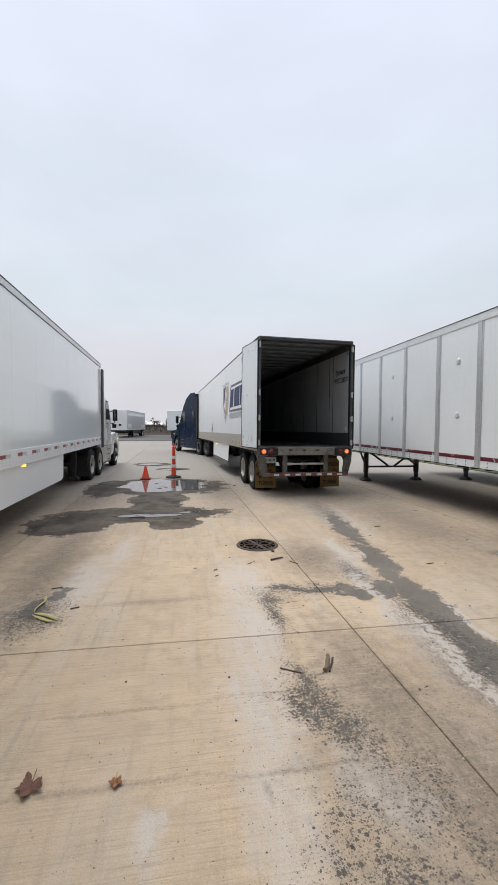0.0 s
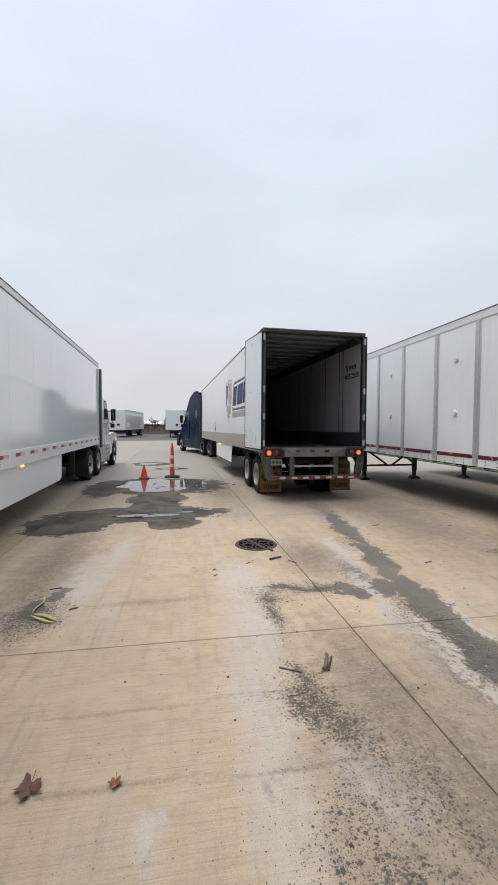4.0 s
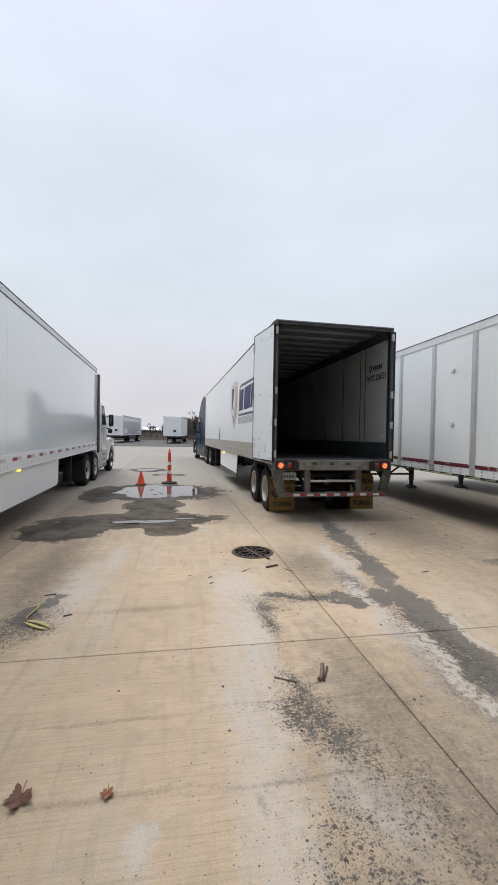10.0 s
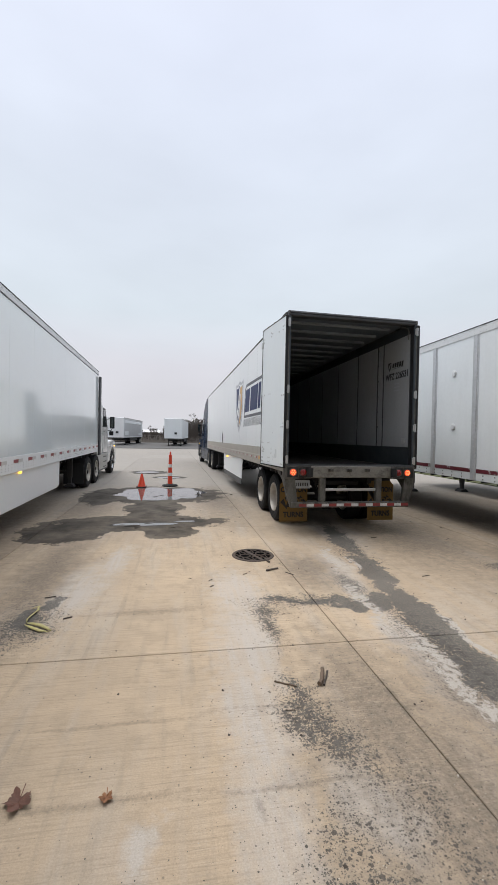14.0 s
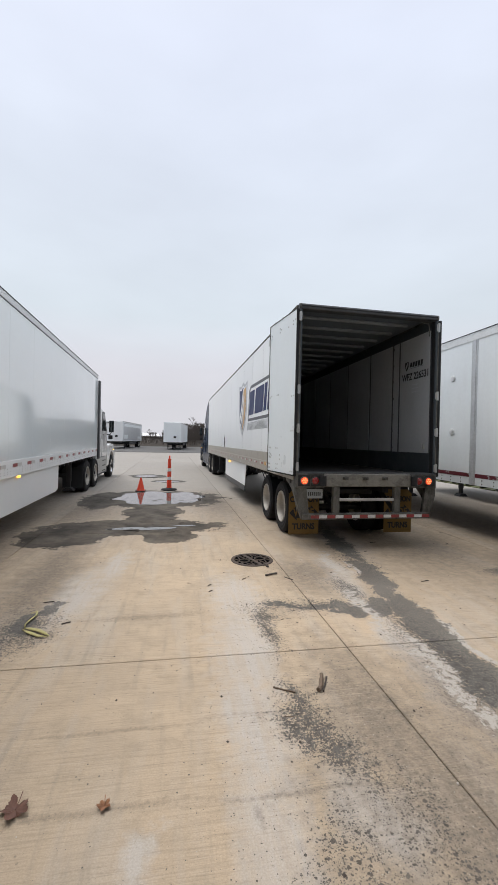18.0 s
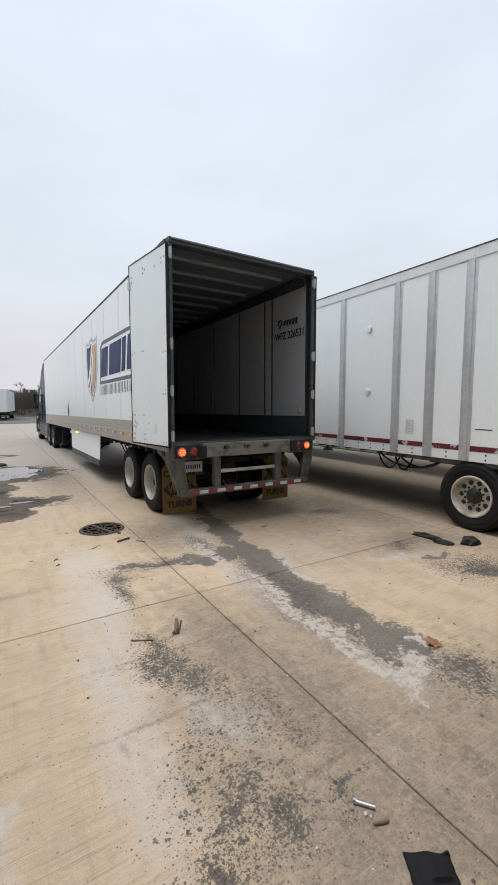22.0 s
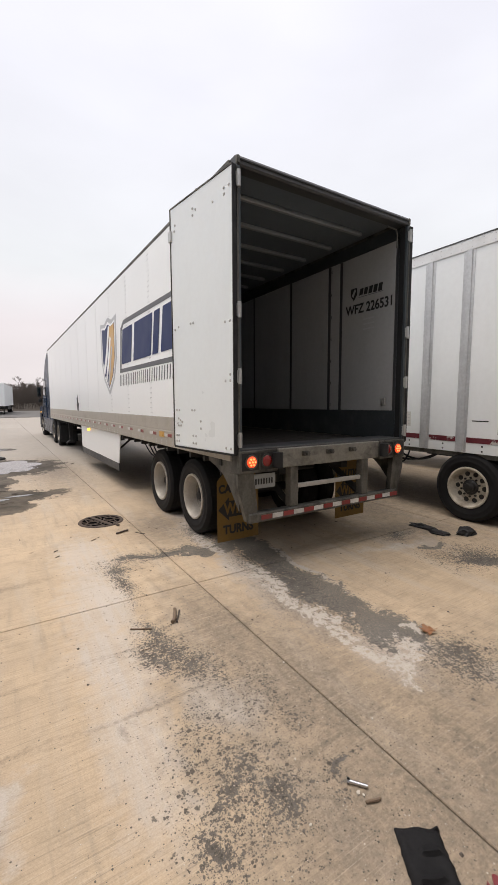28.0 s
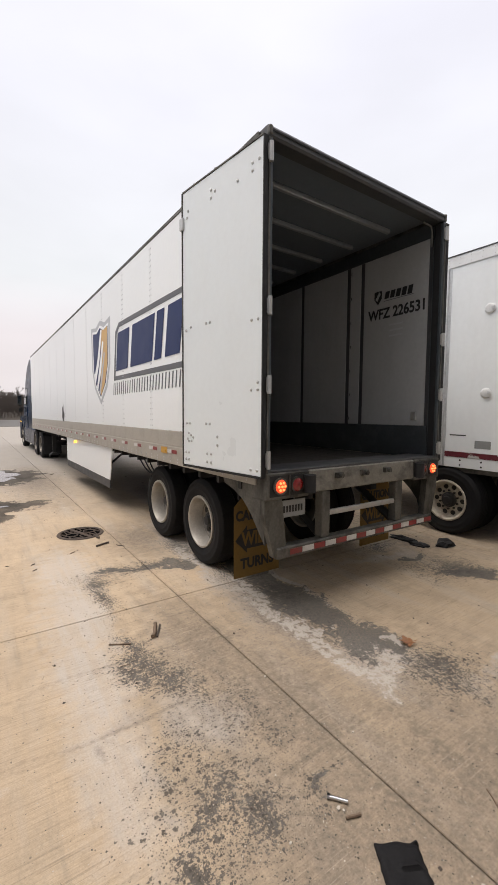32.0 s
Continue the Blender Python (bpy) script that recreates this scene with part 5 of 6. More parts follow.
    part("rear_door", bevelled(boxes((-1.28, 1.28, -0.05, 0.0, 1.03, TH - 0.004)), 0.01, 1), WHITE_OLD, tr)
    part("floor_deck", boxes((-1.24, 1.24, 0.0, TL - 0.02, 1.12, 1.24)), BLACK_STEEL, tr)
    part("lower_sill", boxes((-1.24, 1.24, 0.2, 5.6, 0.96, 1.028)), STEEL_GREY, tr, "rusty brown sill")
    underbody(tr, 1.14, 13.0)
    landing_gear(tr, 13.8, 1.0)
    for s in (-1, 1):
        part("side_marker", bevelled(boxes((s * 1.23 - 0.06, s * 1.23 + 0.06, 10.3, 10.36, 0.92, 1.0)), 0.006, 1), IRON, tr, "rusty brown marker lamp")
    axle_set(tr, (2.72, 4.0), 1.285, rim=RIM_RUSTY, dish=0.12)
    # air lines looping down ahead of the wheels
    for k, (a, b, sag) in enumerate(((5.4, 5.9, 0.28), (4.6, 5.9, 0.22), (4.6, 5.5, 0.20), (5.2, 5.6, 0.30))):
        bm = bmesh.new()
        tube(bm, [(-1.1 + 0.03 * k, a + (b - a) * q, 1.0 - sag * math.sin(math.pi * q) ** 0.7) for q in np.linspace(0, 1, 14)], 0.016, 6)
        part("air_hose", bm, SEAL, tr, smooth=True)
    # small stickers and plates on the side
    for y_, z0, z1, w, m in ((5.10, 1.38, 1.62, 0.16, WHITETAPE), (3.50, 1.33, 1.44, 0.22, PLATE_GREY), (3.86, 1.50, 1.515, 0.24, BLACK_PRINT)):
        part("sticker", boxes((-1.2775, -1.2752, y_ - w / 2, y_ + w / 2, z0, z1)), m, tr)
    for r in range(4):
        for c in range(3):
            part("sticker_bar", boxes((-1.279, -1.2776, 5.04 + c * 0.05, 5.07 + c * 0.05, 1.41 + r * 0.05, 1.420 + r * 0.05)), SILVER_PRINT, tr)
    return tr

# ---- tractors ----
def tractor(name, label, paint, sleeper=True):
    """A road tractor; its origin lies on the ground below the coupling, its nose points along +y."""
    tk = thing(name, label, "truck")
    back, base, nose, axle = (1.5, 4.65, 6.45, 5.3) if sleeper else (1.15, 3.20, 5.35, 4.45)
    wheels = []
    for s in (-1, 1):
        part("frame_rail", boxes((s * 0.42 - 0.04, s * 0.42 + 0.04, -1.5, nose - 0.5, 0.72, 0.98)), BLACK_STEEL, tk)
    part("fifth_wheel", bevelled(boxes((-0.45, 0.45, -0.55, 0.45, 1.0, 1.07)), 0.02, 1), BLACK_STEEL, tk)
    if sleeper:
        prof = [(back, 1.0), (back, 3.78), (back + 0.12, 3.93), (back + 0.9, 3.92), (back + 1.7, 3.62), (base - 0.85, 3.10), (base - 0.12, 2.12), (base + 0.15, 1.9), (base + 0.15, 1.0)]
    else:
        prof = [(back, 1.0), (back, 2.88), (back + 0.08, 2.98), (back + 0.8, 2.98), (base - 0.38, 2.82), (base + 0.10, 2.05), (base + 0.15, 1.0)]
    bm = bmesh.new()
    prism(bm, prof, "x", -1.14, 1.14)
    cab = part("cab", bevelled(bm, 0.075, 3), paint, tk, smooth=True)
    # hood, narrower than the cab, with fenders
    bm = bmesh.new()
    prism(bm, [(base + 0.10, 0.9), (base + 0.10, 2.06), (base + 0.6, 1.98), (nose - 0.45, 1.72), (nose - 0.12, 1.48), (nose, 1.0), (nose - 0.02, 0.75), (base + 0.5, 0.75)], "x", -0.86, 0.86)
    hood = part("hood", bevelled(bm, 0.07, 3), paint, tk, smooth=True)
    part("grille", bevelled(boxes((-0.55, 0.55, nose - 0.03, nose + 0.025, 0.80, 1.40)), 0.03, 2), DARK_TRIM, hood)
    bm = bmesh.new()
    for k in range(7):
        box(bm, -0.52, 0.52, nose + 0.02, nose + 0.035, 0.85 + k * 0.075, 0.875 + k * 0.075)
    part("grille_bars", bm, CHROME, hood, kind="stuff")
    part("bumper", bevelled(boxes((-1.16, 1.16, nose - 0.28, nose + 0.10, 0.34, 0.74)), 0.06, 3), paint, tk, smooth=True)
    for s in (-1, 1):
        a = lambda u, v: (min(s * u, s * v), max(s * u, s * v))
        # fender arch over the steer wheel
        arch = [(axle + 0.66 * math.cos(q), 0.52 + 0.66 * math.sin(q)) for q in np.linspace(math.pi * 0.96, math.pi * 0.04, 13)]
        outer = [(nose - 0.02, 0.55), (nose - 0.05, 1.15), (nose - 0.35, 1.45), (axle - 0.2, 1.52), (base + 0.06, 1.45), (base + 0.05, 0.55)]
        bm = bmesh.new()
        prism(bm, arch + outer, "x", *a(0.84, 1.17))
        part("fender", bevelled(bm, 0.03, 2), paint, tk, smooth=True)
        part("headlight", bevelled(boxes((*a(0.72, 1.08), nose - 0.20, nose + 0.02, 1.02, 1.24)), 0.04, 2), CHROME, tk)
        part("side_lamp", bevelled(boxes((*a(1.16, 1.185), axle + 0.35, axle + 0.55, 1.20, 1.25)), 0.006, 1), AMBER, tk, "lit amber side lamp")
        # door with window, sleeper window
        d0, d1 = (base - 1.25, base - 0.02) if sleeper else (base - 1.05, base + 0.02)
        door = part("door", bevelled(boxes((*a(1.141, 1.158), d0, d1, 1.02, 2.06)), 0.006, 1), paint, tk)
        bm = bmesh.new()
        prism(bm, [(d0 + 0.05, 2.09), (d0 + 0.05, 2.78), (d1 - 0.55, 2.78), (d1 - 0.05, 2.09)], "x", *a(1.139, 1.150))
        part("door_window", bm, CAB_GLASS, door)
        bm = bmesh.new()
        prism(bm, [(d0 + 0.01, 2.062), (d0 + 0.01, 2.83), (d1 - 0.53, 2.83), (d1 + 0.01, 2.062)], "x", *a(1.136, 1.146))
        part("window_frame", bm, SEAL, door)
        part("door_handle", bevelled(boxes((*a(1.158, 1.175), d0 + 0.08, d0 + 0.24, 1.88, 1.92)), 0.004, 1), SEAL, door)
        wy = back + 0.25
        part("rear_window_frame", bevelled(boxes((*a(1.138, 1.147), wy - 0.04, wy + 0.34, 2.06, 2.84)), 0.003, 1), SEAL, tk)
        part("rear_window", boxes((*a(1.140, 1.150), wy, wy + 0.30, 2.10, 2.80)), CAB_GLASS, tk)
        # side fairing and steps below the cab
        part("side_fairing", bevelled(boxes((*a(1.02, 1.17), 0.75 if sleeper else 0.85, base - 0.05, 0.36, 1.0)), 0.03, 2), paint if sleeper else ALU, tk, "painted tank fairing")
        for k in range(3):
            part("step", bevelled(boxes((*a(1.172, 1.18), base - 1.0, base - 0.35, 0.44 + k * 0.2, 0.48 + k * 0.2)), 0.003, 1), DARK_TRIM, tk)
        part("fairing_seam", boxes((*a(1.171, 1.174), 0.8, base - 0.08, 0.34, 0.40)), DARK_TRIM, tk)
        # extender between cab and trailer
        if sleeper:
            part("side_extender", bevelled(boxes((*a(1.10, 1.16), back - 0.25, back - 0.005, 1.02, 3.74)), 0.02, 2), paint, tk)
            part("extender_edge", boxes((*a(1.09, 1.162), back - 0.47, back - 0.252, 1.02, 3.72)), SEAL, tk, "black rubber extender edge")
        else:
            ext = part("side_extender", bevelled(boxes((*a(1.20, 1.27), back - 0.24, back - 0.02, 1.0, 3.92)), 0.02, 2), DARK_TRIM, tk, "black side extender beside the trailer")
            for z in (1.5, 2.1, 2.7):
                part("extender_stay", boxes((*a(0.90, 1.199), back - 0.14, back - 0.06, z, z + 0.05)), STEEL_GREY, ext)
            part("roof_deflector", bevelled(boxes((*a(0.02, 1.12), back + 0.05, back + 0.30, 2.98, 3.45)), 0.05, 2), paint, tk)
        # mirrors on arms
        mx = 1.33
        arm = part("mirror", bevelled(boxes((s * mx - 0.095, s * mx + 0.095, d1 - 0.02, d1 + 0.10, 2.02, 2.52)), 0.035, 3), SEAL, tk, "black door mirror", smooth=True)
        part("mirror_glass", boxes((s * mx - 0.075, s * mx + 0.075, d1 - 0.026, d1 - 0.0205, 2.06, 2.48)), MIRROR, arm)
        bm = bmesh.new()
        tube(bm, [(s * 1.13, d1 - 0.05, 1.92), (s * 1.28, d1 + 0.04, 1.92), (s * mx, d1 + 0.04, 2.03)], 0.02, 8)
        part("mirror_arm", bm, SEAL, arm, smooth=True)
        bm = bmesh.new()
        tube(bm, [(s * 1.12, d1 - 0.25, 2.40), (s * 1.26, d1 + 0.03, 2.44), (s * mx, d1 + 0.04, 2.44)], 0.016, 8)
        part("mirror_arm", bm, SEAL, arm, smooth=True)
        part("wide_mirror", bevelled(boxes((s * 1.29 - 0.085, s * 1.29 + 0.085, d1 + 0.02, d1 + 0.12, 1.72, 1.90)), 0.03, 2), SEAL, tk, smooth=True)
        wheels.append(wheel_parts("steer_wheel", tk, (s * 1.03, axle, 0.51), 0.51, 0.28, s, CHROME if not sleeper else RIM, 0.04))
        # quarter fenders behind
        bm = bmesh.new()
        arch = [(-0.65 + 0.60 * math.cos(q), 0.51 + 0.60 * math.sin(q)) for q in np.linspace(math.pi * 0.95, math.pi * 0.55, 7)]
        arch2 = [(-0.65 + 0.615 * math.cos(q), 0.51 + 0.615 * math.sin(q)) for q in np.linspace(math.pi * 0.55, math.pi * 0.95, 7)]
        prism(bm, arch + arch2, "x", *a(0.62, 1.20))
        part("quarter_fender", bm, SEAL, tk)
        part("mud_flap", boxes((*a(0.62, 1.22), -1.40, -1.385, 0.2, 0.85)), SEAL, tk)
    # windscreen in two panes
    if sleeper:
        y1, z1, y2, z2 = base - 0.84, 3.02, base - 0.14, 2.10
    else:
        y1, z1, y2, z2 = base - 0.36, 2.76, base + 0.06, 2.09
    up = Vector((0, z1 - z2, y2 - y1)).normalized() * 0.045
    for s in (-1, 1):
        bm = bmesh.new()
        vs = []
        for lift in (0.0, 0.012):
            for x, (yy, zz) in ((s * 0.03, (y1, z1)), (s * 1.02, (y1, z1)), (s * 1.06, (y2, z2)), (s * 0.03, (y2, z2))):
                vs.append(bm.verts.new((x, yy + up.y + lift, zz + up.z + lift)))
        bm.faces.new(vs[:4])
        bm.faces.new(vs[4:])
        for i in range(4):
            bm.faces.new((vs[i], vs[(i + 1) % 4], vs[4 + (i + 1) % 4], vs[4 + i]))
        part("windscreen", bm, CAB_GLASS, tk)
    if sleeper:
        for x in (-0.8, -0.4, 0.0, 0.4, 0.8):
            part("roof_lamp", bevelled(boxes((x - 0.06, x + 0.06, base - 1.05, base - 0.93, 3.20, 3.26)), 0.01, 1), AMBER, tk)
    wheels += axle_set(tk, (-0.65, 0.65), 1.22, rim=RIM_DISC_SHADED if sleeper else None)
    return tk, wheels


# ---- the yard's vehicles ----
trailer, trailer_wheels = open_trailer()
blue_truck, blue_wheels = tractor("semi_tractor", "dark blue sleeper-cab road tractor pushing the open trailer back", BLUE_PAINT)
LEFT_TURN = 2.1
left_trailer = parked_trailer(-3.82, -0.40, LEFT_TURN)
white_truck, _ = tractor("parked_tractor", "white day-cab road tractor with a black stack, coupled to a trailer", TRUCK_WHITE, sleeper=False)
white_truck.matrix_basis = pose(-3.74 - 15.25 * math.sin(radians(LEFT_TURN)), -0.40 + 15.25 * math.cos(radians(LEFT_TURN)), 0, 0, 0, 0.3)
right_trailer = post_trailer(7.06, -0.80, 0.0, "old white sheet-and-post trailer with worn red stripe, on landing legs", "parked box trailers")
next_trailer = copy_thing(right_trailer, pose(10.75, -0.95, 0, 0, 0, 0))
next_trailer["label"] = "white box trailer parked close behind another one"


def far_trailer(x, y, turn, label, dull):
    tr = thing("distant_trailer", label, "trailer", pose(x, y, 0, 0, 0, turn), "distant trailers")
    skin = WHITE_OLD
    part("body", bevelled(boxes((-1.3, 1.3, 0, TL, 1.12, 4.08)), 0.02, 1), skin, tr)
    part("rear_frame", bevelled(boxes((-1.3, 1.3, -0.06, -0.002, 1.0, 1.16)), 0.01, 1), STEEL_GREY, tr)
    part("rear_door", bevelled(boxes((-1.24, 1.24, -0.03, -0.002, 1.18, 4.0)), 0.01, 1), SHED_WHITE if not dull else WHITE_OLD, tr)
    part("door_gap", boxes((-0.01, 0.01, -0.034, -0.029, 1.2, 3.98)), SEAL, tr)
    for s in (-1, 1):
        part("top_rail", boxes((s * 1.31 - 0.012, s * 1.31 + 0.012, 0, TL, 3.95, 4.1)), ALU, tr)
        if dull:
            part("side_grey_sheet", boxes((s * 1.303 - 0.002, s * 1.303 + 0.002, 0.6, TL - 0.4, 1.3, 3.9)), GALV, tr)
            for y0, y1, z0, z1 in ((0.9, TL - 0.9, 3.35, 3.75), (0.9, 1.7, 1.5, 3.35), (1.7, 4.2, 1.5, 1.9), (TL - 3.5, TL - 0.9, 1.5, 2.1)):
                part("pale_side_trim", boxes((s * 1.3065 - 0.001, s * 1.3065 + 0.001, y0, y1, z0, z1)), WHITE_OLD, tr)
        for x_ in (0.35, 0.75):
            bm = bmesh.new()
            tube(bm, [(s * x_, -0.05, 1.2), (s * x_, -0.05, 3.95)], 0.02, 6)
            part("lock_rod", bm, ALU, tr)
        part("guard_upright", boxes((s * 0.55 - 0.05, s * 0.55 + 0.05, 0, 0.1, 0.55, 1.0)), STEEL_GREY, tr)
    part("guard_bar", boxes((-1.1, 1.1, -0.02, 0.08, 0.5, 0.6)), REDTAPE, tr)
    part("chassis", boxes((-0.6, 0.6, 0.3, TL - 1, 0.85, 1.12)), BLACK_STEEL, tr)
    part("side_box", boxes((-1.25, 1.25, 5.0, 11.0, 0.6, 1.1)), BLACK_STEEL, tr)
    part("front_wall", bevelled(boxes((-1.28, 1.28, TL + 0.001, TL + 0.03, 1.14, 4.05)), 0.01, 1), SHED_WHITE if dull else WHITE_OLD, tr)
    part("line_box", boxes((-0.55, -0.2, TL + 0.03, TL + 0.16, 1.75, 2.05)), BLACK_STEEL, tr, "dark air line box")
    part("lower_sill", boxes((-1.27, 1.27, TL - 0.02, TL + 0.034, 1.0, 1.14)), STEEL_GREY, tr)
    axle_set(tr, (1.4, 2.65), 1.24)
    landing_gear(tr, 13.2, 1.05)
    return tr


solid("road", boxes((-150, 150, 51.02, 82.0, -0.1, 0.004)), mat("worn_dark_asphalt", (0.10, 0.096, 0.09), 0.85, vary=0.2, scale=0.5, fine=12, bump=0.3), "dark asphalt lane behind the concrete yard", "road", kind="structure")
far_trailer(-8.65, 77.6, 176.0, "distant white trailer with a grey side, parked by a bank", True)
far_trailer(-0.2, 76.6, 176.0, "distant off-white box trailer parked by a brushy bank", False)

# ---- unseen wall added behind the camera to hold back sky light ----
wall = solid("added_wall_south", boxes((-34, 12, -1.65, -1.25, -0.06, 9.0)), mat("grey_wall_panels", (0.42, 0.42, 0.41), 0.7, vary=0.08, scale=0.6, fine=8, bump=0.1), "plain grey wall added unseen behind the yard to block sky light", "wall", kind="structure")

# ---- background ----
def bank():
    """A low brushy bank with an uneven top."""
    bm = bmesh.new()
    xs = np.arange(-160, 161, 2.0)
    rows = []
    for u, h in ((0, 0.0), (1.5, 0.7), (3, 1.2), (5, 1.5), (9, 1.6), (14, 1.6)):
        rows.append([bm.verts.new((x, 83 + u * 1.4, -0.05 + h * (0.8 + 0.5 * noise.noise((x * 0.08, u * 0.3, 2.0))) + (0.12 * noise.noise((x * 0.7, u, 5.0)) if u else 0))) for x in xs])
    for a, b in zip(rows, rows[1:]):
        for i in range(len(xs) - 1):
            bm.faces.new((a[i], a[i + 1], b[i + 1], b[i]))
    return solid("bank", bm, BRUSH, "low bank of brown winter brush", "bank", kind="structure", smooth=True)


bank()


def bare_tree_mesh(seed, height, spread):
    """Trunk and bare limbs dividing four times, tapering."""
    rnd = random.Random(seed)
    bt, bc = bmesh.new(), bmesh.new()
    def limb(bm, p, d, length, r, depth):
        q = p + d * length
        bend = Vector((rnd.uniform(-1, 1), rnd.uniform(-1, 1), rnd.uniform(-0.2, 0.6))) * 0.12 * length
        mid = (p + q) / 2 + bend
        tube(bm, (p, mid, q), (r, r * 0.8, r * 0.6), 5 if depth < 2 else 3)
        if depth < 5:
            for k in range(3 if depth < 4 else 4):
                nd = (d + Vector((rnd.uniform(-1, 1), rnd.uniform(-1, 1), rnd.uniform(-0.25, 0.7))) * spread).normalized()
                limb(bc if depth >= 0 else bm, mid.lerp(q, rnd.uniform(0.2, 1.0)), nd, length * rnd.uniform(0.55, 0.8), max(r * 0.55, 0.02), depth + 1)
    limb(bt, Vector((0, 0, -0.2)), Vector((0.03, 0, 1)).normalized(), height * 0.26, height * 0.022, 0)
    return mesh_of("trunk", bt, BARK), mesh_of("limbs", bc, BARK)


def thicket():
    """Dense leafless scrub along the bank: many thin upright stems."""
    r5 = random.Random(12)
    verts, faces = [], []
    for _ in range(19000):
        x = r5.uniform(-70, 75)
        y = r5.uniform(84.5, 103)
        h = 1.0 + 1.9 * max(0.0, noise.noise((x * 0.11, 7.0, 1.0)) + 0.5) + r5.uniform(0, 0.8)
        if -26 < x < -4:
            h *= 0.42
        elif x > -1:
            h *= 1.25
        z0, lean, w = min(1.0, (y - 83.5) * 0.18), r5.uniform(-0.35, 0.35) * h, r5.uniform(0.010, 0.030)
        b0 = len(verts)
        verts += [(x - w, y, z0), (x + w, y, z0), (x + lean * 0.5 + w, y + 0.05, z0 + h * 0.6), (x + lean * 0.5 - w, y + 0.05, z0 + h * 0.6), (x + lean, y, z0 + h), (x, y + 2 * w, z0)]
        faces += [(b0, b0 + 1, b0 + 2, b0 + 3), (b0 + 3, b0 + 2, b0 + 4), (b0 + 5, b0, b0 + 3), (b0 + 1, b0 + 5, b0 + 2)]
        for _k in range(2):
            q = r5.uniform(0.35, 0.9)
            c0 = len(verts)
            bx, bz = x + lean * q * 0.9, z0 + h * q
            dx, dz = r5.uniform(-0.5, 0.5), r5.uniform(0.2, 0.6)
            verts += [(bx, y, bz), (bx + 0.02, y, bz + 0.02), (bx + dx, y + 0.1, bz + dz)]
            faces.append((c0, c0 + 1, c0 + 2))
    me = bpy.data.meshes.new("brush_thicket")
    me.from_pydata(verts, [], faces)
    me.materials.append(BARK)
    tagged(new("brush_thicket", me), "dense brown leafless scrub along the bank", "brush", kind="stuff")


thicket()
kinds = [bare_tree_mesh(k + 11, h, s) for k, (h, s) in enumerate(((7.0, 0.75), (6.0, 0.9), (8.0, 0.7), (5.0, 1.0)))]
rnd = random.Random(4)
for k in range(110):
    x = -75 + k * 1.42 + rnd.uniform(-1.5, 1.5)
    y = 105 + rnd.uniform(0, 22)
    tall = 0.95 + 0.35 * max(0.0, noise.noise((x * 0.06, 1.0, 3.0)) + 0.4)
    if -26 < x < -3:
        tall *= 0.85
    elif 0 < x < 30:
        tall *= 1.45
    t, c = kinds[k % 4]
    tree = thing("bare_tree", "bare grey-brown winter tree behind the bank", "tree", pose(x, y, -0.02, 0, 0, rnd.uniform(0, 360)) @ Matrix.Scale(tall, 4), "bare trees")
    for nm, me in (("trunk", t), ("limbs", c)):
        o = new(nm, me)
        o.parent = tree


def shed(x, y, w, d, h, turn):
    s = thing("distant_shed", "long low white metal shed far off", "shed", pose(x, y, 0, 0, 0, turn), "distant sheds")
    part("walls", boxes((-w / 2, w / 2, -d / 2, d / 2, -0.05, h)), SHED_WHITE, s)
    bm = bmesh.new()
    prism(bm, [(-d / 2 - 0.3, h), (0, h + d * 0.16), (d / 2 + 0.3, h)], "x", -w / 2 - 0.3, w / 2 + 0.3)
    part("roof", bm, SHED_WHITE, s)
    for k in range(3):
        part("door", boxes((-w / 3 + k * w / 3 - 1.5, -w / 3 + k * w / 3 + 1.5, -d / 2 - 0.06, -d / 2 - 0.002, 0, h * 0.7)), GALV, s)


shed(-13.2, 172, 7.5, 7, 2.2, 8)
shed(-21.5, 186, 9, 8, 2.4, -6)

# ---- cones, drain ----
def cone():
    c = thing("traffic_cone", "small faded orange traffic cone standing at the puddle's edge", "traffic cone", pose(-1.34, 14.15, 0.006))
    bm = bmesh.new()
    lathe(bm, [(0.135, 0.03), (0.125, 0.05), (0.030, 0.44), (0.028, 0.455), (0.018, 0.455), (0.11, 0.03)], (0, 0, 0), "z", 28)
    part("cone_body", bm, ORANGE, c, smooth=True)
    part("base", bevelled(boxes((-0.17, 0.17, -0.17, 0.17, 0.0, 0.03)), 0.012, 2), mat("dark_cone_base", (0.06, 0.02, 0.015), 0.7), c)


def delineator():
    d = thing("delineator_post", "tall orange channelizer post with white bands and a black rubber base", "traffic post", pose(-0.4, 14.4, 0.006))
    bm = bmesh.new()
    lathe(bm, [(0.27, 0.0), (0.27, 0.03), (0.25, 0.055), (0.13, 0.075), (0.09, 0.09)], (0, 0, 0), "z", 8)
    part("base", bm, SEAL, d, "black rubber base")
    for a, b, m in ((0.075, 0.36, ORANGE), (0.36, 0.47, CONE_WHITE), (0.47, 0.66, ORANGE), (0.66, 0.77, CONE_WHITE), (0.77, 1.05, ORANGE)):
        r = lambda z: 0.088 - 0.035 * z
        bm = bmesh.new()
        lathe(bm, [(r(a) + (0.004 if m is CONE_WHITE else 0), a), (r(b) + (0.004 if m is CONE_WHITE else 0), b)], (0, 0, 0), "z", 24)
        part("band", bm, m, d, "white reflective band" if m is CONE_WHITE else "", smooth=True)
    bm = bmesh.new()
    lathe(bm, [(0.057, 1.05), (0.062, 1.07), (0.062, 1.09), (0.030, 1.10), (0.026, 1.13), (0.030, 1.19), (0.022, 1.21)], (0, 0, 0), "z", 18)
    part("handle", bm, ORANGE, d, smooth=True)


cone()
delineator()


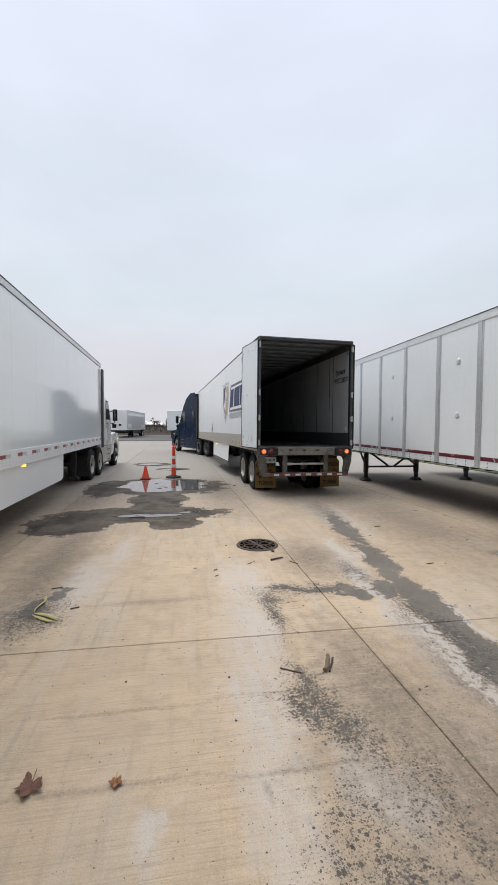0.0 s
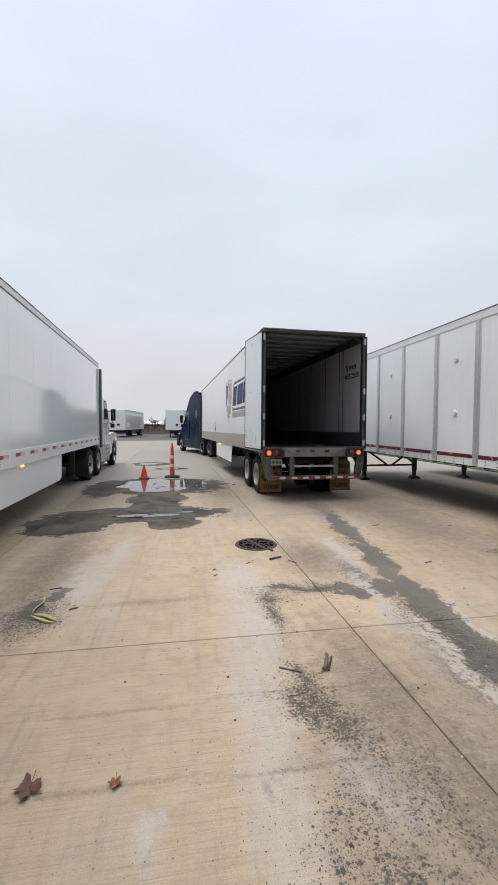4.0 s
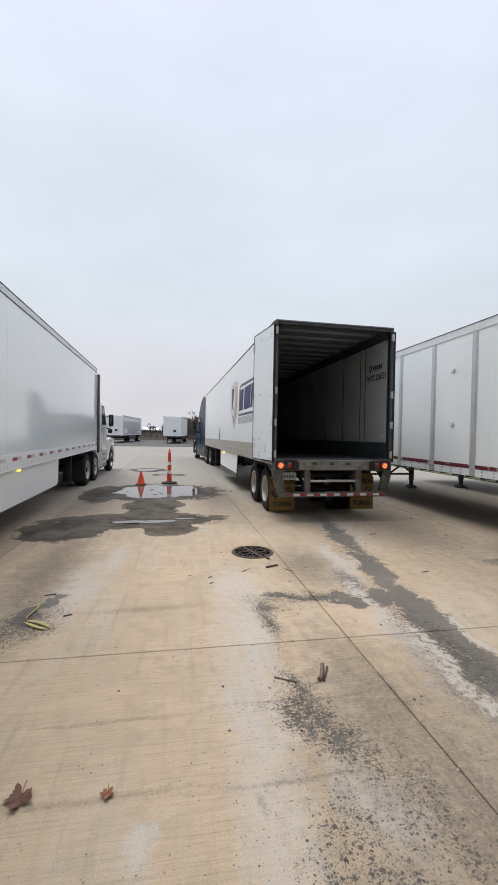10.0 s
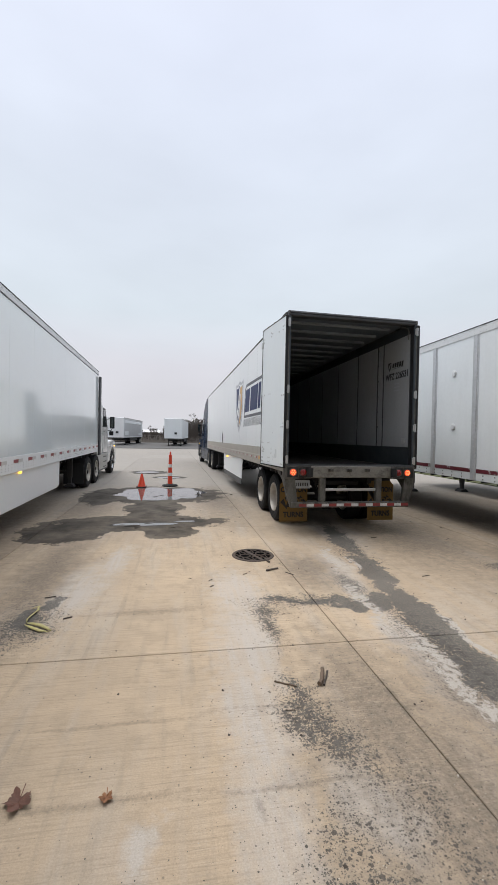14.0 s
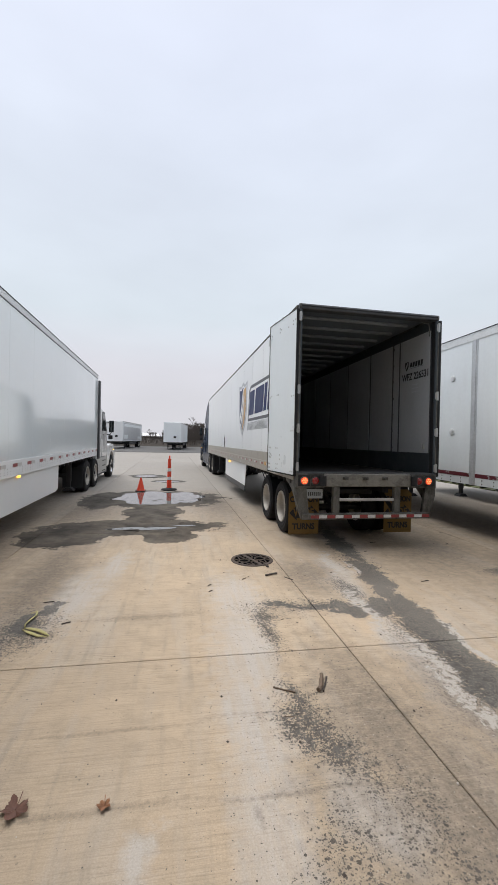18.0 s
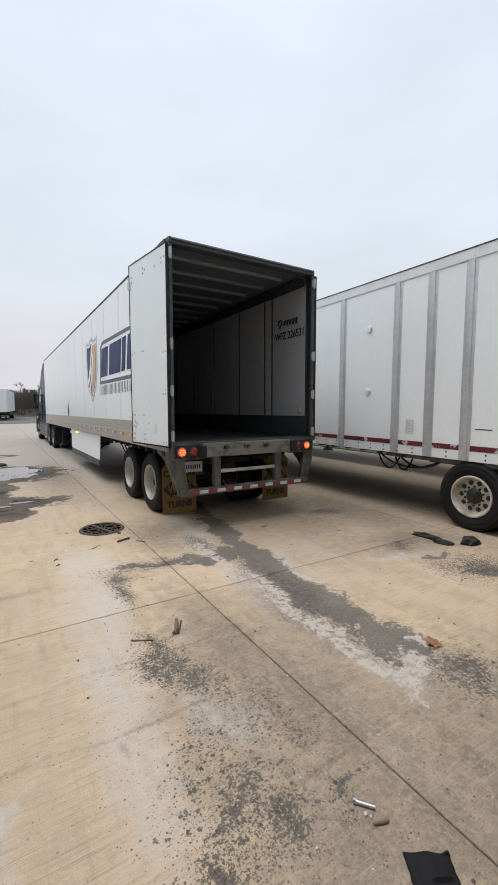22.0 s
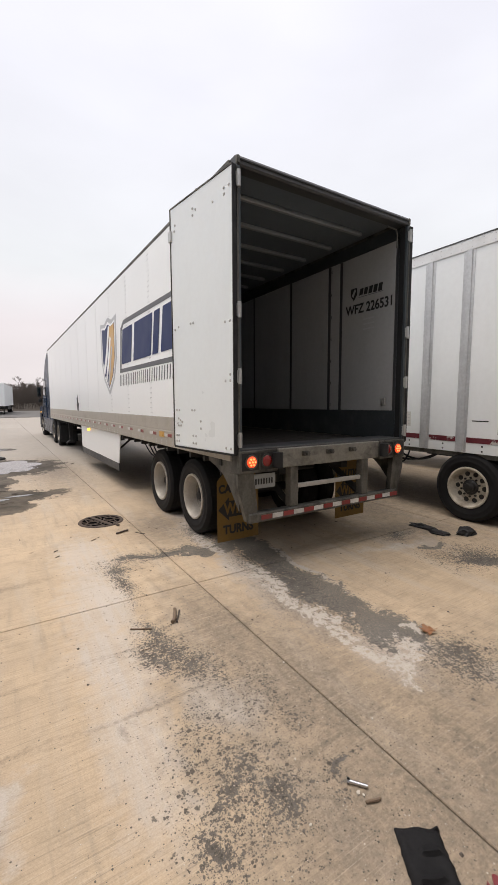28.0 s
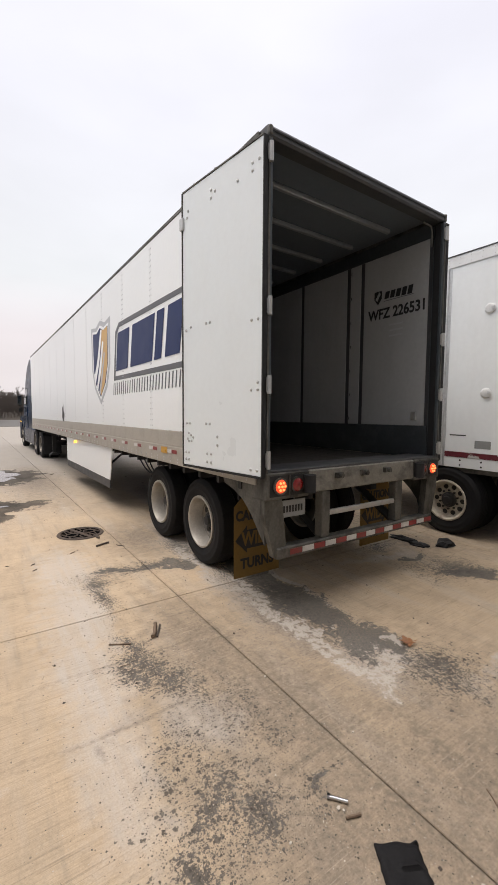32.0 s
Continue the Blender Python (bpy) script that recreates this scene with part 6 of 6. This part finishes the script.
def drain():
    g = thing("drain_grate", "round rusty cast-iron drain grate set in the concrete", "drain", pose(1.10, 6.07, 0.0, 0, 0, 20))
    bm = bmesh.new()
    lathe(bm, [(0.275, 0.002), (0.275, 0.014), (0.315, 0.014), (0.325, 0.002)], (0, 0, 0), "z", 48, closed=True)
    part("rim", bm, IRON, g, smooth=True)
    # flat black disc stands in for the unlit depth under the bars
    bm = bmesh.new()
    cyl(bm, (0, 0, 0.003), 0.277, 0.003, "z", 40)
    part("well", bm, WELL, g, "flat black disc painted as the unlit well below the bars")
    part("cross_bar", bevelled(boxes((-0.026, 0.026, -0.274, 0.274, 0.004, 0.0135)), 0.003, 1), IRON, g)
    for k in (-2, -1, 0, 1, 2):
        part("bar", bevelled(boxes((-0.06, 0.06, k * 0.088 - 0.008, k * 0.088 + 0.008, 0.004, 0.0125)), 0.003, 1), IRON, g)
    for side in (-1, 1):
        for r in (0.085,):
            bm = bmesh.new()
            cx = side * 0.135
            ring = [(cx + r * math.cos(math.pi / 3 * k), r * math.sin(math.pi / 3 * k), 0.008) for k in range(6)]
            for p, q in zip(ring, ring[1:] + ring[:1]):
                beam(bm, p, q, 0.015)
            part("hexagon_rib", bm, IRON, g)
        for k in range(-2, 3):
            a = radians(34 * k)
            bm = bmesh.new()
            beam(bm, (side * (0.135 + 0.085 * math.cos(a)), 0.085 * math.sin(a) * 1.1, 0.008), (side * 0.277 * math.cos(a * 0.95), 0.277 * math.sin(a * 0.95), 0.008), 0.012)
            part("bar", bm, IRON, g)
        for q in (-1, 1):
            bm = bmesh.new()
            beam(bm, (side * 0.075, q * 0.10, 0.008), (side * 0.10, q * 0.255, 0.008), 0.014)
            part("bar", bm, IRON, g)


drain()

# ---- leaves, sticks and scraps on the ground ----
def leaf(x, y, size, turn, material, label, seed):
    """A curled, lobed leaf with its stalk."""
    r2 = random.Random(seed)
    th = thing("leaf", label, "leaf", pose(x, y, 0.004, 0, 0, turn), "fallen leaves")
    bm = bmesh.new()
    n = 60
    ring, mid = [], []
    for k in range(n):
        a = 2 * math.pi * k / n
        q = ((a - math.pi / 2) * 5 / (2 * math.pi)) % 1
        tip = 1 - 2 * min(q, 1 - q)
        lobes = 0.50 + (0.42 + 0.14 * math.sin(a)) * tip ** 1.3 + 0.13 * abs(math.sin(10 * a)) * (1 - tip) + r2.uniform(-0.05, 0.05)
        if abs(a - 1.5 * math.pi) < 0.3:
            lobes *= 0.5
        for store, f in ((ring, 1.0), (mid, 0.5)):
            rr = size * lobes * f
            z = 0.006 + 0.38 * rr * abs(math.sin(1.5 * a + seed)) * f + 0.010 * f * noise.noise((3 * math.cos(a), 3 * math.sin(a), seed))
            store.append(bm.verts.new((rr * math.cos(a), rr * math.sin(a), max(z, 0.001))))
    c = bm.verts.new((0, 0, 0.004))
    for k in range(n):
        j = (k + 1) % n
        bm.faces.new((ring[k], ring[j], mid[j], mid[k]))
        bm.faces.new((mid[k], mid[j], c))
    part("blade", bm, material, th, smooth=True)
    bm = bmesh.new()
    tube(bm, [(0, 0, 0.006), (size * 0.05, -size * 0.5, 0.012), (size * 0.15, -size * 1.1, 0.02)], 0.0022, 5)
    part("stalk", bm, material, th)


leaf(-0.775, 2.115, 0.080, 170, LEAF_BROWN, "curled dark reddish-brown dry leaf on the concrete", 3)
leaf(-0.350, 2.075, 0.042, 175, LEAF_TAN, "small tan dry leaf with its stalk up", 8)
leaf(2.71, 1.66, 0.070, 60, LEAF_TAN, "dry tan leaf on a dark stain", 5)


def strap_leaf(pts, w, label):
    """A limp narrow leaf blade lying in a bend."""
    bm = bmesh.new()
    left, right = [], []
    for i, (x, y) in enumerate(pts):
        a, b = pts[max(i - 1, 0)], pts[min(i + 1, len(pts) - 1)]
        d = Vector((b[0] - a[0], b[1] - a[1], 0)).normalized()
        nrm = Vector((-d.y, d.x, 0)) * w * (1 - abs(2 * i / (len(pts) - 1) - 1) ** 2 * 0.85)
        z = 0.006 + 0.012 * abs(math.sin(i * 1.3))
        left.append(bm.verts.new((x + nrm.x, y + nrm.y, z + 0.006)))
        right.append(bm.verts.new((x - nrm.x, y - nrm.y, z)))
    for i in range(len(pts) - 1):
        bm.faces.new((left[i], left[i + 1], right[i + 1], right[i]))
    ob = solid("strap_leaf", bm, LEAF_YELLOW, label, "leaf", group="fallen leaves", smooth=True)
    sm = ob.modifiers.new("thick", "SOLIDIFY")
    sm.thickness = 0.002


strap_leaf([(-1.50, 4.44), (-1.45, 4.47), (-1.43, 4.38), (-1.45, 4.27), (-1.46, 4.18), (-1.44, 4.10)], 0.013, "limp yellow-green strap leaf on stained concrete")
strap_leaf([(-1.44, 4.11), (-1.38, 4.07), (-1.30, 4.04), (-1.22, 3.97), (-1.16, 3.90)], 0.019, "limp yellow-green strap leaf folded over")
strap_leaf([(-1.45, 4.08), (-1.36, 3.99), (-1.27, 3.93), (-1.18, 3.89)], 0.016, "limp yellow-green strap leaf lying beside another")


def stick(a, b, r, label, material=TWIG, name="stick", seed=0):
    r2 = random.Random(seed)
    bm = bmesh.new()
    p, q = Vector(a), Vector(b)
    pts = [p.lerp(q, k / 4) + Vector((r2.uniform(-1, 1), r2.uniform(-1, 1), 0)) * r * 0.5 for k in range(5)]
    tube(bm, [(v.x, v.y, r + 0.001) for v in pts], [r * r2.uniform(0.75, 1.0) for _ in pts], 7)
    solid(name, bm, material, label, name, group="sticks and splinters", smooth=True)


stick((1.035, 2.81, 0), (1.125, 3.01, 0), 0.018, "pale splintered stick on the concrete", seed=1)
stick((1.062, 2.81, 0), (1.150, 2.98, 0), 0.008, "thin dark splinter lying against a stick", BARK, seed=2)
stick((0.71, 2.91, 0), (0.86, 2.83, 0), 0.006, "thin twig on the concrete", seed=3)
stick((1.16, 5.33, 0), (1.33, 5.40, 0), 0.015, "dark wooden stick beside the drain", BARK, seed=4)
stick((1.235, 5.82, 0), (1.27, 5.68, 0), 0.016, "short dark stick beside the drain", BARK, seed=5)
stick((1.40, 5.26, 0), (1.49, 5.14, 0), 0.006, "thin twig beside the joint", BARK, seed=6)
stick((1.94, 0.68, 0), (1.87, 0.57, 0), 0.005, "thin brown twig on the concrete", seed=7)
stick((0.82, 5.22, 0), (0.88, 5.28, 0), 0.006, "thin twig on the concrete", seed=8)
stick((1.255, 0.952, 0), (1.325, 0.930, 0), 0.008, "small red-brown wood splinter on the concrete", seed=9)
r3 = random.Random(21)
for k in range(46):
    x, y = r3.uniform(-3.2, 5.4), r3.uniform(1.2, 14.0)
    a, ln = r3.uniform(0, math.pi), r3.uniform(0.02, 0.09)
    stick((x, y, 0), (x + ln * math.cos(a), y + ln * math.sin(a), 0), r3.uniform(0.002, 0.005), "small dark twig on the concrete", r3.choice((BARK, TWIG, BARK)), "twig", 30 + k)


# twigs, bark and leaf bits lying in and round the puddles
for k in range(34):
    if k < 18:
        x, y = r3.gauss(-0.5, 0.7), r3.gauss(8.5, 0.3)
    else:
        x, y = r3.gauss(-0.3, 0.8), r3.gauss(12.3, 0.45)
    a, ln = r3.gauss(0, 0.5), r3.uniform(0.04, 0.16)
    stick((x, y, 0), (x + ln * math.cos(a), y + ln * math.sin(a), 0), r3.uniform(0.003, 0.008), "dark wet scrap of bark in the puddle", BARK, "bark_scrap", 200 + k)
stick((-1.10, 8.20, 0), (-0.80, 8.22, 0), 0.011, "dark wet stick lying in the puddle", BARK, seed=61)
for x, y, ln, rr, k in ((-1.13, 4.17, 0.08, 0.007, 62), (-1.47, 4.72, 0.11, 0.006, 63), (0.36, 5.05, 0.04, 0.006, 64), (0.36, 4.85, 0.04, 0.006, 65), (3.45, 6.9, 0.12, 0.006, 66), (3.2, 4.9, 0.12, 0.006, 67), (-1.75, 3.62, 0.04, 0.008, 68)):
    stick((x, y, 0), (x + ln, y + 0.03, 0), rr, "dark scrap of bark on the concrete", BARK, "bark_scrap", k)


def bolt():
    b = thing("bolt", "shiny steel bolt lying on the concrete", "bolt", pose(1.272, 1.052, 0.012, 0, 0, -50))
    bm = bmesh.new()
    cyl(bm, (0.026, 0, 0), 0.0085, 0.086, "x", 12)
    part("shank", bm, CHROME, b, smooth=True)
    bm = bmesh.new()
    cyl(bm, (-0.020, 0, 0.001), 0.0125, 0.014, "x", 6)
    part("head", bm, CHROME, b)


bolt()


def rubber_scrap():
    """A torn, slightly buckled piece of heavy rubber sheet."""
    bm = bmesh.new()
    nx, ny = 22, 48
    P = [Vector((1.275, 0.815, 0)), Vector((1.43, 0.715, 0)), Vector((1.305, 0.515, 0)), Vector((1.135, 0.595, 0))]
    fold = lambda u, v, at, u0, u1: (0.016 * math.exp(-((v - at) / 0.09) ** 2) if v < at else 0.016 * math.exp(-((v - at) / 0.018) ** 2)) * max(0.0, min(1, 12 * (u - u0), 12 * (u1 - u)))
    top, bot = {}, {}
    for i in range(nx + 1):
        for j in range(ny + 1):
            u, v = i / nx, j / ny
            p = P[0].lerp(P[1], u).lerp(P[3].lerp(P[2], u), v)
            edge = min(u, 1 - u, v, 1 - v)
            jag = 0.006 if edge < 0.01 else 0.0
            p += Vector((noise.noise((u * 9, v * 9, 1)), noise.noise((u * 9, v * 9, 4)), 0)) * jag
            lift = 0.006 + 0.020 * min(1.0, edge * 9) ** 0.5 + fold(u, v, 0.46, 0.34, 0.86) + fold(u, v, 0.84, 0.10, 0.74) + 0.008 * noise.noise((u * 3, v * 4, 9)) + (0.012 if v > 0.97 and u < 0.8 else 0) + (0.016 * max(0, 1 - 7 * abs(u - 0.97)) if v < 0.08 else 0)
            top[i, j], bot[i, j] = bm.verts.new((p.x, p.y, lift)), bm.verts.new((p.x, p.y, 0.001))
    for i in range(nx):
        for j in range(ny):
            bm.faces.new((top[i, j], top[i + 1, j], top[i + 1, j + 1], top[i, j + 1]))
            bm.faces.new((bot[i, j], bot[i, j + 1], bot[i + 1, j + 1], bot[i + 1, j]))
    rim = [(i, 0) for i in range(nx)] + [(nx, j) for j in range(ny)] + [(i, ny) for i in range(nx, 0, -1)] + [(0, j) for j in range(ny, 0, -1)]
    for a, b in zip(rim, rim[1:] + rim[:1]):
        bm.faces.new((top[a], top[b], bot[b], bot[a]))
    solid("rubber_scrap", bm, mat("black_torn_rubber", (0.009, 0.009, 0.010), 0.75, spec=0.2, vary=0.3, scale=8, fine=60, bump=0.3), "torn black rubber sheet lying on the concrete", "rubber scrap", smooth=True)


rubber_scrap()


def lump(x, y, rx, ry, h, turn, seed):
    """A ragged piece of tyre tread or torn rubber."""
    bm = bmesh.new()
    bmesh.ops.create_icosphere(bm, subdivisions=3, radius=1.0)
    for v in bm.verts:
        w = 1 + 0.55 * noise.noise(v.co * 1.7 + Vector((seed, 0, 0))) + 0.25 * noise.noise(v.co * 5 + Vector((0, seed, 0)))
        v.co = Vector((v.co.x * rx * w, v.co.y * ry * w, max(v.co.z, -0.05) * h * w + 0.05 * h))
    solid("tyre_scrap", bm, SEAL, "ragged black scrap of tyre rubber on the concrete", "tyre scrap", pose(x, y, 0.001, 0, 0, turn), "tyre scraps", smooth=True)


lump(4.95, 3.28, 0.05, 0.22, 0.05, 8, 1.0)
lump(4.93, 3.05, 0.07, 0.13, 0.04, 20, 4.0)
lump(5.24, 2.86, 0.13, 0.10, 0.085, 0, 7.0)

bm = bmesh.new()
prism(bm, [(1.455, 0.505), (1.466, 0.500), (1.484, 0.432), (1.440, 0.428), (1.392, 0.446), (1.398, 0.458)], "z", 0.002, 0.009)
solid("lens_shard", bm, RED_PLASTIC, "broken red lamp lens shard on the concrete", "shard", group="lens shards")
for a, q in (((1.415, 0.500), (1.395, 0.455)), ((1.470, 0.478), (1.490, 0.428))):
    bm = bmesh.new()
    prism(bm, [(a[0] - 0.004, a[1]), (a[0] + 0.003, a[1] + 0.003), (q[0] + 0.003, q[1]), (q[0] - 0.003, q[1] - 0.002)], "z", 0.002, 0.012)
    solid("lens_shard", bm, RED_PLASTIC, "thin red sliver of a broken lamp lens", "shard", group="lens shards")
for x, y, r, turn in ((1.262, 1.005, 0.013, 20), (1.275, 0.985, 0.008, 70), (1.51, 0.48, 0.010, -40), (1.21, 0.70, 0.007, 0), (0.98, 1.01, 0.008, 10), (1.12, 1.30, 0.007, 50), (1.66, 1.28, 0.008, 15), (1.52, 1.95, 0.009, 33)):
    bm = bmesh.new()
    prism(bm, [(-r, -r * 0.3), (-r * 0.2, -r * 0.7), (r, -r * 0.2), (r * 0.6, r * 0.5), (-r * 0.5, r * 0.6)], "z", 0.0, r * 0.6)
    solid("chip", bm, GRIT_PALE, "pale angular stone chip on the concrete", "stone chip", pose(x, y, 0.001, 0, 0, turn), "stone chips")


def grit(name, count, material, lo, hi, seed, spots):
    """Crumbs and pebbles, many small faceted bits in one sheet of loose stuff."""
    r4 = random.Random(seed)
    verts, faces = [], []
    for _ in range(count):
        cx, cy, sx, sy = r4.choice(spots)
        x, y = r4.gauss(cx, sx), r4.gauss(cy, sy)
        s = lo + (hi - lo) * r4.random() ** 3
        b0 = len(verts)
        a = r4.uniform(0, 6.28)
        for k in range(4):
            q = a + k * math.pi / 2
            verts.append((x + s * r4.uniform(0.6, 1) * math.cos(q), y + s * r4.uniform(0.6, 1) * math.sin(q), 0.0005))
        verts.append((x, y, s * r4.uniform(0.4, 0.9)))
        faces += [(b0, b0 + 1, b0 + 4), (b0 + 1, b0 + 2, b0 + 4), (b0 + 2, b0 + 3, b0 + 4), (b0 + 3, b0, b0 + 4)]
    me = bpy.data.meshes.new(name)
    me.from_pydata(verts, [], faces)
    me.materials.append(material)
    tagged(new(name, me), "loose dark grit and crumbs strewn over the concrete", "grit", kind="stuff")


SPREAD = [(0.8, 1.3, 0.35, 0.5), (1.2, 1.6, 0.6, 0.7), (1.0, 2.6, 0.4, 0.7), (2.4, 2.0, 0.6, 0.9), (1.3, 4.2, 0.8, 1.2), (0.0, 3.0, 1.5, 1.5), (1.5, 0.9, 0.4, 0.4), (3.5, 3.0, 1.2, 1.0), (-1.5, 4.0, 0.5, 0.8)]
grit("grit", 10500, GRIT_MAT, 0.001, 0.0075, 5, SPREAD)
grit("crumbs", 780, BARK, 0.003, 0.016, 9, [(0.0, 5.0, 2.5, 3.5), (1.0, 2.5, 1.8, 1.5), (-0.5, 9.0, 1.5, 2.0), (3.5, 4.0, 1.5, 2.0), (-0.5, 13.0, 1.2, 0.8)])
grit("pale_grit", 3900, GRIT_PALE, 0.001, 0.005, 6, SPREAD)

# ---- what moves ----
# seconds, x, y of the trailer's tail, and its heading
TAIL = [
    (0.0, 3.109, 10.124, 3.49),
    (0.5, 3.109, 10.041, 3.37),
    (1.0, 3.111, 9.954, 3.26),
    (1.5, 3.110, 9.864, 3.14),
    (2.0, 3.108, 9.769, 3.02),
    (2.5, 3.105, 9.669, 2.91),
    (3.0, 3.107, 9.559, 2.79),
    (3.5, 3.112, 9.436, 2.66),
    (5.5, 3.101, 8.892, 2.15),
    (6.0, 3.106, 8.744, 2.03),
    (6.5, 3.108, 8.596, 1.91),
    (7.0, 3.111, 8.455, 1.79),
    (7.5, 3.108, 8.332, 1.73),
    (8.0, 3.109, 8.222, 1.68),
    (8.5, 3.112, 8.126, 1.62),
    (9.0, 3.110, 8.045, 1.58),
    (9.5, 3.111, 7.971, 1.54),
    (10.0, 3.110, 7.897, 1.50),
    (10.5, 3.110, 7.827, 1.49),
    (11.0, 3.112, 7.752, 1.48),
    (11.5, 3.110, 7.653, 1.48),
    (12.0, 3.113, 7.522, 1.47),
    (12.5, 3.121, 7.380, 1.46),
    (13.0, 3.126, 7.247, 1.45),
    (13.5, 3.124, 7.145, 1.44),
    (14.0, 3.120, 7.081, 1.43),
    (14.5, 3.121, 7.036, 1.42),
    (16.5, 3.127, 6.819, 1.38),
    (17.0, 3.129, 6.719, 1.37),
    (17.5, 3.134, 6.579, 1.36),
    (18.0, 3.138, 6.410, 1.35),
    (18.5, 3.140, 6.240, 1.34),
    (19.0, 3.148, 6.067, 1.33),
    (19.5, 3.151, 5.918, 1.31),
    (20.0, 3.153, 5.779, 1.30),
    (20.5, 3.163, 5.636, 1.29),
    (21.0, 3.173, 5.496, 1.27),
    (21.5, 3.179, 5.352, 1.26),
    (22.0, 3.176, 5.212, 1.25),
    (22.5, 3.176, 5.057, 1.22),
    (23.0, 3.178, 4.862, 1.18),
    (23.5, 3.183, 4.669, 1.15),
    (24.0, 3.185, 4.500, 1.12),
    (24.5, 3.185, 4.332, 1.08),
    (25.0, 3.185, 4.151, 1.05),
    (25.5, 3.192, 3.977, 1.04),
    (27.5, 3.199, 3.437, 1.01),
    (28.0, 3.205, 3.317, 1.00),
    (28.5, 3.203, 3.209, 0.99),
    (29.0, 3.198, 3.107, 0.99),
    (29.5, 3.202, 3.011, 0.98),
    (30.0, 3.199, 2.928, 0.97),
    (30.5, 3.196, 2.843, 0.97),
    (31.0, 3.196, 2.757, 0.96),
    (31.5, 3.196, 2.652, 0.96),
    (32.0, 3.194, 2.536, 0.95),
]
# the trailer leans a trifle to one side and dips towards its nose
NOD, SAG = -0.45, 0.2
# seconds and heading of the tractor
NOSE = [(0.0, 18.6), (3.0, 18.4), (5.5, 13.6), (7.0, 10.3), (8.5, 8.0), (10.0, 6.2), (13.0, 4.2), (18.0, 2.7), (22.0, 2.4), (25.0, 2.0), (28.0, 1.75), (32.0, 2.0)]


def motions():
    heading = lambda t: float(np.interp(t, [a for a, _ in NOSE], [b for _, b in NOSE]))
    rows, spin, nose = [], [], []
    gone = 0.0
    for i, (t, x, y, w) in enumerate(TAIL):
        if i:
            gone += math.hypot(x - TAIL[i - 1][1], y - TAIL[i - 1][2])
        rows.append((t, pose(x + 0.002, y, -0.01, NOD, SAG, w)))
        spin.append((t, math.degrees(gone / 0.51)))
        a = radians(w)
        nose.append((t, pose(x - 15.2 * math.sin(a), y + 15.2 * math.cos(a), 0, 0, 0, heading(t))))
    walk(trailer, rows)
    walk(blue_truck, nose)
    for w in trailer_wheels + blue_wheels:
        at = w.matrix_basis.translation.copy()
        if w in trailer_wheels:
            at.z += 0.01 - at.y * math.sin(radians(NOD)) + at.x * math.sin(radians(SAG))
        walk(w, [(t, pose(at.x, at.y, at.z, d, 0, 0)) for t, d in spin])


motions()
